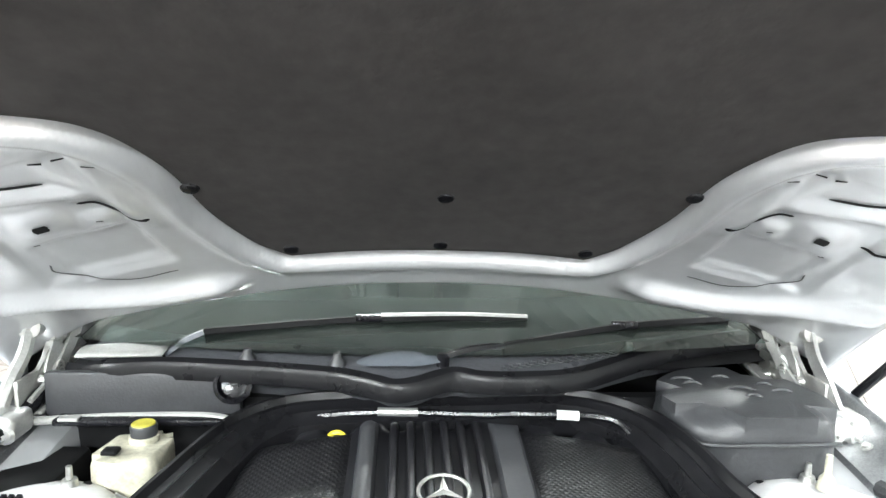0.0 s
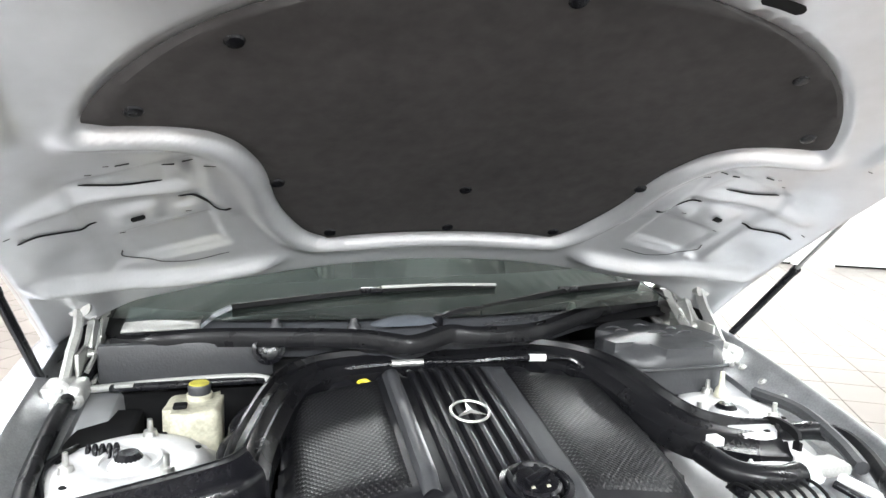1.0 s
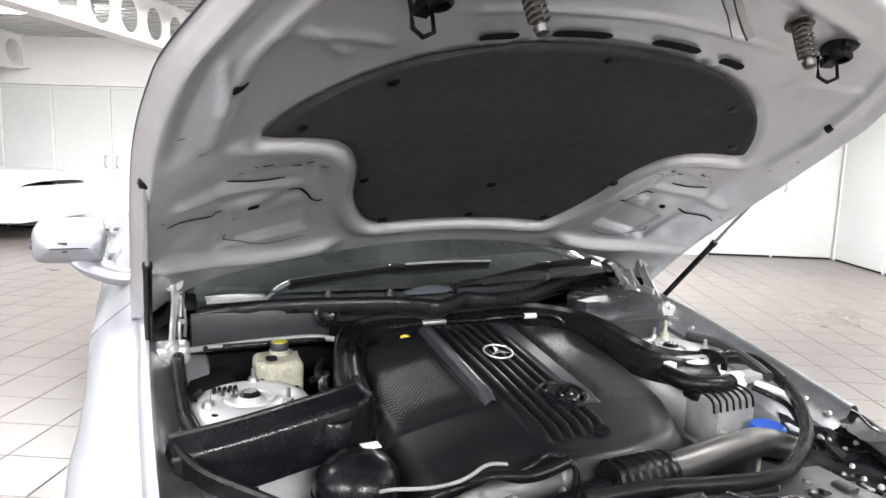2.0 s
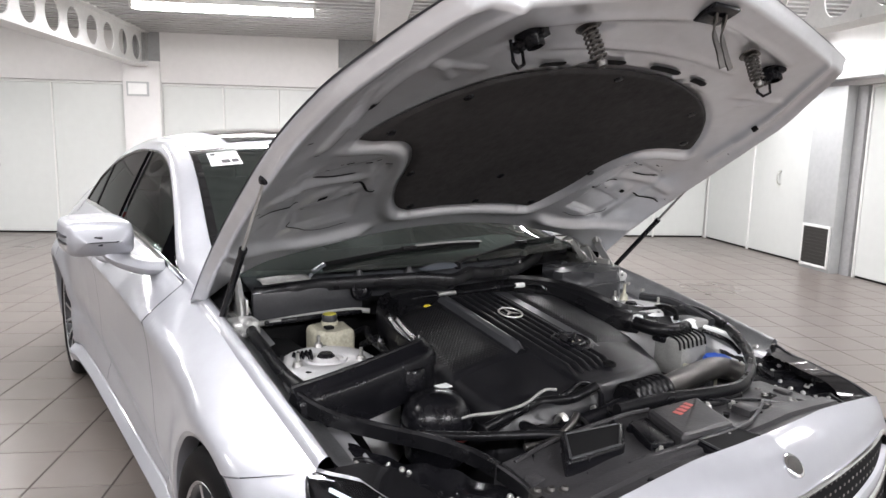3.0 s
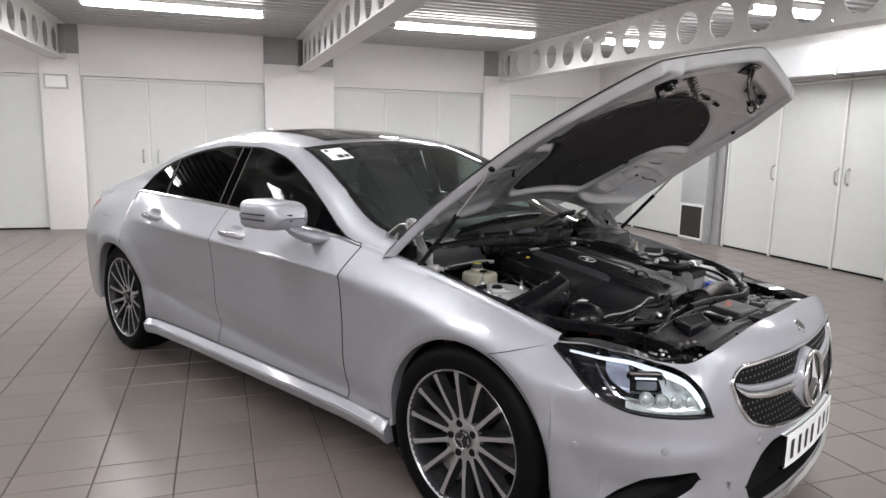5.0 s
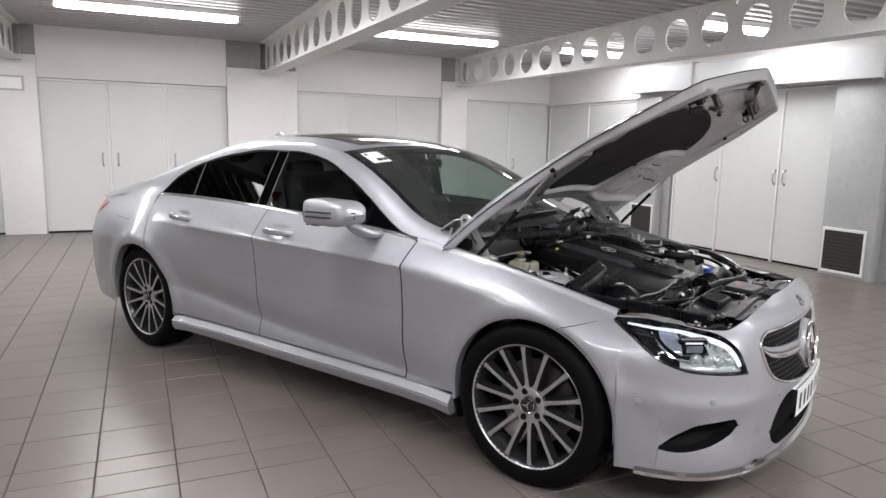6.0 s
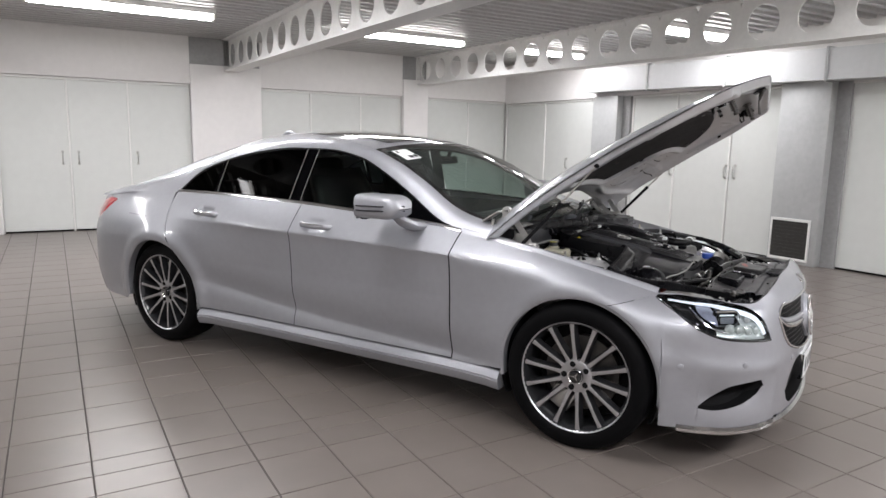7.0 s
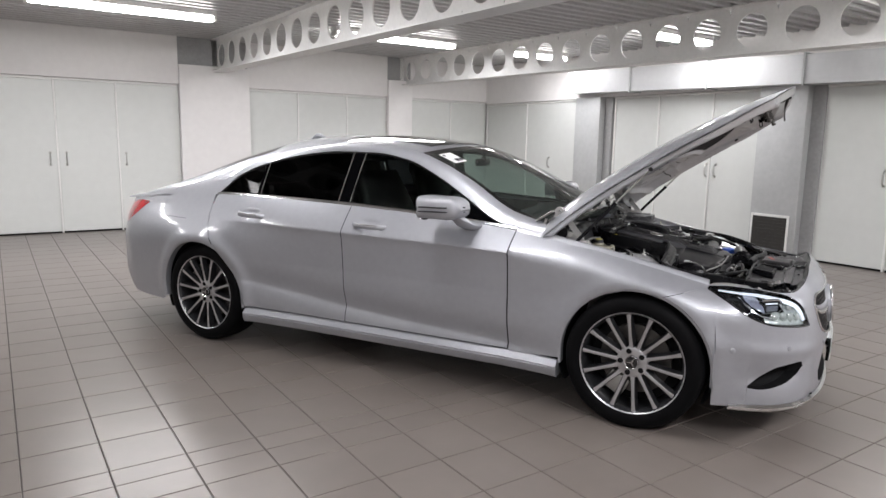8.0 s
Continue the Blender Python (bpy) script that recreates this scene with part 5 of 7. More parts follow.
# ---- engine bay ----
part("bay_floor", boxm(-0.62, 0.62, -0.60, 0.42, 0.40, 0.42), "matt", car, "dark bottom of the engine bay", smooth=False)
part("firewall", boxm(-0.70, 0.70, 0.395, 0.425, 0.40, 0.87), "matt", car, "black bulkhead behind the engine", smooth=False)
for s in (-1, 1):
    # apron between wing and bay: ledge, step and drop
    rows = []
    for i in range(33):
        y = -0.33 + 0.90 * i / 32
        x, z = side_x(y, ZB(y)) - 0.100, ZB(y) - 0.045
        rows.append([(s * x, y, z), (s * (x - 0.006), y, z - 0.006), (s * (x - 0.05), y, z - 0.012), (s * (x - 0.056), y, z - 0.02), (s * (x - 0.06), y, z - 0.07), (s * (x - 0.09), y, z - 0.10), (s * (x - 0.11), y, 0.42)])
    apron = part("inner_wing", sheetm(rows), "primer", car, "grey painted inner wing ledge")
    for i in range(12 if s > 0 else 0):
        y = -0.27 + i * 0.066
        x, z = side_x(y, ZB(y)) - 0.058, ZB(y) - 0.018
        part("wing_bolt", lathem([(0, 0.007), (0.006, 0.007), (0.0068, 0.003), (0.011, 0.001)], 10, pose(s * x, y, z, 0, -35 * s)), "steel", apron)
    # suspension tower: pressed dome with three studs
    cx, cy = s * 0.585, 0.11
    tw = part("strut_tower", lathem([(0.0, 0.804), (0.022, 0.805), (0.034, 0.792), (0.060, 0.797), (0.072, 0.803), (0.10, 0.801), (0.118, 0.795), (0.128, 0.782), (0.145, 0.766), (0.175, 0.752), (0.188, 0.72), (0.20, 0.55)], 40, pose(cx, cy, 0)), "towerpaint", car, "pale pressed suspension tower")
    part("tower_cap", lathem([(0, 0.813), (0.016, 0.813), (0.02, 0.808), (0.03, 0.795)], 20, pose(cx, cy, 0)), "plastic", tw, "black damper cap")
    for k in range(3):
        a = 2.1 * k - 0.75
        part("stud", lathem([(0, 0.834), (0.0045, 0.833), (0.0055, 0.813), (0.011, 0.812), (0.0125, 0.804), (0.015, 0.797)], 10, pose(cx + 0.092 * math.cos(a), cy + 0.092 * math.sin(a), 0)), "steel", tw)
for s in (-1, 1):
    tw = [o for o in car.children if o.name.startswith("strut_tower")][0 if s < 0 else 1]
    cx, cy = s * 0.585, 0.11
    part("tower_ring", lathem([(0.044, 0.790), (0.046, 0.800), (0.053, 0.802), (0.056, 0.794)], 36, pose(cx, cy, 0)), "towerpaint", tw, "pressed ring")
    for k in range(7):
        a = 0.9 * k + 0.3
        part("tower_hole", lathem([(0.0075, 0.0), (0.007, 0.0012), (0, 0.0012)], 10, pose(cx + 0.110 * math.cos(a), cy + 0.110 * math.sin(a), 0.7975)), "matt", tw)
        part("tower_rib", tube([(cx + r * math.cos(a + 0.45), cy + r * math.sin(a + 0.45), z) for r, z in ((0.122, 0.788), (0.145, 0.768), (0.172, 0.754))], 0.005, 6), "towerpaint", tw)
part("bleed_cap", lathem([(0, 0.862), (0.005, 0.861), (0.006, 0.83), (0.012, 0.822), (0.016, 0.804)], 14, pose(0.618, 0.17, 0)), "tank", car, "pale plastic peg on the tower")

# engine cover
COVER = rounded([(-0.315, 0.29), (0.36, 0.29), (0.395, 0.20), (0.375, -0.12), (0.26, -0.30), (0.09, -0.352), (-0.13, -0.352), (-0.335, -0.305), (-0.365, -0.12)], 0.06, 5)
CX = 0.015


def cover_z(x, y):
    return 0.842 + 0.17 * (y - 0.10) - 0.35 * (x - CX) ** 2


RIM = np.array([tuple(Vector(p).lerp(Vector(q), k / 6)) for p, q in zip(COVER, COVER[1:] + COVER[:1]) for k in range(6)])


def cover_span(y):
    """Left and right edge of the cover at y."""
    xs = []
    for p, q in zip(COVER, COVER[1:] + COVER[:1]):
        if (p[1] - y) * (q[1] - y) <= 0 and p[1] != q[1]:
            xs.append(p[0] + (q[0] - p[0]) * (y - p[1]) / (q[1] - p[1]))
    return min(xs), max(xs)


def cover_form(x, y):
    """Height of the cover: rolled rim, fine groove, and a lower deck ahead of the mesh block."""
    inset = float(np.min(np.hypot(RIM[:, 0] - x, RIM[:, 1] - y)))
    z = cover_z(x, y) - 0.006 - 0.05 * max(0.0, 1 - inset / 0.036) ** 2.2
    z -= 0.003 * math.exp(-((inset - 0.055) / 0.005) ** 2) * (1 if y < 0.05 else 0)
    front = min(1, max(0, (-0.088 - y) / 0.012))
    left = min(1, max(0, (-0.079 - x) / 0.012))
    return z - 0.005 * front * left


top_y, low_y = max(p[1] for p in COVER) - 1e-4, min(p[1] for p in COVER) + 1e-4
cover_rows = sorted([low_y + (top_y - low_y) * (0.5 - 0.5 * math.cos(math.pi * k / 70)) for k in range(71)] + [-0.088, -0.092, -0.096, -0.10])
rows = []
for y in cover_rows:
    a, b = cover_span(y)
    m0, m1 = max(a, -0.091), max(a, -0.079)
    xs = [a + (m0 - a) * (0.5 - 0.5 * math.cos(math.pi * k / 22)) for k in range(22)] + [m0 + (m1 - m0) * k / 3 for k in range(3)]
    xs += [m1 + (b - m1) * math.sin(math.pi / 2 * k / 34) for k in range(35)]
    row = [(x, y, cover_form(x, y)) for x in xs]
    rows.append([(a, y, row[0][2] - 0.08)] + row + [(b, y, row[-1][2] - 0.08)])
for k in (0, -1):
    rows.insert(0 if k == 0 else len(rows), [(x, y, z - 0.08) for x, y, z in rows[k]])
bm = sheetm(rows)
cover = part("engine_cover", bm, "cover", car, "black plastic engine cover with ribs and mesh panels")


def on_cover(x0, x1, y0, y1, h, name, mat, label="", nx=6, ny=16, bow=0.0, trim=None):
    """A slightly raised panel that follows the cover."""
    rows = []
    for i in range(ny + 1):
        y = y0 + (y1 - y0) * i / ny
        a, b = x0, x1
        if trim:
            a, b = trim(y, a, b)
        r = []
        for j in range(nx + 1):
            x = a + (b - a) * j / nx
            e = min(j, nx - j, 1) * 1.0 if nx > 2 else 1.0
            if i in (0, ny):
                e = 0.0
            r.append((x, y, cover_z(x, y) - 0.006 + h * e + bow * math.sin(math.pi * j / nx)))
        rows.append(r)
    return part(name, sheetm(rows), mat, cover, label)


def dotted(name, color, pitch):
    """Black plastic with a fine grid of punched dimples."""
    m = material(name, color, 0.38, 0, 0.12, 14, rough_vary=0.04, spec=0.6)
    nt = m.node_tree
    tc = nt.nodes.new("ShaderNodeTexCoord")
    mp = nt.nodes.new("ShaderNodeMapping")
    mp.inputs["Scale"].default_value = (1 / pitch, 1 / pitch, 0.0)
    mp.inputs["Rotation"].default_value = (0, 0, radians(45))
    vo = nt.nodes.new("ShaderNodeTexVoronoi")
    vo.inputs["Scale"].default_value, vo.inputs["Randomness"].default_value = 1.0, 0.0
    nt.links.new(tc.outputs["Object"], mp.inputs[0])
    nt.links.new(mp.outputs[0], vo.inputs["Vector"])
    rg = nt.nodes.new("ShaderNodeMapRange")
    nt.links.new(vo.outputs["Distance"], rg.inputs["Value"])
    rg.inputs["From Min"].default_value, rg.inputs["From Max"].default_value = 0.22, 0.42
    bp = nt.nodes.new("ShaderNodeBump")
    bp.inputs["Strength"].default_value, bp.inputs["Distance"].default_value = 0.4, 0.003
    nt.links.new(rg.outputs[0], bp.inputs["Height"])
    nt.links.new(bp.outputs[0], nt.nodes["Principled BSDF"].inputs["Normal"])
    return m


M["dotted"] = dotted("perforated_plastic", (0.006, 0.006, 0.007), 0.0078)
on_cover(-0.318, -0.140, -0.075, 0.265, 0.010, "mesh_panel", "dotted", "perforated black panel", 12, 16)
on_cover(0.145, 0.36, -0.13, 0.265, 0.010, "mesh_panel", "dotted", "perforated black panel", 12, 20, trim=lambda y, a, b: (a, b - 0.28 * max(0, 0.02 - y) ** 1.1))
on_cover(-0.128, -0.096, -0.10, 0.285, 0.014, "bar", "ridge", "dark grey bar beside the ribs", 8, bow=0.009)
on_cover(0.088, 0.140, -0.15, 0.285, 0.009, "bar", "ridge", "dark grey bar beside the ribs", 8)
for i in range(6):
    x = -0.070 + i * 0.0275
    on_cover(x - 0.0075, x + 0.0075, -0.265, 0.285, 0.013, "rib", "cover", "", 6, bow=0.003)
bm = bmesh.new()
star_m = Matrix.Translation((0.003, 0.083, cover_z(0.003, 0.083) + 0.012)) @ pose(0, 0, 0, 10)
sweep(bm, [star_m @ Vector((0.036 * math.cos(i * math.pi / 20), 0.036 * math.sin(i * math.pi / 20), 0)) for i in range(40)], circle(0.0028, 8), closed=True)
for k in range(3):
    a = radians(90 + 120 * k)
    d, o = Vector((math.cos(a), math.sin(a), 0)), Vector((-math.sin(a), math.cos(a), 0))
    f = [bm.verts.new(star_m @ v) for v in (o * 0.007, d * 0.035, -o * 0.007, Vector((0, 0, 0.004)))]
    bm.faces.new((f[0], f[1], f[3])), bm.faces.new((f[1], f[2], f[3]))
part("ring_emblem", bm, "steel", cover, "bright round emblem")
cap_m = pose(0.05, -0.125, cover_z(0.05, -0.125) - 0.004, 9)
part("cap_ring", lathem([(0.062, 0.0), (0.060, 0.012), (0.052, 0.016), (0.046, 0.010), (0.044, 0.0)], 36, cap_m), "plastic", cover, "raised ring round the oil cap")
oc = part("oil_cap", lathem([(0.040, 0.0), (0.039, 0.014), (0.034, 0.018), (0, 0.018)], 28, cap_m), "plastic", cover, "black oil filler cap with a pale symbol")
bm = bmesh.new()
box(bm, -0.026, 0.026, -0.007, 0.007, 0.018, 0.030, 0.003)
bmesh.ops.transform(bm, matrix=cap_m @ pose(0, 0, 0, 0, 0, 30), verts=bm.verts)
part("cap_grip", bm, "plastic", oc)
for dx in (-0.014, 0.012):
    part("cap_mark", boxm(dx - 0.003, dx + 0.003, -0.020, -0.015, 0.018, 0.0192), "tank", oc, "small pale marking", smooth=False, m=cap_m)
part("cover_plug", lathem([(0.018, 0.0), (0.017, 0.005), (0.012, 0.006), (0.010, 0.0), (0, 0)], 20, pose(0.055, -0.262, cover_z(0.055, -0.262) + 0.0, 9)), "matt", cover, "round rubber plug")
part("dipstick", tube([(-0.181, 0.275, 0.843), (-0.173, 0.281, 0.850), (-0.160, 0.281, 0.850), (-0.152, 0.275, 0.843), (-0.164, 0.270, 0.838), (-0.179, 0.274, 0.841)], 0.0042, 8), "yellow", car, "yellow dipstick loop")
part("fuel_line", tube([(-0.27, 0.285, 0.83), (-0.22, 0.315, 0.862), (-0.08, 0.322, 0.870), (0.08, 0.322, 0.866), (0.16, 0.31, 0.872), (0.30, 0.30, 0.868), (0.345, 0.27, 0.84)], 0.007, 8), "plastic", car, "thin black line behind the cover")
part("line_sleeve", tube([(0.212, 0.307, 0.872), (0.25, 0.304, 0.871)], 0.0085, 10, smooth=False), "label", car, "white sleeve on the line")
part("line_sleeve", tube([(-0.10, 0.322, 0.871), (-0.03, 0.323, 0.870)], 0.0078, 10, smooth=False), "alu", car, "metal sleeve on the line")

# rubber seals
lip = [(-0.026, -0.055), (-0.026, 0.004), (-0.023, 0.011), (-0.018, 0.010), (-0.014, -0.002), (-0.004, -0.005), (0.003, 0.0), (0.011, -0.008), (0.019, -0.011), (0.026, -0.006), (0.034, -0.017), (0.044, -0.024), (0.046, -0.055)]
path = [(-0.404, -0.052, 0.856), (-0.394, 0.03, 0.860), (-0.374, 0.12, 0.865), (-0.345, 0.215, 0.875), (-0.31, 0.285, 0.884), (-0.24, 0.335, 0.890), (-0.10, 0.352, 0.893), (0.10, 0.362, 0.894), (0.205, 0.372, 0.893), (0.30, 0.352, 0.888), (0.365, 0.29, 0.880), (0.395, 0.19, 0.868), (0.415, 0.105, 0.850), (0.46, 0.045, 0.828), (0.54, 0.012, 0.812), (0.622, 0.0, 0.805)]
bm = bmesh.new()
sweep(bm, [p + Vector((0, 0, -0.010)) for p in smooth_path(path, 6)], lip, scale=lambda t: 1 + 0.25 * max(0, (t - 0.6) / 0.4))
part("bay_seal", bm, "rubber", car, "thick black rubber seal round the engine")
part("seal_clamp", tube([(0.622, -0.052, 0.778), (0.624, -0.045, 0.806), (0.624, 0.0, 0.812), (0.624, 0.036, 0.800), (0.622, 0.048, 0.770)], 0.006, 8, shape=[(-0.004, -0.008), (0.004, -0.008), (0.004, 0.008), (-0.004, 0.008)]), "matt", car, "black clamp round the seal")
part("seal_clip", boxm(-0.012, 0.012, -0.012, 0.012, -0.004, 0.012, 0.002), "label", car, "white clip on the seal", m=pose(0.452, -0.03, 0.80))
# partition from the seal's corner out to the wing, with a thin rubber edge
wall_top = smooth_path([(-0.395, -0.03, 0.864), (-0.43, -0.06, 0.860), (-0.55, -0.075, 0.842), (-0.66, -0.082, 0.826), (-0.755, -0.083, 0.814)], 6)
bm = bmesh.new()
sweep(bm, wall_top, [(-0.040, -0.12), (-0.040, -0.034), (-0.036, -0.024), (-0.028, -0.017), (-0.018, -0.012), (-0.010, -0.002), (0.0, 0.002), (0.010, -0.003), (0.014, -0.014), (0.014, -0.12)])
pw = part("partition", bm, "plastic", car, "black plastic partition beside the coolant tank")
part("edge_rubber", tube(wall_top, 0.006, 8), "rubber", pw)
side_lip = [(-0.006, -0.03), (-0.0075, 0.0), (-0.003, 0.006), (0.003, 0.006), (0.0075, 0.0), (0.006, -0.03)]
for s in (-1, 1):
    bm = bmesh.new()
    if s > 0:
        sweep(bm, smooth_path([(0.62, 0.0, 0.792), (0.69, -0.025, 0.80), (0.722, -0.065, 0.797), (0.705, -0.135, 0.79), (0.66, -0.21, 0.787), (0.605, -0.285, 0.78), (0.53, -0.365, 0.768), (0.45, -0.425, 0.758), (0.35, -0.475, 0.75), (0.26, -0.495, 0.746), (0.14, -0.478, 0.748), (0.02, -0.455, 0.752), (-0.12, -0.442, 0.75)], 6), circle(0.014, 10, 1.0, 1.3))
        part("side_seal", bm, "rubber", car, "black rubber hose seal")
        continue
    sweep(bm, smooth_path([(s * 0.752, -0.085, 0.806), (s * 0.70, -0.16, 0.775), (s * 0.615, -0.225, 0.748), (s * 0.535, -0.31, 0.735), (s * 0.478, -0.375, 0.716), (s * 0.462, -0.47, 0.708), (s * 0.475, -0.575, 0.703)], 6), side_lip)
    part("side_seal", bm, "rubber", car, "black rubber lip seal")
# wavy seal on the cowl's front edge
cowl_line = [(-0.66, 0.43, 0.915), (-0.62, 0.405, 0.918), (-0.57, 0.385, 0.928), (-0.475, 0.385, 0.932), (-0.30, 0.36, 0.932), (-0.17, 0.33, 0.932), (-0.105, 0.305, 0.928), (-0.07, 0.292, 0.925), (-0.03, 0.30, 0.928), (0.03, 0.328, 0.935), (0.08, 0.322, 0.930), (0.15, 0.325, 0.928), (0.25, 0.345, 0.928), (0.36, 0.415, 0.932), (0.46, 0.475, 0.938), (0.58, 0.525, 0.942), (0.68, 0.555, 0.945)]
bm = bmesh.new()
sweep(bm, smooth_path(cowl_line, 5), [(-0.018, -0.02), (-0.019, 0.004), (-0.008, 0.014), (0.004, 0.006), (0.014, 0.012), (0.02, 0.002), (0.018, -0.02)])
part("cowl_seal", bm, "rubber", car, "wavy black rubber seal on the scuttle edge")
# cowl tray up to the glass
front = smooth_path(cowl_line, 5)
rows = []
for p in front:
    yg = 0.378 + 0.18 * p.x * p.x / 0.49 + 0.05
    back = Vector((p.x, max(yg, p.y + 0.012), 0.952))
    rows.append([Vector((p.x, p.y + 0.05, 0.87)), Vector((p.x, p.y + 0.02, p.z - 0.02)), Vector((p.x, p.y - 0.004, p.z - 0.006)), p.lerp(back, 0.3) + Vector((0, 0, -0.006)), p.lerp(back, 0.65) + Vector((0, 0, -0.002)), back, back + Vector((0, 0.05, -0.02))])
cowl = part("cowl", sheetm(rows), "scuttle", car, "black plastic scuttle panel below the windscreen")
part("cowl_wall", boxm(-0.685, -0.345, 0.365, 0.385, 0.845, 0.925, 0.006), "greyplastic", cowl, "grey plastic wall under the scuttle")
part("cowl_ledge", boxm(-0.66, -0.36, 0.335, 0.372, 0.838, 0.85, 0.004), "plastic", cowl)
rows = [[(x, 0.395 + 0.012 * t + (0.052 + 0.030 * t) * v, 0.945 + 0.006 * v + 0.004 * math.sin(math.pi * v)) for v in (0, 0.25, 0.5, 0.75, 1)] for t, x in [(k / 8, -0.645 + 0.15 * k / 8) for k in range(9)]]
part("scuttle_corner", sheetm(rows), "palepart", cowl, "silver painted corner beside the scuttle", solid=0.004)
part("cowl_socket", lathem([(0.018, -0.012), (0.032, -0.01), (0.034, 0.012), (0.026, 0.016), (0.022, 0.0), (0, -0.004)], 20, pose(-0.355, 0.362, 0.905, 70)), "plastic", cowl, "black round socket")
# lid, perforated patch and screws on the cowl
rows = []
for i in range(13):
    t = i / 12
    y = 0.345 + 0.085 * t
    w = 0.082 * (1 - 0.45 * abs(2 * t - 1) ** 3)
    rows.append([(-0.045 + 0.07 * (t - 0.5) + w * (j / 5 - 1), y, 0.946 + 0.006 * t + 0.014 * (1 - (abs(j / 5 - 1)) ** 2.5) * (1 - abs(2 * t - 1) ** 3)) for j in range(11)])
part("washer_lid", sheetm(rows), "lid", cowl, "raised dark lid on the scuttle")
bm = bmesh.new()
for i in range(15):
    for j in range(4):
        x, y = 0.125 + i * 0.0155 + (j % 2) * 0.0077, 0.362 + j * 0.011 + i * 0.0035
        lathe(bm, [(0.0042, 0.0), (0.0062, 0.0014), (0.0066, 0.0)], 6, pose(x, y, 0.936 + 0.0008 * i))
part("cowl_mesh", bm, "greyplastic", cowl, "honeycomb air inlet patch")
for x, y in ((-0.175, 0.375), (-0.34, 0.40), (0.385, 0.455)):
    part("cowl_screw", lathem([(0.016, 0.0), (0.015, 0.006), (0.009, 0.012), (0.007, 0.022), (0, 0.024)], 12, pose(x, y, 0.938)), "greyplastic" if x < 0 else "steel", cowl, "domed cowl nut")


def wiper(name, pivot, elbow, tip, arm_mat):
    """Arm from a pivot, and a blade that lies along the glass."""
    w = part(name, tube([pivot, Vector(pivot).lerp(Vector(elbow), 0.5) + Vector((0, 0, 0.006)), elbow], 0.008, 8, shape=[(-0.009, -0.003), (0.009, -0.003), (0.006, 0.005), (-0.006, 0.005)]), arm_mat, car, "black wiper arm")
    a, b = Vector(elbow), Vector(tip)
    mid = a.lerp(b, 0.5) + Vector((0, -0.006, 0.012))
    part("wiper_spine", tube([a, mid, b], 0.006, 8, shape=[(-0.007, -0.003), (0.007, -0.003), (0.004, 0.007), (-0.004, 0.007)]), "matt", w, "slim wiper spine")
    part("wiper_rubber", tube([a + Vector((0, 0.008, -0.010)), mid + Vector((0, 0.006, -0.016)), b + Vector((0, 0.004, -0.006))], 0.004, 6, shape=[(-0.004, -0.014), (0.004, -0.014), (0.006, 0.008), (-0.006, 0.008)]), "matt", w)
    part("wiper_joint", boxm(-0.026, 0.026, -0.008, 0.008, -0.004, 0.010, 0.003), "plastic", w, m=Matrix.Translation(mid))
    part("pivot_cap", lathem([(0.012, -0.02), (0.012, 0.002), (0.008, 0.006), (0, 0.007)], 16, Matrix.Translation(Vector(pivot))), "plastic", w)


wiper("wiper", (-0.505, 0.440, 0.930), (-0.432, 0.452, 0.976), (0.185, 0.480, 1.002), "lid")
wiper("wiper", (0.015, 0.375, 0.955), (0.13, 0.405, 0.966), (0.63, 0.555, 0.985), "rubber")
part("blade_sheen", tube([(-0.10, 0.452, 1.012), (0.05, 0.460, 1.013), (0.183, 0.468, 1.008)], 0.004, 6, shape=[(-0.006, -0.002), (0.006, -0.002), (0.004, 0.003), (-0.004, 0.003)]), "palepart", car, "bare metal top of the wiper blade")

# brake fluid reservoir with its cap, and boxes by the right tower
res = part("brake_reservoir", prismm(rounded([(-0.550, 0.225), (-0.515, 0.21), (-0.443, 0.215), (-0.443, 0.315), (-0.46, 0.335), (-0.550, 0.33)], 0.02, 3), 0.73, 0.832, 0.016, 4), "tank", car, "milky brake fluid reservoir with a yellow cap")
part("reservoir_neck", lathem([(0.024, 0.826), (0.024, 0.842), (0.0, 0.842)], 20, pose(-0.488, 0.295, 0)), "tank", res)
part("reservoir_cap", lathem([(0.021, 0.838), (0.022, 0.857), (0.020, 0.861), (0, 0.861)], 24, pose(-0.488, 0.295, 0)), "greyplastic", res, "black ribbed cap")
part("cap_top", lathem([(0.0195, 0.8612), (0.018, 0.863), (0, 0.863)], 24, pose(-0.488, 0.295, 0)), "capyellow", res, "yellow cap face")
part("level_plug", boxm(-0.53, -0.505, 0.225, 0.248, 0.836, 0.844, 0.003), "matt", res)
part("fuse_box", prismm(rounded([(-0.735, 0.175), (-0.60, 0.175), (-0.595, 0.345), (-0.72, 0.355)], 0.015, 3), 0.70, 0.80, 0.008, 2), "matt", car, "black box beside the reservoir")
part("brace_rail", tube([(-0.70, 0.352, 0.842), (-0.55, 0.36, 0.846), (-0.40, 0.357, 0.848), (-0.34, 0.33, 0.845)], 0.008, 8), "palepart", car, "bare metal rail below the scuttle")
part("rail_tag", boxm(-0.65, -0.615, 0.335, 0.352, 0.846, 0.853, 0.002), "palepart", car, "small pale tag", smooth=False)
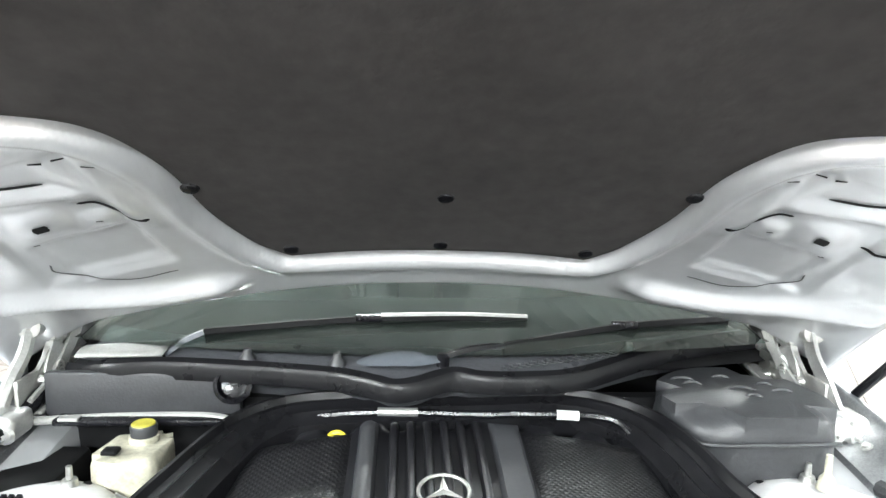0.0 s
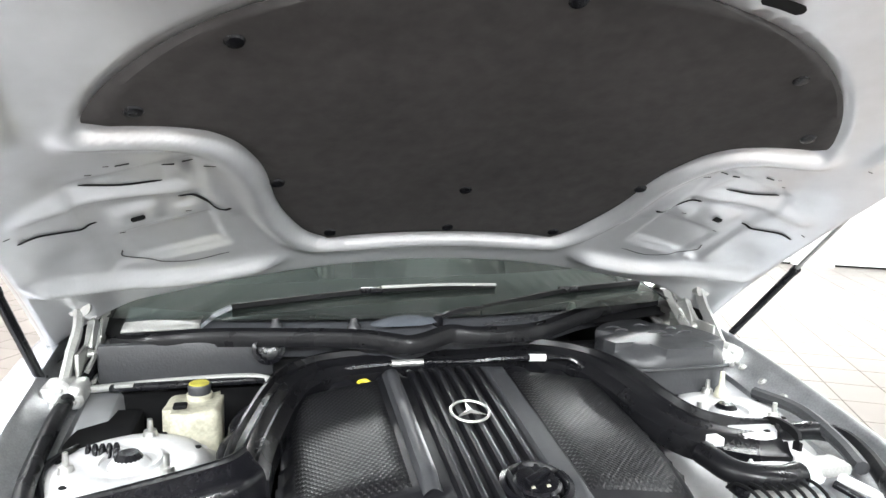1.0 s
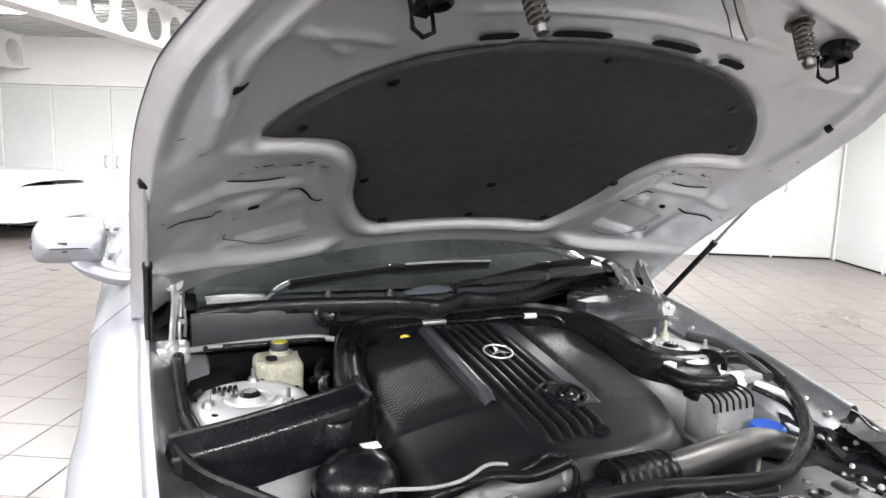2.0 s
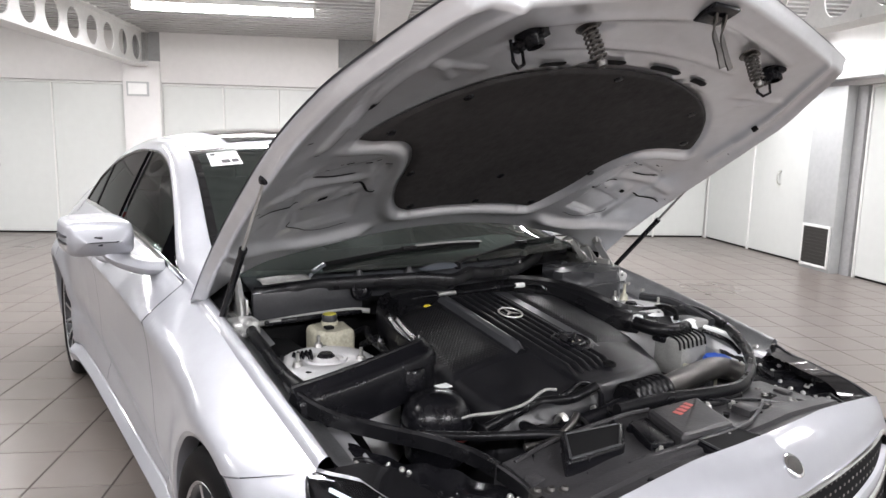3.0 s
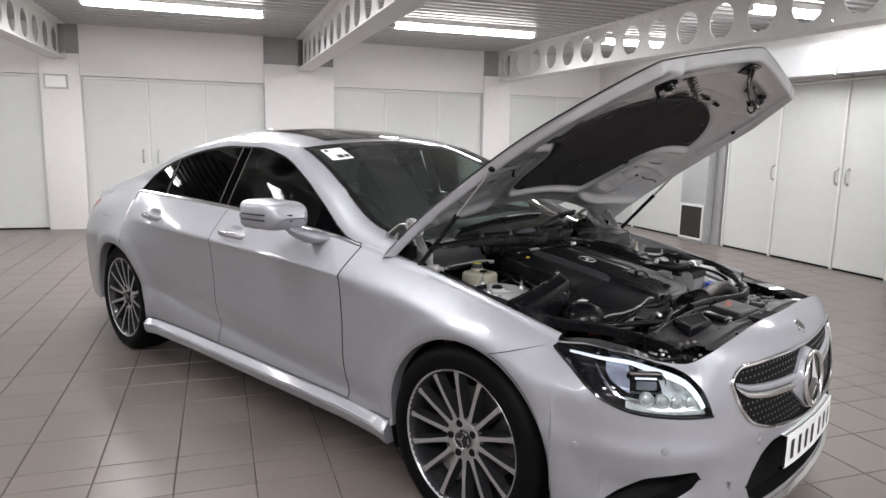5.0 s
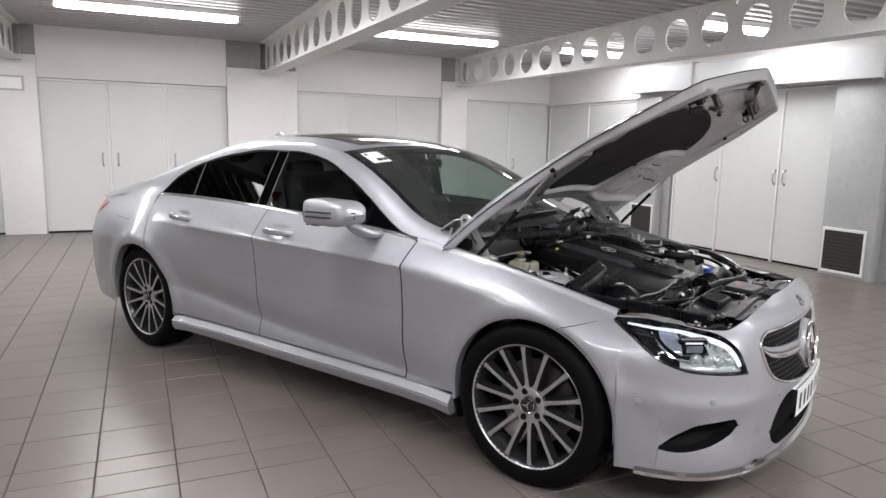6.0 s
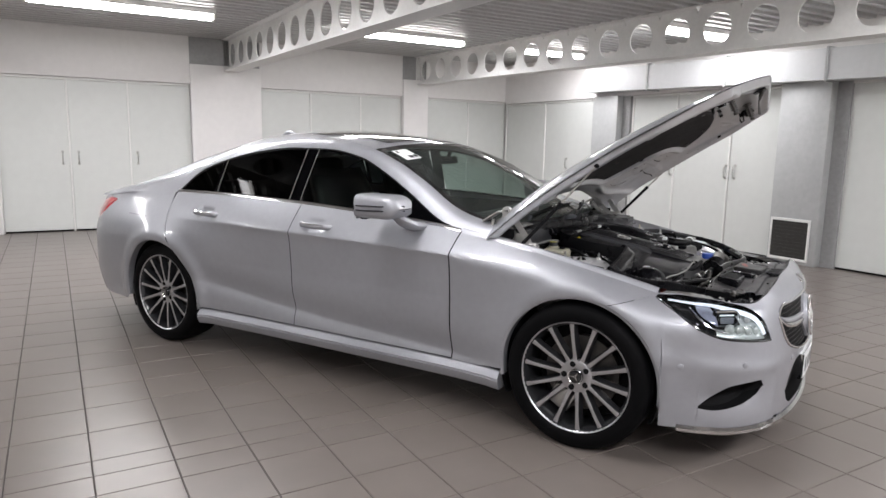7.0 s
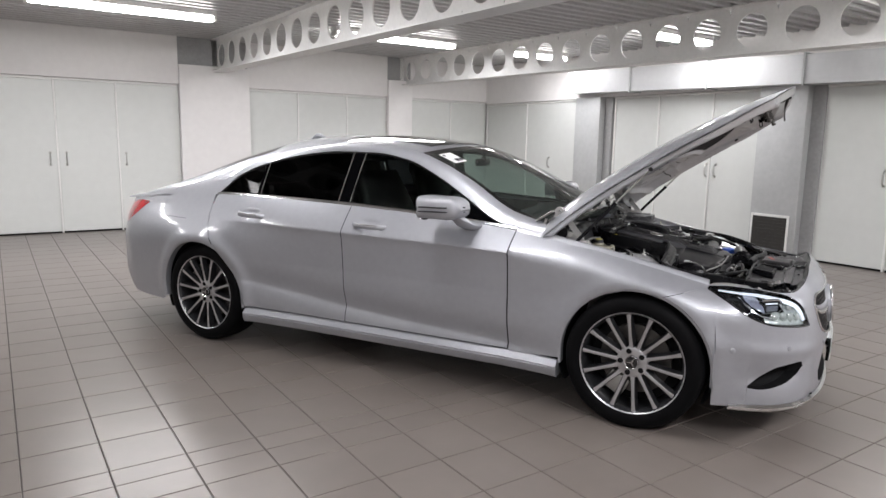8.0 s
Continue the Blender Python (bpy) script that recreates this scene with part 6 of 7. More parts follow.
for k, (x, y, z) in enumerate(((-0.41, 0.22, 0.80), (-0.425, 0.12, 0.80), (-0.70, 0.13, 0.79), (-0.72, 0.05, 0.77))):
    part("hose", tube([(x, y + 0.10, z - 0.02), (x + 0.02, y + 0.04, z + 0.012), (x - 0.01, y - 0.04, z + 0.01), (x + 0.015, y - 0.12, z - 0.03)], 0.010 if k < 2 else 0.006, 8), "rubber", car, "black hose")
for k in range(5):
    part("corrugated_hose", tube([(-0.655 + k * 0.011, 0.155, 0.79), (-0.655 + k * 0.011, 0.148, 0.812), (-0.655 + k * 0.011, 0.136, 0.79)], 0.0045, 6), "plastic", car)

# grey air box on the left side
airbox = part("air_box", prismm(rounded([(0.385, 0.36), (0.43, 0.21), (0.665, 0.215), (0.70, 0.30), (0.66, 0.47), (0.50, 0.475)], 0.07, 6), 0.66, 0.905, 0.05, 6), "greyplastic", car, "dark grey moulded box with raised marks")
for x, y, w in ((0.47, 0.40, 0.028), (0.48, 0.375, 0.022), (0.55, 0.41, 0.02), (0.56, 0.345, 0.03), (0.615, 0.37, 0.018), (0.63, 0.335, 0.022), (0.565, 0.31, 0.018)):
    part("moulded_mark", tube([(x - w, y, 0.900), (x - w * 0.3, y + 0.006, 0.906), (x + w * 0.5, y + 0.003, 0.906), (x + w, y - 0.005, 0.900)], 0.0035, 6), "greyplastic", airbox)
part("moulded_seam", tube([(0.40, 0.30, 0.862), (0.43, 0.215, 0.86), (0.55, 0.208, 0.86), (0.665, 0.212, 0.86)], 0.004, 6), "greyplastic", airbox)
part("tower_hose", tube([(0.70, 0.16, 0.81), (0.71, 0.04, 0.815), (0.69, -0.08, 0.80), (0.66, -0.16, 0.79)], 0.014, 8), "greyplastic", car, "grey hose along the wing")
part("wing_cable", tube([(-0.69, 0.43, 0.895), (-0.705, 0.36, 0.868), (-0.72, 0.27, 0.845), (-0.722, 0.16, 0.825), (-0.72, 0.05, 0.80), (-0.705, -0.04, 0.785)], 0.015, 10), "rubber", car, "thick black cable bundle along the wing")
part("cable_tie", tube([(-0.715, 0.30, 0.851), (-0.717, 0.285, 0.848)], 0.017, 10, smooth=False), "plastic", car)
part("hinge_cable", tube([(0.70, 0.46, 0.93), (0.72, 0.40, 0.90), (0.715, 0.34, 0.87), (0.745, 0.30, 0.855)], 0.008, 8), "label", car, "pale cable by the hinge")

# front of the bay: tanks, pipes and clutter
tank = part("expansion_tank", lathem([(0.0, 0.775), (0.03, 0.773), (0.06, 0.758), (0.078, 0.735), (0.083, 0.71), (0.082, 0.70), (0.086, 0.70), (0.086, 0.694), (0.08, 0.69), (0.074, 0.62), (0.06, 0.6)], 36, pose(-0.435, -0.175, 0)), "plastic", car, "round black coolant tank")
part("tank_label", sheetm([[(-0.435 + 0.0828 * math.cos(a), -0.175 + 0.0828 * math.sin(a), z) for z in (0.688, 0.672)] for a in [radians(225 + 8 * i) for i in range(11)]]), "fadedred", tank, "faded red label")
part("tank_cap", lathem([(0.036, 0.76), (0.037, 0.80), (0.032, 0.808), (0.012, 0.81), (0, 0.806)], 24, pose(-0.452, -0.085, 0)), "plastic", tank, "black screw cap")
part("tank_mark", boxm(-0.42, -0.385, -0.165, -0.14, 0.771, 0.7735), "label", tank, smooth=False)
for pts, r, mat, lab in (
    ([(-0.36, -0.27, 0.70), (-0.30, -0.30, 0.735), (-0.22, -0.29, 0.74), (-0.15, -0.33, 0.75), (-0.08, -0.34, 0.77)], 0.012, "rubber", "black hose"),
    ([(-0.30, -0.33, 0.67), (-0.2, -0.37, 0.70), (-0.10, -0.38, 0.715), (-0.02, -0.385, 0.73)], 0.020, "plastic", "black ribbed pipe"),
    ([(-0.02, -0.385, 0.73), (0.05, -0.385, 0.735), (0.12, -0.38, 0.735)], 0.042, "rubber", "wide black bellows"),
    ([(0.12, -0.38, 0.735), (0.22, -0.375, 0.742), (0.33, -0.36, 0.742), (0.43, -0.345, 0.73), (0.52, -0.36, 0.70)], 0.031, "disc", "bare metal intake pipe"),
    ([(-0.20, -0.26, 0.70), (-0.16, -0.32, 0.76), (-0.10, -0.31, 0.772), (-0.06, -0.335, 0.75), (-0.09, -0.37, 0.70)], 0.007, "plastic", "thin wire loom"),
    ([(-0.43, -0.235, 0.72), (-0.40, -0.265, 0.738), (-0.34, -0.29, 0.742), (-0.29, -0.32, 0.762), (-0.25, -0.335, 0.79), (-0.21, -0.335, 0.785)], 0.0036, "palepart", "pale wire"),
    ([(-0.36, -0.40, 0.705), (-0.30, -0.415, 0.71), (-0.24, -0.415, 0.735), (-0.21, -0.405, 0.75)], 0.008, "disc", "bare metal pipe"),
    ([(0.40, -0.06, 0.80), (0.42, -0.13, 0.792), (0.48, -0.16, 0.79), (0.53, -0.155, 0.79)], 0.022, "rubber", "black coolant hose"),
    ([(0.53, -0.155, 0.79), (0.565, -0.15, 0.79)], 0.024, "label", "white hose sleeve"),
    ([(0.60, -0.17, 0.785), (0.63, -0.24, 0.77), (0.60, -0.31, 0.745), (0.585, -0.34, 0.72)], 0.009, "label", "pale cable"),
    ([(0.58, -0.18, 0.78), (0.61, -0.25, 0.76), (0.585, -0.31, 0.74)], 0.007, "plastic", "black cable"),
    ([(-0.55, -0.27, 0.73), (-0.45, -0.33, 0.725), (-0.3, -0.40, 0.72), (-0.22, -0.46, 0.715), (-0.17, -0.55, 0.70)], 0.010, "rubber", "black release cable"),
    ([(-0.28, -0.28, 0.70), (-0.27, -0.36, 0.70), (-0.20, -0.42, 0.70)], 0.014, "rubber", "black hose"),
):
    part("pipe", tube(pts, r, 12), mat, car, lab)
for k in range(7):
    x = -0.015 + k * 0.02
    part("bellows_ring", lathem([(0.042, -0.004), (0.047, 0), (0.042, 0.004)], 24, pose(x, -0.385, 0.733, 0, 90, 0)), "rubber", car)
bm = boxm(0.42, 0.545, -0.225, -0.12, 0.66, 0.775, 0.012)
alt = part("bracket_block", bm, "palepart", car, "pale cast bracket under black wire loops")
for k in range(7):
    x = 0.40 + k * 0.021
    part("wire_loop", tube([(x, -0.232, 0.755), (x + 0.002, -0.222, 0.780), (x + 0.004, -0.19, 0.790), (x + 0.002, -0.155, 0.786), (x, -0.135, 0.77)], 0.0032, 6), "matt", alt)
part("loom_cover", boxm(0.41, 0.53, -0.165, -0.118, 0.755, 0.778, 0.008), "plastic", alt, "black loom cover")
part("white_fitting", boxm(0.555, 0.625, -0.175, -0.125, 0.785, 0.808, 0.008), "palepart", car, "pale moulded pipe fitting")
pst = part("fluid_tank", prismm(rounded([(0.40, -0.33), (0.56, -0.33), (0.56, -0.225), (0.40, -0.225)], 0.015, 3), 0.60, 0.70, 0.01), "greyplastic", car, "dark tank with a blue cap")
part("blue_cap", lathem([(0.040, 0.69), (0.042, 0.722), (0.037, 0.729), (0.02, 0.728), (0, 0.728)], 8, pose(0.525, -0.275, 0)), "blue", pst, "bright blue filler cap")
part("tank_rib", boxm(0.43, 0.442, -0.335, -0.22, 0.62, 0.708, 0.003), "tank", pst)

# slam panel across the radiator, following the nose edge
rows = []
for i in range(61):
    a = 0.50 * (i / 30 - 1)
    q = nose_point(1 if a > 0 else -1, abs(a), nose_top(abs(a)))
    x = q[0]
    yb = -0.455 + 0.02 * (abs(x) / 0.6) ** 2
    h = 0.004 * math.sin(x * 40)
    rows.append([(x, q[1] + 0.004, q[2] - 0.006), (x, q[1] + 0.010, q[2] - 0.014), (x, q[1] + 0.022, q[2] - 0.034), (x, q[1] + 0.06, q[2] - 0.038), (x, q[1] + 0.065, q[2] - 0.030), (x, q[1] + 0.10, q[2] - 0.030), (x, q[1] + 0.105, q[2] - 0.040), (x, (q[1] + 2 * yb) / 3, q[2] - 0.043 + h), (x, yb, q[2] - 0.040), (x, yb + 0.005, q[2] - 0.10)])
slam = part("slam_panel", sheetm(rows), "slam", car, "dark grey plastic panel across the radiator")
zs = 0.747


def frame_block(name, poly, z0, z1, rim, label):
    """A raised box with a rim and a sunken black inside."""
    ob = part(name, prismm(rounded(poly, 0.012, 3), z0, z1, 0.006), "plastic", slam, label)
    c = (sum(p[0] for p in poly) / len(poly), sum(p[1] for p in poly) / len(poly))
    inner = [(c[0] + (x - c[0]) * rim, c[1] + (y - c[1]) * rim) for x, y in poly]
    part("block_recess", prismm(rounded(inner, 0.008, 2), z1 - 0.002, z1 + 0.0008, 0.0), "matt", ob)
    part("block_rim", tube([(x, y, z1 + 0.001) for x, y in inner + inner[:1]], 0.003, 6, 1), "greyplastic", ob)
    return ob


frame_block("duct_scoop", [(-0.405, -0.565), (-0.25, -0.575), (-0.155, -0.49), (-0.32, -0.462)], zs - 0.045, zs + 0.004, 0.84, "black air scoop with a sunken mouth")
lb = part("label_block", prismm(rounded([(-0.14, -0.63), (-0.085, -0.495), (0.085, -0.505), (0.02, -0.645)], 0.014, 3), zs - 0.03, zs + 0.020, 0.01), "slam", slam, "raised grey block with a small red print", smooth=False)
for k in range(4):
    part("red_mark", boxm(-0.007, 0.007, -0.010, 0.010, 0, 0.0008), "fadedred", lb, "small red printed bar", smooth=False, m=pose(-0.045 + 0.021 * k, -0.548 + 0.006 * k, zs + 0.0202, 0, 0, 8))
part("block_step", prismm(rounded([(-0.20, -0.60), (-0.15, -0.50), (-0.09, -0.50), (-0.145, -0.62)], 0.01, 3), zs - 0.03, zs + 0.006, 0.006), "plastic", slam)
frame_block("latch_box", [(-0.125, -0.705), (0.03, -0.718), (0.02, -0.640), (-0.115, -0.640)], zs - 0.03, zs + 0.009, 0.88, "black latch box")
part("ridge", tube([(-0.30, -0.615, zs - 0.014), (-0.15, -0.64, zs + 0.004), (0.03, -0.652, zs + 0.008), (0.12, -0.63, zs + 0.004), (0.24, -0.58, zs - 0.008)], 0.0045, 8), "slam", slam, "moulded ridge")
part("ridge", tube([(-0.44, -0.46, zs - 0.03), (-0.33, -0.455, zs - 0.012), (-0.15, -0.47, zs + 0.006), (-0.06, -0.482, zs + 0.008)], 0.005, 8), "slam", slam, "moulded ridge")
for x0, x1, y0, y1 in ((0.13, 0.19, -0.66, -0.63), (0.215, 0.265, -0.60, -0.575), (-0.25, -0.20, -0.665, -0.64), (-0.365, -0.32, -0.595, -0.57), (0.31, 0.36, -0.56, -0.53), (-0.46, -0.43, -0.62, -0.60), (-0.42, -0.37, -0.645, -0.62), (0.36, 0.40, -0.61, -0.585), (-0.20, -0.15, -0.70, -0.685), (0.20, 0.27, -0.52, -0.49), (0.09, 0.11, -0.585, -0.565)):
    part("latch_opening", prismm(rounded([(x0, y0), (x1, y0 + 0.006), (x1 - 0.006, y1), (x0 + 0.004, y1 - 0.005)], 0.006, 2), zs - 0.05, zs - 0.0005 - 0.17 * x0 * x0, 0.0), "matt", slam, smooth=False)
for x, y in ((0.36, -0.50), (0.37, -0.585), (0.25, -0.585), (0.33, -0.535), (-0.45, -0.575), (-0.43, -0.59), (-0.47, -0.56)):
    part("striker_plate", lathem([(0, 0.010), (0.006, 0.010), (0.008, 0.005), (0.016, 0.003), (0.017, -0.01)], 12, pose(x, y, zs - 0.004 - 0.16 * x * x)), "disc", slam, "bright fixing plate")
for pts in ([(-0.42, -0.50), (-0.36, -0.44), (-0.20, -0.46)], [(0.10, -0.52), (0.26, -0.54), (0.34, -0.60)], [(-0.30, -0.68), (-0.10, -0.725), (0.10, -0.73), (0.30, -0.685)], [(0.14, -0.47), (0.20, -0.56), (0.18, -0.63)]):
    part("moulded_rib", tube([(x, y, zs - 0.003 - 0.16 * x * x) for x, y in pts], 0.004, 6), "plastic", slam)
for x, y, w, d, h in ((0.29, -0.63, 0.05, 0.03, 0.012), (-0.26, -0.62, 0.04, 0.025, 0.010), (0.16, -0.585, 0.04, 0.05, 0.014), (-0.45, -0.53, 0.03, 0.03, 0.012), (0.43, -0.53, 0.03, 0.04, 0.012)):
    part("moulded_pad", boxm(x - w / 2, x + w / 2, y - d / 2, y + d / 2, zs - 0.05, zs - 0.004 + h - 0.17 * x * x, 0.004), "slam", slam)
rng = random.Random(5)
for k in range(26):
    x = rng.uniform(-0.40, 0.40)
    y = rng.uniform(-0.70, -0.47) + 0.25 * x * x
    r = rng.uniform(0.003, 0.006)
    part("panel_bolt", lathem([(0, 0.012), (r * 0.8, 0.012), (r, 0.006), (r * 1.8, 0.004), (r * 1.9, -0.01)], 8, pose(x, y, zs - 0.002 - 0.17 * x * x)), rng.choice(("steel", "plastic", "plastic", "palepart")), slam)
for s in (-1, 1):
    # sunken back of the headlamp: folded black moulding with small fixings
    rows = []
    for i in range(31):
        a = 0.46 + 0.66 * i / 30
        q = Vector(nose_point(s, a, nose_top(a)))
        t = i / 30
        inner = Vector((s * (0.40 + 0.31 * t), -0.50 + 0.36 * t, 0.69 + 0.05 * t))
        row = []
        for j in range(11):
            v = j / 10
            p = q.lerp(inner, v)
            p.z -= 0.034 * min(1, v * 6) - 0.006 * math.sin(v * 14 + i * 0.5) - 0.004 * math.sin(i * 1.3)
            if j == 0:
                p.z = q.z - 0.006
            row.append(p)
        rows.append(row)
    hb = part("lamp_back", sheetm(rows), "plastic", car, "black moulding behind the headlamp")
    for k in range(30):
        i, j = rng.randrange(2, 27), rng.randrange(2, 9)
        p = rows[i][j]
        r = rng.uniform(0.0025, 0.0055)
        part("fixing", lathem([(0, 0.006), (r * 0.7, 0.006), (r, 0.004), (r * 1.3, 0.002), (r * 1.5, -0.01)], 7, Matrix.Translation(p) @ pose(0, 0, 0, rng.uniform(-30, 30), rng.uniform(-30, 30))), ("palepart", "steel", "plastic", "alu")[k % 4], hb)
    for k in range(6):
        i, j = rng.randrange(3, 24), rng.randrange(2, 7)
        part("loom", tube([rows[i][j] + Vector((0, 0, -0.004)), rows[i + 2][j + 1] + Vector((0, 0, 0.012)), rows[i + 4][j + 1] + Vector((0, 0, 0.01)), rows[i + 5][j + 2] + Vector((0, 0, -0.004))], 0.005, 6), "rubber", hb)
    for k, (i, j) in enumerate(((14, 4), (9, 6), (20, 3))):
        part("clip", boxm(-0.016, 0.016, -0.007, 0.007, 0, 0.006, 0.002), "palepart", hb, m=Matrix.Translation(rows[i][j] + Vector((0, 0, 0.006))) @ pose(0, 0, 0, 8, 5, 20 + 40 * k))
        part("clip_slot", boxm(-0.010, 0.010, -0.003, 0.003, 0.006, 0.0068), "matt", hb, smooth=False, m=Matrix.Translation(rows[i][j] + Vector((0, 0, 0.006))) @ pose(0, 0, 0, 8, 5, 20 + 40 * k))
# engine block clutter under and around the cover
part("engine_block", boxm(-0.33, 0.36, -0.30, 0.27, 0.42, 0.70, 0.03), "matt", car, "dark engine under its cover")
for k in range(14):
    x, y = rng.uniform(-0.30, 0.34), rng.uniform(-0.42, -0.33)
    part("loom", tube([(x, y + 0.05, 0.66), (x + rng.uniform(-0.04, 0.04), y + 0.01, rng.uniform(0.69, 0.73)), (x + rng.uniform(-0.08, 0.08), y - 0.03, 0.66)], rng.uniform(0.004, 0.010), 6), rng.choice(("plastic", "rubber", "steel", "matt")), car)

# ---- lamps, grille, mirrors, handles and trim of the car ----
M["greylens"] = material("grey_lens", (0.28, 0.30, 0.33), 0.1, 0.3, 0.2, 40, coat=1.0)
def lamp_patch(s, a0, a1, lo, hi, inward, n=30, k=8, bulge=0.0):
    rows = []
    for i in range(n + 1):
        a = a0 + (a1 - a0) * i / n
        z1, z2 = lo(a), hi(a)
        rows.append([nose_point(s, a, z1 + (z2 - z1) * j / k, inward - bulge * math.sin(math.pi * j / k)) for j in range(k + 1)])
    return sheetm(rows)


def lamp_spot(s, a, z, inward):
    """A frame on the lamp, z outwards."""
    p = Vector(nose_point(s, a, z, inward))
    q = Vector(nose_point(s, a, z, inward - 0.01))
    return Matrix.Translation(p) @ (q - p).to_track_quat("Z", "Y").to_matrix().to_4x4()


for s in (-1, 1):
    hl = part("headlamp", nose_pan(LAMP0, LAMP1, lamp_lo, lamp_hi, 0.075, s=s), "gloss", car, "headlamp with dark housing and bright daylight strip")
    part("lens", lamp_patch(s, LAMP0 + 0.002, LAMP1 - 0.002, lambda a: lamp_lo(a) + 0.001, lambda a: lamp_hi(a) - 0.001, -0.002, 60, 10, 0.004), "lens", hl, "clear outer lens")
    # daylight strip along the upper edge, turning down at the nose side
    strip = smooth_path([Vector(nose_point(s, a, z, 0.014)) for a, z in ((1.12, 0.712), (1.01, 0.700), (0.90, 0.690), (0.82, 0.684), (0.745, 0.671), (0.70, 0.652), (0.672, 0.62), (0.648, 0.582))], 6)
    bm = bmesh.new()
    sweep(bm, strip, [(-0.009, -0.008), (0.004, -0.010), (0.004, 0.010), (-0.009, 0.008)], scale=lambda t: (0.35 + 0.65 * min(1, t * 1.7)) * (1 - 0.35 * max(0, (t - 0.55) / 0.45)))
    part("daylight_strip", bm, "drl", hl, "glowing white light strip")
    # white light band along the lower edge with shell-shaped cells above it
    rows = []
    for i in range(25):
        a = 0.636 + 0.275 * i / 24
        z1, z2 = lamp_lo(a) + 0.004, lamp_lo(a) + 0.046 - 0.018 * (i / 24)
        rows.append([nose_point(s, a, z1 + (z2 - z1) * j / 6, 0.020 + 0.022 * (j / 6) ** 1.5) for j in range(7)])
    part("light_band", sheetm(rows), "led", hl, "white lower light band")
    for k in range(4):
        a = 0.682 + 0.054 * k
        m = lamp_spot(s, a, lamp_lo(a) + 0.038, 0.026)
        part("light_shell", lathem([(0.021, -0.012), (0.0215, 0.002), (0.019, 0.0045), (0.016, 0.0), (0.010, 0.003), (0, 0.008)], 20, m), "led", hl, "small shell-shaped reflector")
    rows = []
    for i in range(13):
        a = 0.662 + 0.125 * i / 12
        z1, z2 = 0.608, max(0.612, min(lamp_hi(a) - 0.030, 0.674))
        rows.append([nose_point(s, a, z1 + (z2 - z1) * j / 8, 0.024 + 0.03 * math.sin(math.pi * i / 12) * math.sin(math.pi * j / 8)) for j in range(9)])
    part("reflector_cell", sheetm(rows), "reflector", hl, "white dished reflector")
    m = lamp_spot(s, 0.715, 0.643, 0.040)
    part("reflector_bulb", lathem([(0.016, 0.0), (0.013, 0.008), (0, 0.011)], 14, m), "alu", hl)
    # dark projector in a rounded chrome frame, and the pale bluish outer module
    m = lamp_spot(s, 0.835, 0.648, 0.050)
    pr = part("projector_frame", boxm(-0.056, 0.056, -0.034, 0.034, -0.01, 0.008, 0.014, 3), "gloss", hl, "dark projector", m=m)
    hoop = [(0.034 + 0.022 * math.cos(t), 0.030 * math.sin(t)) for t in [math.pi * (i / 12 - 0.5) for i in range(13)]]
    hoop = [(-0.05, -0.030)] + hoop + [(-0.05, 0.030)]
    part("projector_hoop", tube([(-s * x, y, 0.010) for x, y in hoop], 0.004, 6, 1), "chrome", pr, "chrome hoop round the projector")
    part("projector_lens", boxm(-0.030, 0.032, -0.022, 0.006, 0.006, 0.016, 0.005, 2), "greylens", pr, "grey projector lens")
    part("light_bar", boxm(-0.034, 0.030, 0.012, 0.018, 0.011, 0.014, 0.001, 1), "drl", pr, "thin lit bar")
    rows = []
    for i in range(15):
        t = i / 14
        a = 0.898 + 0.10 * t
        mid = 0.655 + 0.034 * t
        h = 0.030 * (1 - t ** 2.2) ** 0.6 + 0.001
        rows.append([nose_point(s, a, mid + h * (j / 5 - 1), 0.038 - 0.012 * math.sin(math.pi * j / 10) * (1 - t * t)) for j in range(11)])
    part("outer_module", sheetm(rows), "bluelens", hl, "pale bluish tapered light module")
    part("module_frame", boxm(-0.006, 0.006, -0.036, 0.036, -0.01, 0.012, 0.003), "gloss", hl, m=lamp_spot(s, 0.893, 0.652, 0.045))
    part("chrome_fin", tube([Vector(nose_point(s, a, z, 0.03)) for a, z in ((1.03, 0.685), (0.99, 0.655), (0.94, 0.622), (0.89, 0.606), (0.86, 0.60))], 0.005, 6), "chrome", hl)
    part("lamp_edge", tube([Vector(nose_point(s, a, lamp_lo(a) + 0.002, 0.001)) for a in [LAMP0 + (LAMP1 - LAMP0) * i / 20 for i in range(21)]], 0.0045, 6, 2), "gloss", hl, "black lamp border")
    # parking sensors and intake bars
    for a, z in ((0.79, 0.475), (0.40, 0.44), (1.05, 0.46)):
        part("parking_sensor", lathem([(0.0125, 0.0), (0.0125, 0.003), (0.010, 0.004), (0, 0.004)], 20, lamp_spot(s, a, z, 0.0)), "silver", bumper, "round parking sensor")

# grille: frame, studs, double bar and star
GR = [0.535 * i / 46 for i in range(47)]
bm = bmesh.new()
edge = [Vector(nose_point(1, a, grille_hi(a), -0.002)) for a in GR] + [Vector(nose_point(1, a, grille_lo(a), -0.002)) for a in reversed(GR)]
edge += [Vector((-p.x, p.y, p.z)) for p in reversed(edge)]
edge = [p for i, p in enumerate(edge) if (p - edge[i - 1]).length > 1e-4]
sweep(bm, edge, circle(0.006, 8), closed=True, up=(0, -1, 0))
grille = part("grille", bm, "chrome", car, "wide grille with studded mesh and a large star")
def bar_z(a):
    return grille_lo(a) + 0.545 * (grille_hi(a) - grille_lo(a))


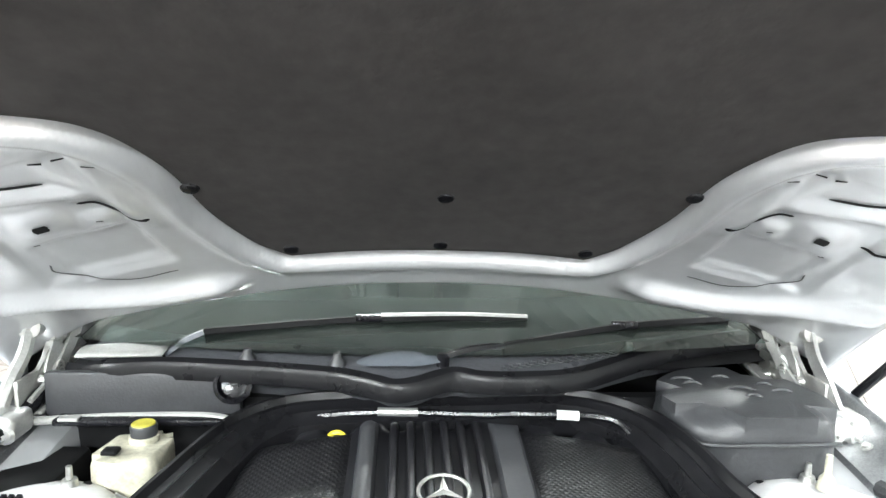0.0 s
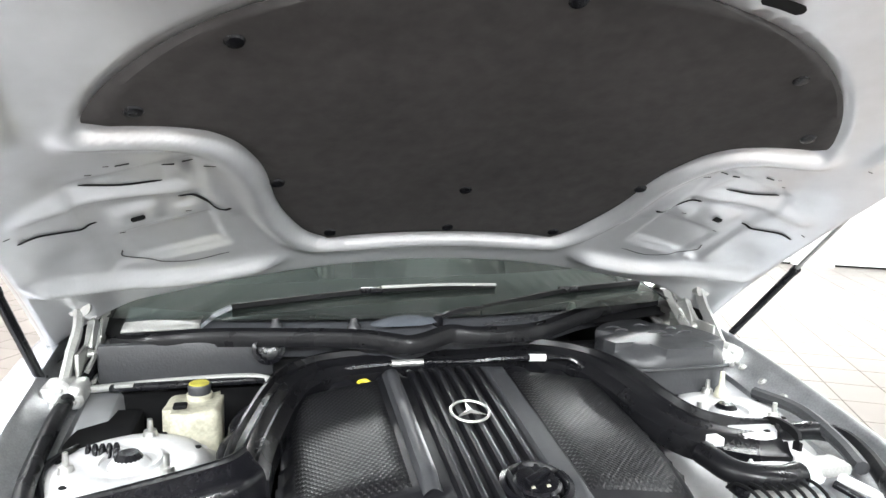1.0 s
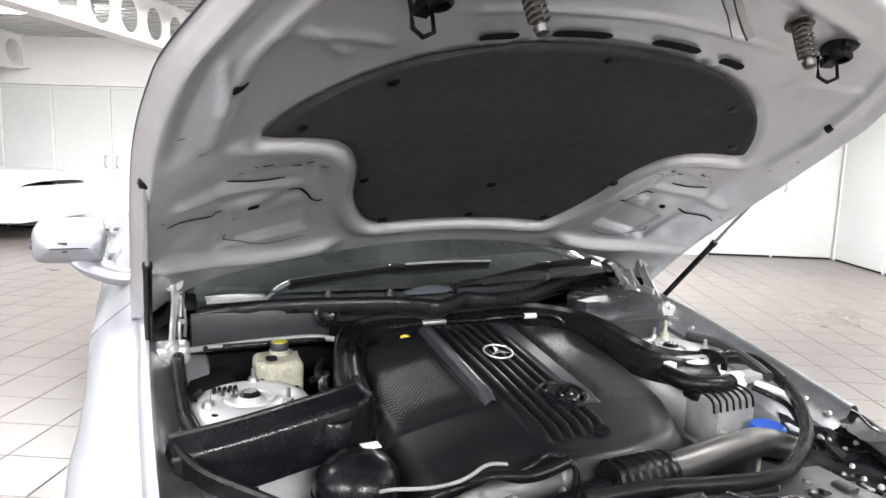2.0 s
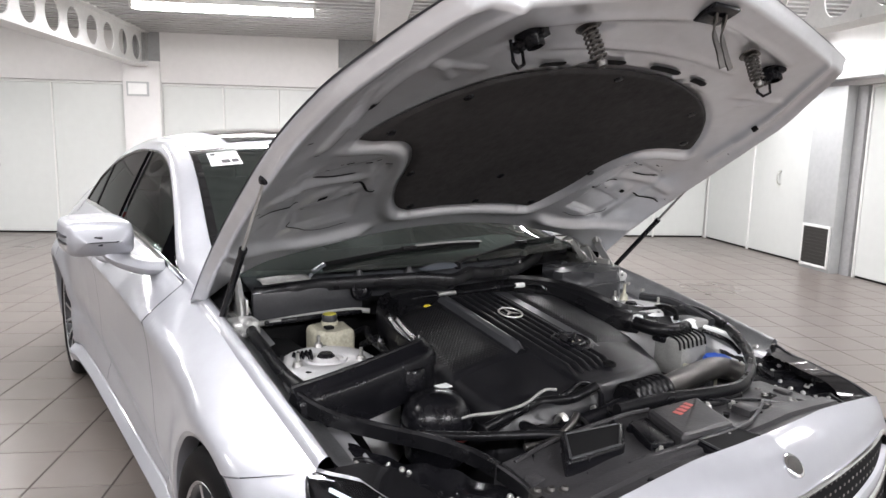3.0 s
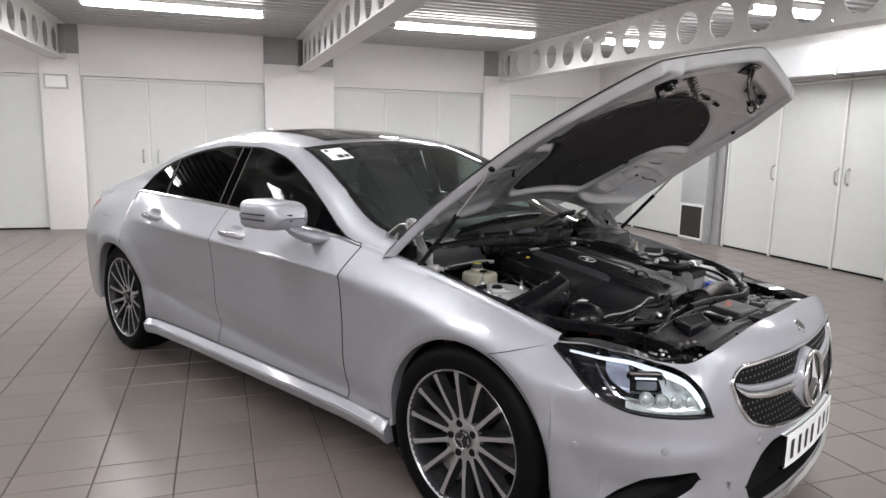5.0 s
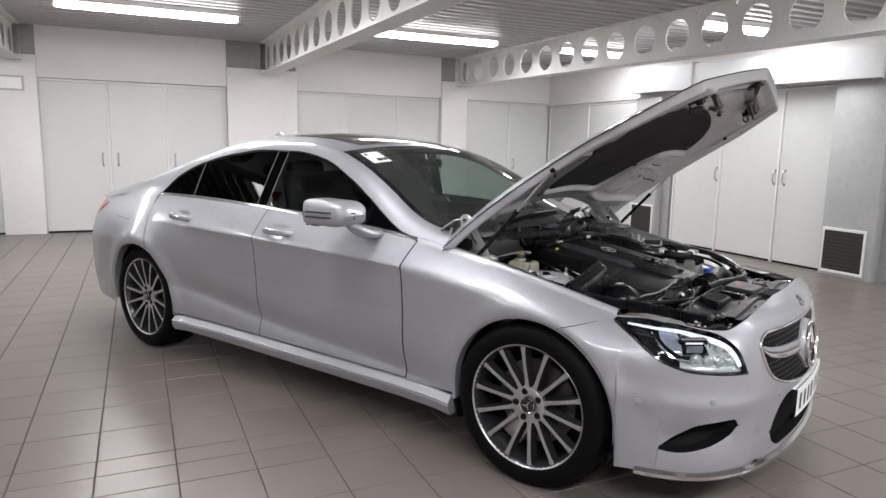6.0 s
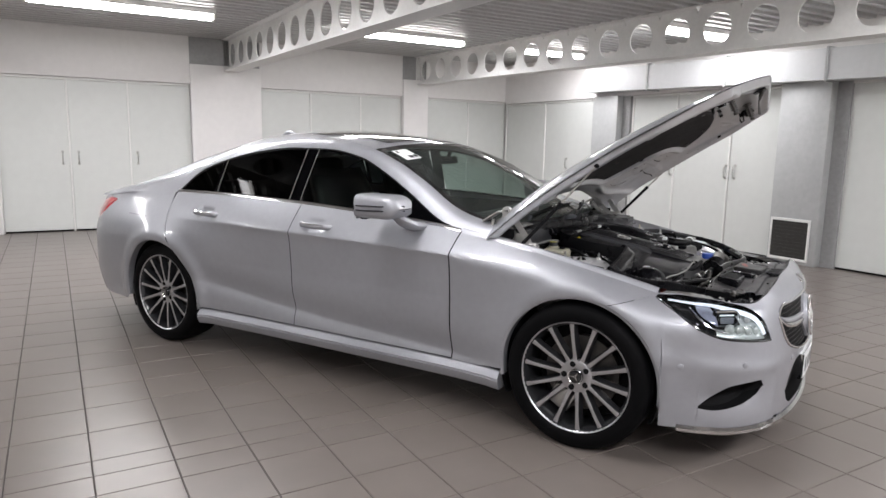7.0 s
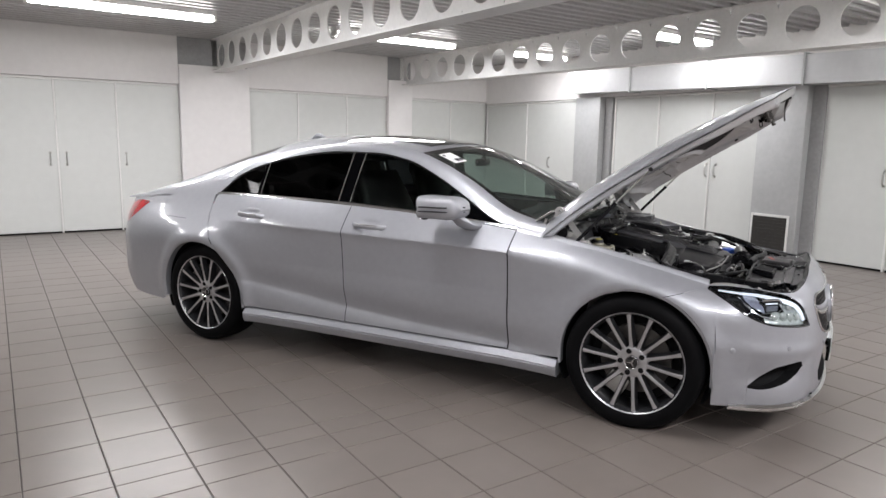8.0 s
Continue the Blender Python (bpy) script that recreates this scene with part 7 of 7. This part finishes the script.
bm = bmesh.new()
for r in range(14):
    z = 0.446 + r * 0.0195
    for c in range(40):
        a = 0.008 + c * 0.0245 + (r % 2) * 0.0122
        if a > 0.525 or not grille_lo(a) + 0.008 < z < grille_hi(a) - 0.008:
            continue
        if abs(z - bar_z(a)) < 0.027 or math.hypot(a, z - 0.555) < 0.118:
            continue
        for s in (-1, 1):
            lathe(bm, [(0.0042, 0.0), (0.0034, 0.001), (0.0, 0.0014)], 6, lamp_spot(s, a, z, 0.0085))
st = part("grille_studs", bm, "disc", grille, "bright studs on black mesh")
st["kind"] = "stuff"
part("grille_mesh", mirror_x(lamp_patch(1, 0, 0.530, lambda a: grille_lo(a) + 0.002, lambda a: grille_hi(a) - 0.002, 0.009, 40, 10)), "mesh", grille, "black mesh")
for dz in (-0.0125, 0.0115):
    rows = []
    for i in range(37):
        a = 0.515 * i / 36
        k = min(1.0, (grille_hi(a) - grille_lo(a)) / 0.21)
        z = bar_z(a) + dz * k
        h = 0.0115 * k
        rows.append([nose_point(1, a, z - h, 0.009), nose_point(1, a, z - h * 0.85, 0.001), nose_point(1, a, z - h * 0.3, -0.002), nose_point(1, a, z + h * 0.4, -0.002), nose_point(1, a, z + h * 0.85, 0.001), nose_point(1, a, z + h, 0.009)])
    part("grille_bar", mirror_x(sheetm(rows)), "silver" if dz > 0 else "chrome", grille, "silver double bar")
# flared silver collar that joins bars and star
rows = []
for i in range(65):
    t = 2 * math.pi * i / 64
    c, q = math.cos(t), math.sin(t)
    k = 1 + 0.55 * abs(c) ** 10
    sg = 1 if c >= 0 else -1
    rows.append([nose_point(sg, abs(c) * 0.108 * k, 0.555 + q * 0.106, 0.012), nose_point(sg, abs(c) * 0.106 * k, 0.555 + q * 0.104, 0.0), nose_point(sg, abs(c) * 0.101 * (1 + (k - 1) * 0.3), 0.555 + q * 0.100, -0.004), (c * 0.096, -0.841, 0.555 + q * 0.096)])
part("star_collar", sheetm(rows), "silver", grille, "silver collar round the star")
sm = Matrix.Translation((0, -0.841, 0.555)) @ pose(0, 0, 0, 84)
part("star_plate", lathem([(0.088, -0.02), (0.088, 0.0), (0, 0.002)], 40, sm), "gloss", grille, "black disc behind the star")
bm = bmesh.new()
sweep(bm, [sm @ Vector((0.092 * math.cos(i * math.pi / 24), 0.092 * math.sin(i * math.pi / 24), 0.004)) for i in range(48)], circle(0.0085, 10), closed=True, up=(0, -1, 0))
for k in range(3):
    a = radians(90 + 120 * k)
    d, o = Vector((math.cos(a), math.sin(a), 0)), Vector((-math.sin(a), math.cos(a), 0))
    f = [bm.verts.new(sm @ v) for v in (o * 0.013 + d * -0.006 + Vector((0, 0, 0.003)), d * 0.090 + Vector((0, 0, 0.005)), -o * 0.013 + d * -0.006 + Vector((0, 0, 0.003)), Vector((0, 0, 0.016)))]
    bm.faces.new((f[0], f[1], f[3])), bm.faces.new((f[1], f[2], f[3]))
part("star", bm, "chrome", grille, "large bright three-pointed star")
# round badge on the nose
bm_m = Matrix.Translation((0, -0.786, 0.733)) @ pose(0, 0, 0, 46)
bd = part("nose_badge", lathem([(0.025, -0.008), (0.025, 0.0), (0.022, 0.002), (0, 0.002)], 28, bm_m), "chrome", bumper, "small round bright badge")
part("badge_disc", lathem([(0.019, 0.0024), (0, 0.003)], 24, bm_m), "disc", bd)
# number plate with plain bars
rows = []
PLATE = [i / 20 for i in range(21)]


def plate_pt(u, z, out):
    x = -0.26 + 0.52 * u
    q = nose_point(1 if x >= 0 else -1, abs(x), 0.39)
    return (x, q[1] - out, z)


rows = [[plate_pt(u, 0.312, 0.016), plate_pt(u, 0.312, 0.021), plate_pt(u, 0.423, 0.021), plate_pt(u, 0.423, 0.016), plate_pt(u, 0.423, 0.0)] for u in PLATE]
plate = part("number_plate", sheetm(rows), "label", bumper, "white number plate with plain dark bars")
for k, u in enumerate((0.09, 0.21, 0.33, 0.45, 0.62, 0.75, 0.88)):
    w = 0.024
    part("plate_bar", sheetm([[plate_pt(u - w + 2 * w * i / 4, z, 0.0225) for z in (0.334, 0.401)] for i in range(5)]), "ink", plate, "plain dark bar")
part("plate_holder", sheetm([[plate_pt(u, 0.305, 0.0), plate_pt(u, 0.305, 0.015), plate_pt(u, 0.429, 0.015)] for u in PLATE]), "plastic", plate)

# door mirrors and handles
for s in (-1, 1):
    rows = []
    for i in range(15):
        t = i / 14
        y = 0.868 + 0.235 * t
        g = (1 - (1 - min(1, t * 2.6)) ** 2.4) ** 0.5
        g = max(g, 0.03)
        hw, hh = 0.098 * (0.5 + 0.5 * g), 0.064 * g
        cx, cz = 0.985 - 0.01 * (1 - t), 1.022 + 0.004 * t
        row = []
        for j in range(25):
            a = 2 * math.pi * j / 24
            c, q = math.cos(a), math.sin(a)
            row.append((s * (cx + hw * abs(c) ** 0.42 * (1 if c > 0 else -1)), y, cz + hh * abs(q) ** 0.42 * (1 if q > 0 else -1) * (1.0 if q > 0 else 0.84)))
        rows.append(row)
    mr = part("door_mirror", sheetm(rows), "silver", car, "silver door mirror with a slim indicator")
    part("mirror_glass", boxm(-0.085, 0.085, 0, 0.004, -0.055, 0.055, 0.0), "chrome", mr, "mirror glass", m=pose(s * 0.985, 1.098, 1.024))
    part("mirror_rim", tube([(s * (0.985 + 0.096 * math.cos(a)), 1.102, 1.024 + 0.062 * math.sin(a)) for a in [i * math.pi / 12 for i in range(25)]], 0.005, 6, 1), "plastic", mr)
    for z in (1.014, 1.036):
        pts = [Vector((s * x, y, z + dz)) for x, y, dz in ((1.081, 1.09, -0.002), (1.084, 1.02, 0.0), (1.075, 0.94, 0.001), (1.035, 0.89, 0.001), (0.98, 0.872, 0.0))]
        part("indicator_line", tube(pts, 0.0042, 6, 5), "ink", mr, "dark indicator line")
    part("mirror_foot", tube([(s * 0.80, 0.90, 0.925), (s * 0.86, 0.91, 0.932), (s * 0.915, 0.925, 0.955), (s * 0.945, 0.95, 0.99)], 0.03, 12, 4, shape=circle(0.036, 14, 1.5, 0.75)), "silver", mr, "silver mirror foot")
    for y0, y1, z in ((1.425, 1.645, 0.882), (2.335, 2.553, 0.888)):
        xs = side_x((y0 + y1) / 2, z)
        dh = part("door_handle", tube([(s * (side_x(y0, z) - 0.004), y0, z - 0.006), (s * (side_x(y0 + 0.03, z) + 0.022), y0 + 0.03, z - 0.003), (s * (xs + 0.048), (y0 + y1) / 2, z), (s * (side_x(y1 - 0.03, z) + 0.024), y1 - 0.03, z + 0.003), (s * (side_x(y1, z) - 0.004), y1, z + 0.003)], 0.01, 10, 6, shape=circle(0.013, 12, 0.75, 1.15)), "silver", car, "silver pull handle")
        part("handle_strip", tube([(s * (side_x(y0 + 0.03, z) + 0.030), y0 + 0.035, z + 0.007), (s * (xs + 0.057), (y0 + y1) / 2, z + 0.009), (s * (side_x(y1 - 0.03, z) + 0.032), y1 - 0.035, z + 0.011)], 0.003, 6), "chrome", dh, "bright handle strip")
# fuel flap joint line on the right wing
part("wing_line", tube([(-(side_x(y, 0.83) + 0.0005), y, 0.83 + 0.02 * (y - 3.1)) for y in (3.02, 3.10, 3.18, 3.24)], 0.0018, 5), "ink", car, "fine panel line on the rear wing")
# paper sticker at the top corner of the windscreen
rows = [[Vector(top_point(-1, y, q)) + Vector((0, -0.002, 0.005)) for q in (0.085, 0.13, 0.175, 0.22, 0.265)] for y in (1.155, 1.185, 1.215, 1.245, 1.275)]
stk = part("paper_sticker", sheetm(rows), "label", car, "white paper sticker inside the windscreen corner")
for (q0, q1), (y0, y1) in (((0.10, 0.13), (1.24, 1.262)), ((0.15, 0.20), (1.17, 1.20)), ((0.21, 0.25), (1.172, 1.20))):
    part("sticker_mark", sheetm([[Vector(top_point(-1, y, q)) + Vector((0, -0.003, 0.007)) for q in (q0, q1)] for y in (y0, y1)]), "ink", stk, "dark printed bar")

# ---- cabin interior, dark behind the glass ----
part("headliner", sheetm([[(x, y, z - 0.022) for x, y, z in [top_point(1 if f > 0 else -1, yy, 1 - abs(f)) for f in [k / 8 - 1 for k in range(17)]]] for yy in stations(1.34, 2.6, 0.1)]), "leather", car, "dark headliner")
part("cabin_floor", boxm(-0.78, 0.78, 0.45, 3.0, 0.28, 0.30), "leather", car, "dark cabin floor", smooth=False)
rows = [[(x, y + 0.10 * (x / 0.7) ** 2, z) for x in [0.72 * (k / 10 - 1) for k in range(21)]] for y, z in ((0.43, 0.90), (0.60, 0.925), (0.85, 0.945), (0.98, 0.93), (1.03, 0.86), (1.02, 0.60), (0.95, 0.32))]
part("dashboard", sheetm(rows), "leather", car, "dark leather dashboard")
part("binnacle", sheetm([[(-0.37 + 0.17 * math.cos(a), y, 0.93 + h * math.sin(a)) for a in [k * math.pi / 10 for k in range(11)]] for y, h in ((0.86, 0.01), (0.93, 0.05), (1.02, 0.06))]), "leather", car, "hooded instrument binnacle")
wm = Matrix.Translation((-0.37, 1.16, 0.90)) @ pose(0, 0, 0, 66)
bm = bmesh.new()
sweep(bm, [wm @ Vector((0.185 * math.cos(i * math.pi / 20), 0.185 * math.sin(i * math.pi / 20), 0)) for i in range(40)], circle(0.016, 8), closed=True, up=(0.1, 1, 0.3))
sw = part("steering_wheel", bm, "leather", car, "dark leather steering wheel")
part("wheel_hub", lathem([(0.075, -0.02), (0.07, 0.02), (0.04, 0.035), (0, 0.038)], 20, wm), "leather", sw)
for a in (0, 180, 270):
    part("wheel_spoke", boxm(0.05, 0.18, -0.018, 0.018, -0.008, 0.008, 0.005), "leather", sw, m=wm @ pose(0, 0, 0, 0, 0, a))
for x in (-0.37, 0.37):
    for yy, nm in ((1.62, "front_seat"), (2.42, "rear_seat")):
        rows = []
        for i in range(9):
            t = i / 8
            y, z = yy + 0.27 * t, 0.58 + 0.56 * t
            if nm == "rear_seat":
                z = 0.58 + 0.44 * t
            w = 0.25 * (1 - 0.25 * t ** 3)
            rows.append([(x + w * (j / 6 - 1), y + 0.05 * (1 - (j / 6 - 1) ** 4) * 0 - 0.05 * (1 - abs(j / 6 - 1) ** 3), z) for j in range(13)])
        seat = part(nm, sheetm(rows), "leather", car, "dark leather seat", solid=0.09)
        part("cushion", boxm(x - 0.25, x + 0.25, yy - 0.45, yy + 0.05, 0.42, 0.60, 0.05, 3), "leather", seat)
        if nm == "front_seat":
            part("headrest", boxm(x - 0.13, x + 0.13, yy + 0.24, yy + 0.34, 1.12, 1.24, 0.04, 3), "leather", seat, "padded headrest")
part("inner_mirror", boxm(-0.10, 0.10, 1.225, 1.25, 1.215, 1.265, 0.012), "plastic", car, "dark inside mirror", m=pose(0.02, 0, 0))
part("mirror_stem", tube([(0.02, 1.235, 1.26), (0.02, 1.225, 1.30)], 0.014, 8, smooth=False), "plastic", car)

# ---- a white car parked by the back wall ----
other = thing("parked_car", "white car parked by the back wall on ten-spoke wheels", "car", "", ROOM @ pose(-6.92, 7.75, 0, 0, 0, 90))
OZ = curve((-0.75, 0.78), (-0.4, 0.92), (0.3, 0.99), (0.62, 1.04), (1.35, 1.55), (2.2, 1.62), (3.0, 1.55), (3.6, 1.1), (3.75, 0.9))
OARCH = 0.40


def o_side(y, z):
    return 0.90 - 0.10 * max(0, (z - 0.75)) ** 1.3 - 0.03 * max(0, 0.5 - z) - 0.22 * max(0, -0.35 - y) ** 1.4 - 0.12 * max(0, y - 3.3)


def o_low(y):
    z = 0.24
    for yc in (0.0, 2.85):
        d = OARCH ** 2 - (y - yc) ** 2
        if d > 0:
            z = max(z, 0.37 + math.sqrt(d))
    return z


oys = sorted(set([-0.75 + 4.5 * i / 80 for i in range(81)] + [yc + OARCH * math.cos(k * math.pi / 24) for yc in (0, 2.85) for k in range(25)] + [-OARCH - 0.002, OARCH + 0.002, 2.85 - OARCH - 0.002, 2.85 + OARCH + 0.002]))
bm = bmesh.new()
for s in (-1, 1):
    sheet(bm, [[(s * o_side(y, o_low(y) + (max(OZ(y) - 0.06, o_low(y)) - o_low(y)) * j / 10), y, o_low(y) + (max(OZ(y) - 0.06, o_low(y)) - o_low(y)) * j / 10) for j in range(11)] for y in oys])
sheet(bm, [[(o_side(y, OZ(y) - 0.06) * (j / 6 - 1), y, OZ(y) - 0.06 * abs(j / 6 - 1) ** 3) for j in range(13)] for y in oys])
sheet(bm, [[(o_side(y, 0.5) * (j / 4 - 1), y, z) for j in range(9)] for y, z in ((-0.75, 0.24), (-0.75, 0.5), (-0.75, 0.72))])
sheet(bm, [[(o_side(y, 0.5) * (j / 4 - 1), y, z) for j in range(9)] for y, z in ((3.75, 0.24), (3.75, 0.5), (3.75, 0.84))])
bmesh.ops.remove_doubles(bm, verts=bm.verts, dist=0.002)
part("body", bm, "whitecar", other, "glossy white body")
for s in (-1, 1):
    rows = []
    for y in stations(0.95, 3.2, 0.08):
        z1 = 1.06
        z2 = max(OZ(y) - 0.12, z1 + 0.002)
        rows.append([(s * (o_side(y, z1 + (z2 - z1) * j / 5) + 0.004), y, z1 + (z2 - z1) * j / 5) for j in range(6)])
    part("side_window", sheetm(rows), "gloss", other, "dark side window")
    for yc in (0.0, 2.85):
        part("arch_trim", tube([(s * o_side(yc + 0.41 * math.cos(a), 0.37 + 0.41 * math.sin(a)), yc + 0.41 * math.cos(a), 0.37 + 0.41 * math.sin(a)) for a in [k * math.pi / 16 for k in range(17)]], 0.012, 6, 1), "pier", other, "grey wheel-arch trim")
        part("arch_liner", sheetm([[(s * 0.86, yc + 0.41 * math.cos(a), 0.37 + 0.41 * math.sin(a)), (s * 0.5, yc + 0.41 * math.cos(a), 0.37 + 0.41 * math.sin(a)), (s * 0.5, yc, 0.37)] for a in [-0.3 + k * (math.pi + 0.6) / 20 for k in range(21)]]), "matt", other)
        q = part("wheel", lathem([(0.26, -0.10), (0.262, 0.10), (0.28, 0.115), (0.34, 0.11), (0.372, 0.08), (0.374, -0.08), (0.35, -0.11), (0.26, -0.10)], 48), "tyre", other, "black tyre on a bright rim", m=pose(s * 0.775, yc, 0.374, 0, 90 * s, 0))
        part("rim", lathem([(0.262, 0.10), (0.25, 0.108), (0.235, 0.09), (0.22, 0.0), (0.06, 0.0)], 48), "rim", q)
        for k in range(10):
            part("spoke", boxm(0.03, 0.245, -0.018, 0.018, 0.07, 0.10, 0.006, 1), "rimcut", q, "bright spoke", m=pose(0, 0, 0, 0, 0, 36 * k))
        part("hub", lathem([(0.07, 0.06), (0.06, 0.105), (0, 0.11)], 24), "rimcut", q)

# ---- floor tiles: square grid turned with the room, one row split by a joint ----
TW, TD, GAP = 0.305, 0.316, 0.003
tile_cols = []
_x = -2.67
while _x > N0:
    _x -= TW
while _x < N1 + 0.05:
    tile_cols.append((_x, _x + TW))
    _x += TW
lines = []
_y = 0.42
while _y > D0:
    _y -= TD
while _y < D1 + 0.06:
    lines.append(_y)
    _y += TD
lines.append(lines[-1] + TD)
lines.append(0.275)
lines.sort()


def tile_faces(w, h):
    c, z = 0.002, 0.0
    g = GAP / 2
    k = g * 1.5
    lo = [(k, g, -0.005), (w - k, g, -0.005), (w - k, h - g, -0.005), (k, h - g, -0.005)]
    hi = [(k + c, g + c, z), (w - k - c, g + c, z), (w - k - c, h - g - c, z), (k + c, h - g - c, z)]
    return lo + hi, [(4, 5, 6, 7)] + [(i, (i + 1) % 4, 4 + (i + 1) % 4, 4 + i) for i in range(4)]


tile_mesh = {}
verts, faces = [], []
singles = 0
for a, b in tile_cols:
    for c, d in zip(lines, lines[1:]):
        if c > D1 or a > N1:
            continue
        h = round(d - c, 4)
        near = -3.9 < a < -1.1 and -0.2 < c < 2.9
        vs, fs = tile_faces(b - a, h)
        if near and singles < 300:
            if h not in tile_mesh:
                me = bpy.data.meshes.new("tile")
                me.from_pydata(vs, [], fs)
                me.materials.append(M["tile"])
                tile_mesh[h] = me
            ob = new("tile", tile_mesh[h])
            ob.parent = floor
            ob.matrix_basis = pose(a, c, 0)
            singles += 1
        else:
            k = len(verts)
            verts += [(x + a, y + c, z) for x, y, z in vs]
            faces += [tuple(k + i for i in f) for f in fs]
me = bpy.data.meshes.new("tile_field")
me.from_pydata(verts, [], faces)
me.materials.append(M["tile"])
field = new("tile_field", me)
field.parent = floor
field["kind"] = "stuff"
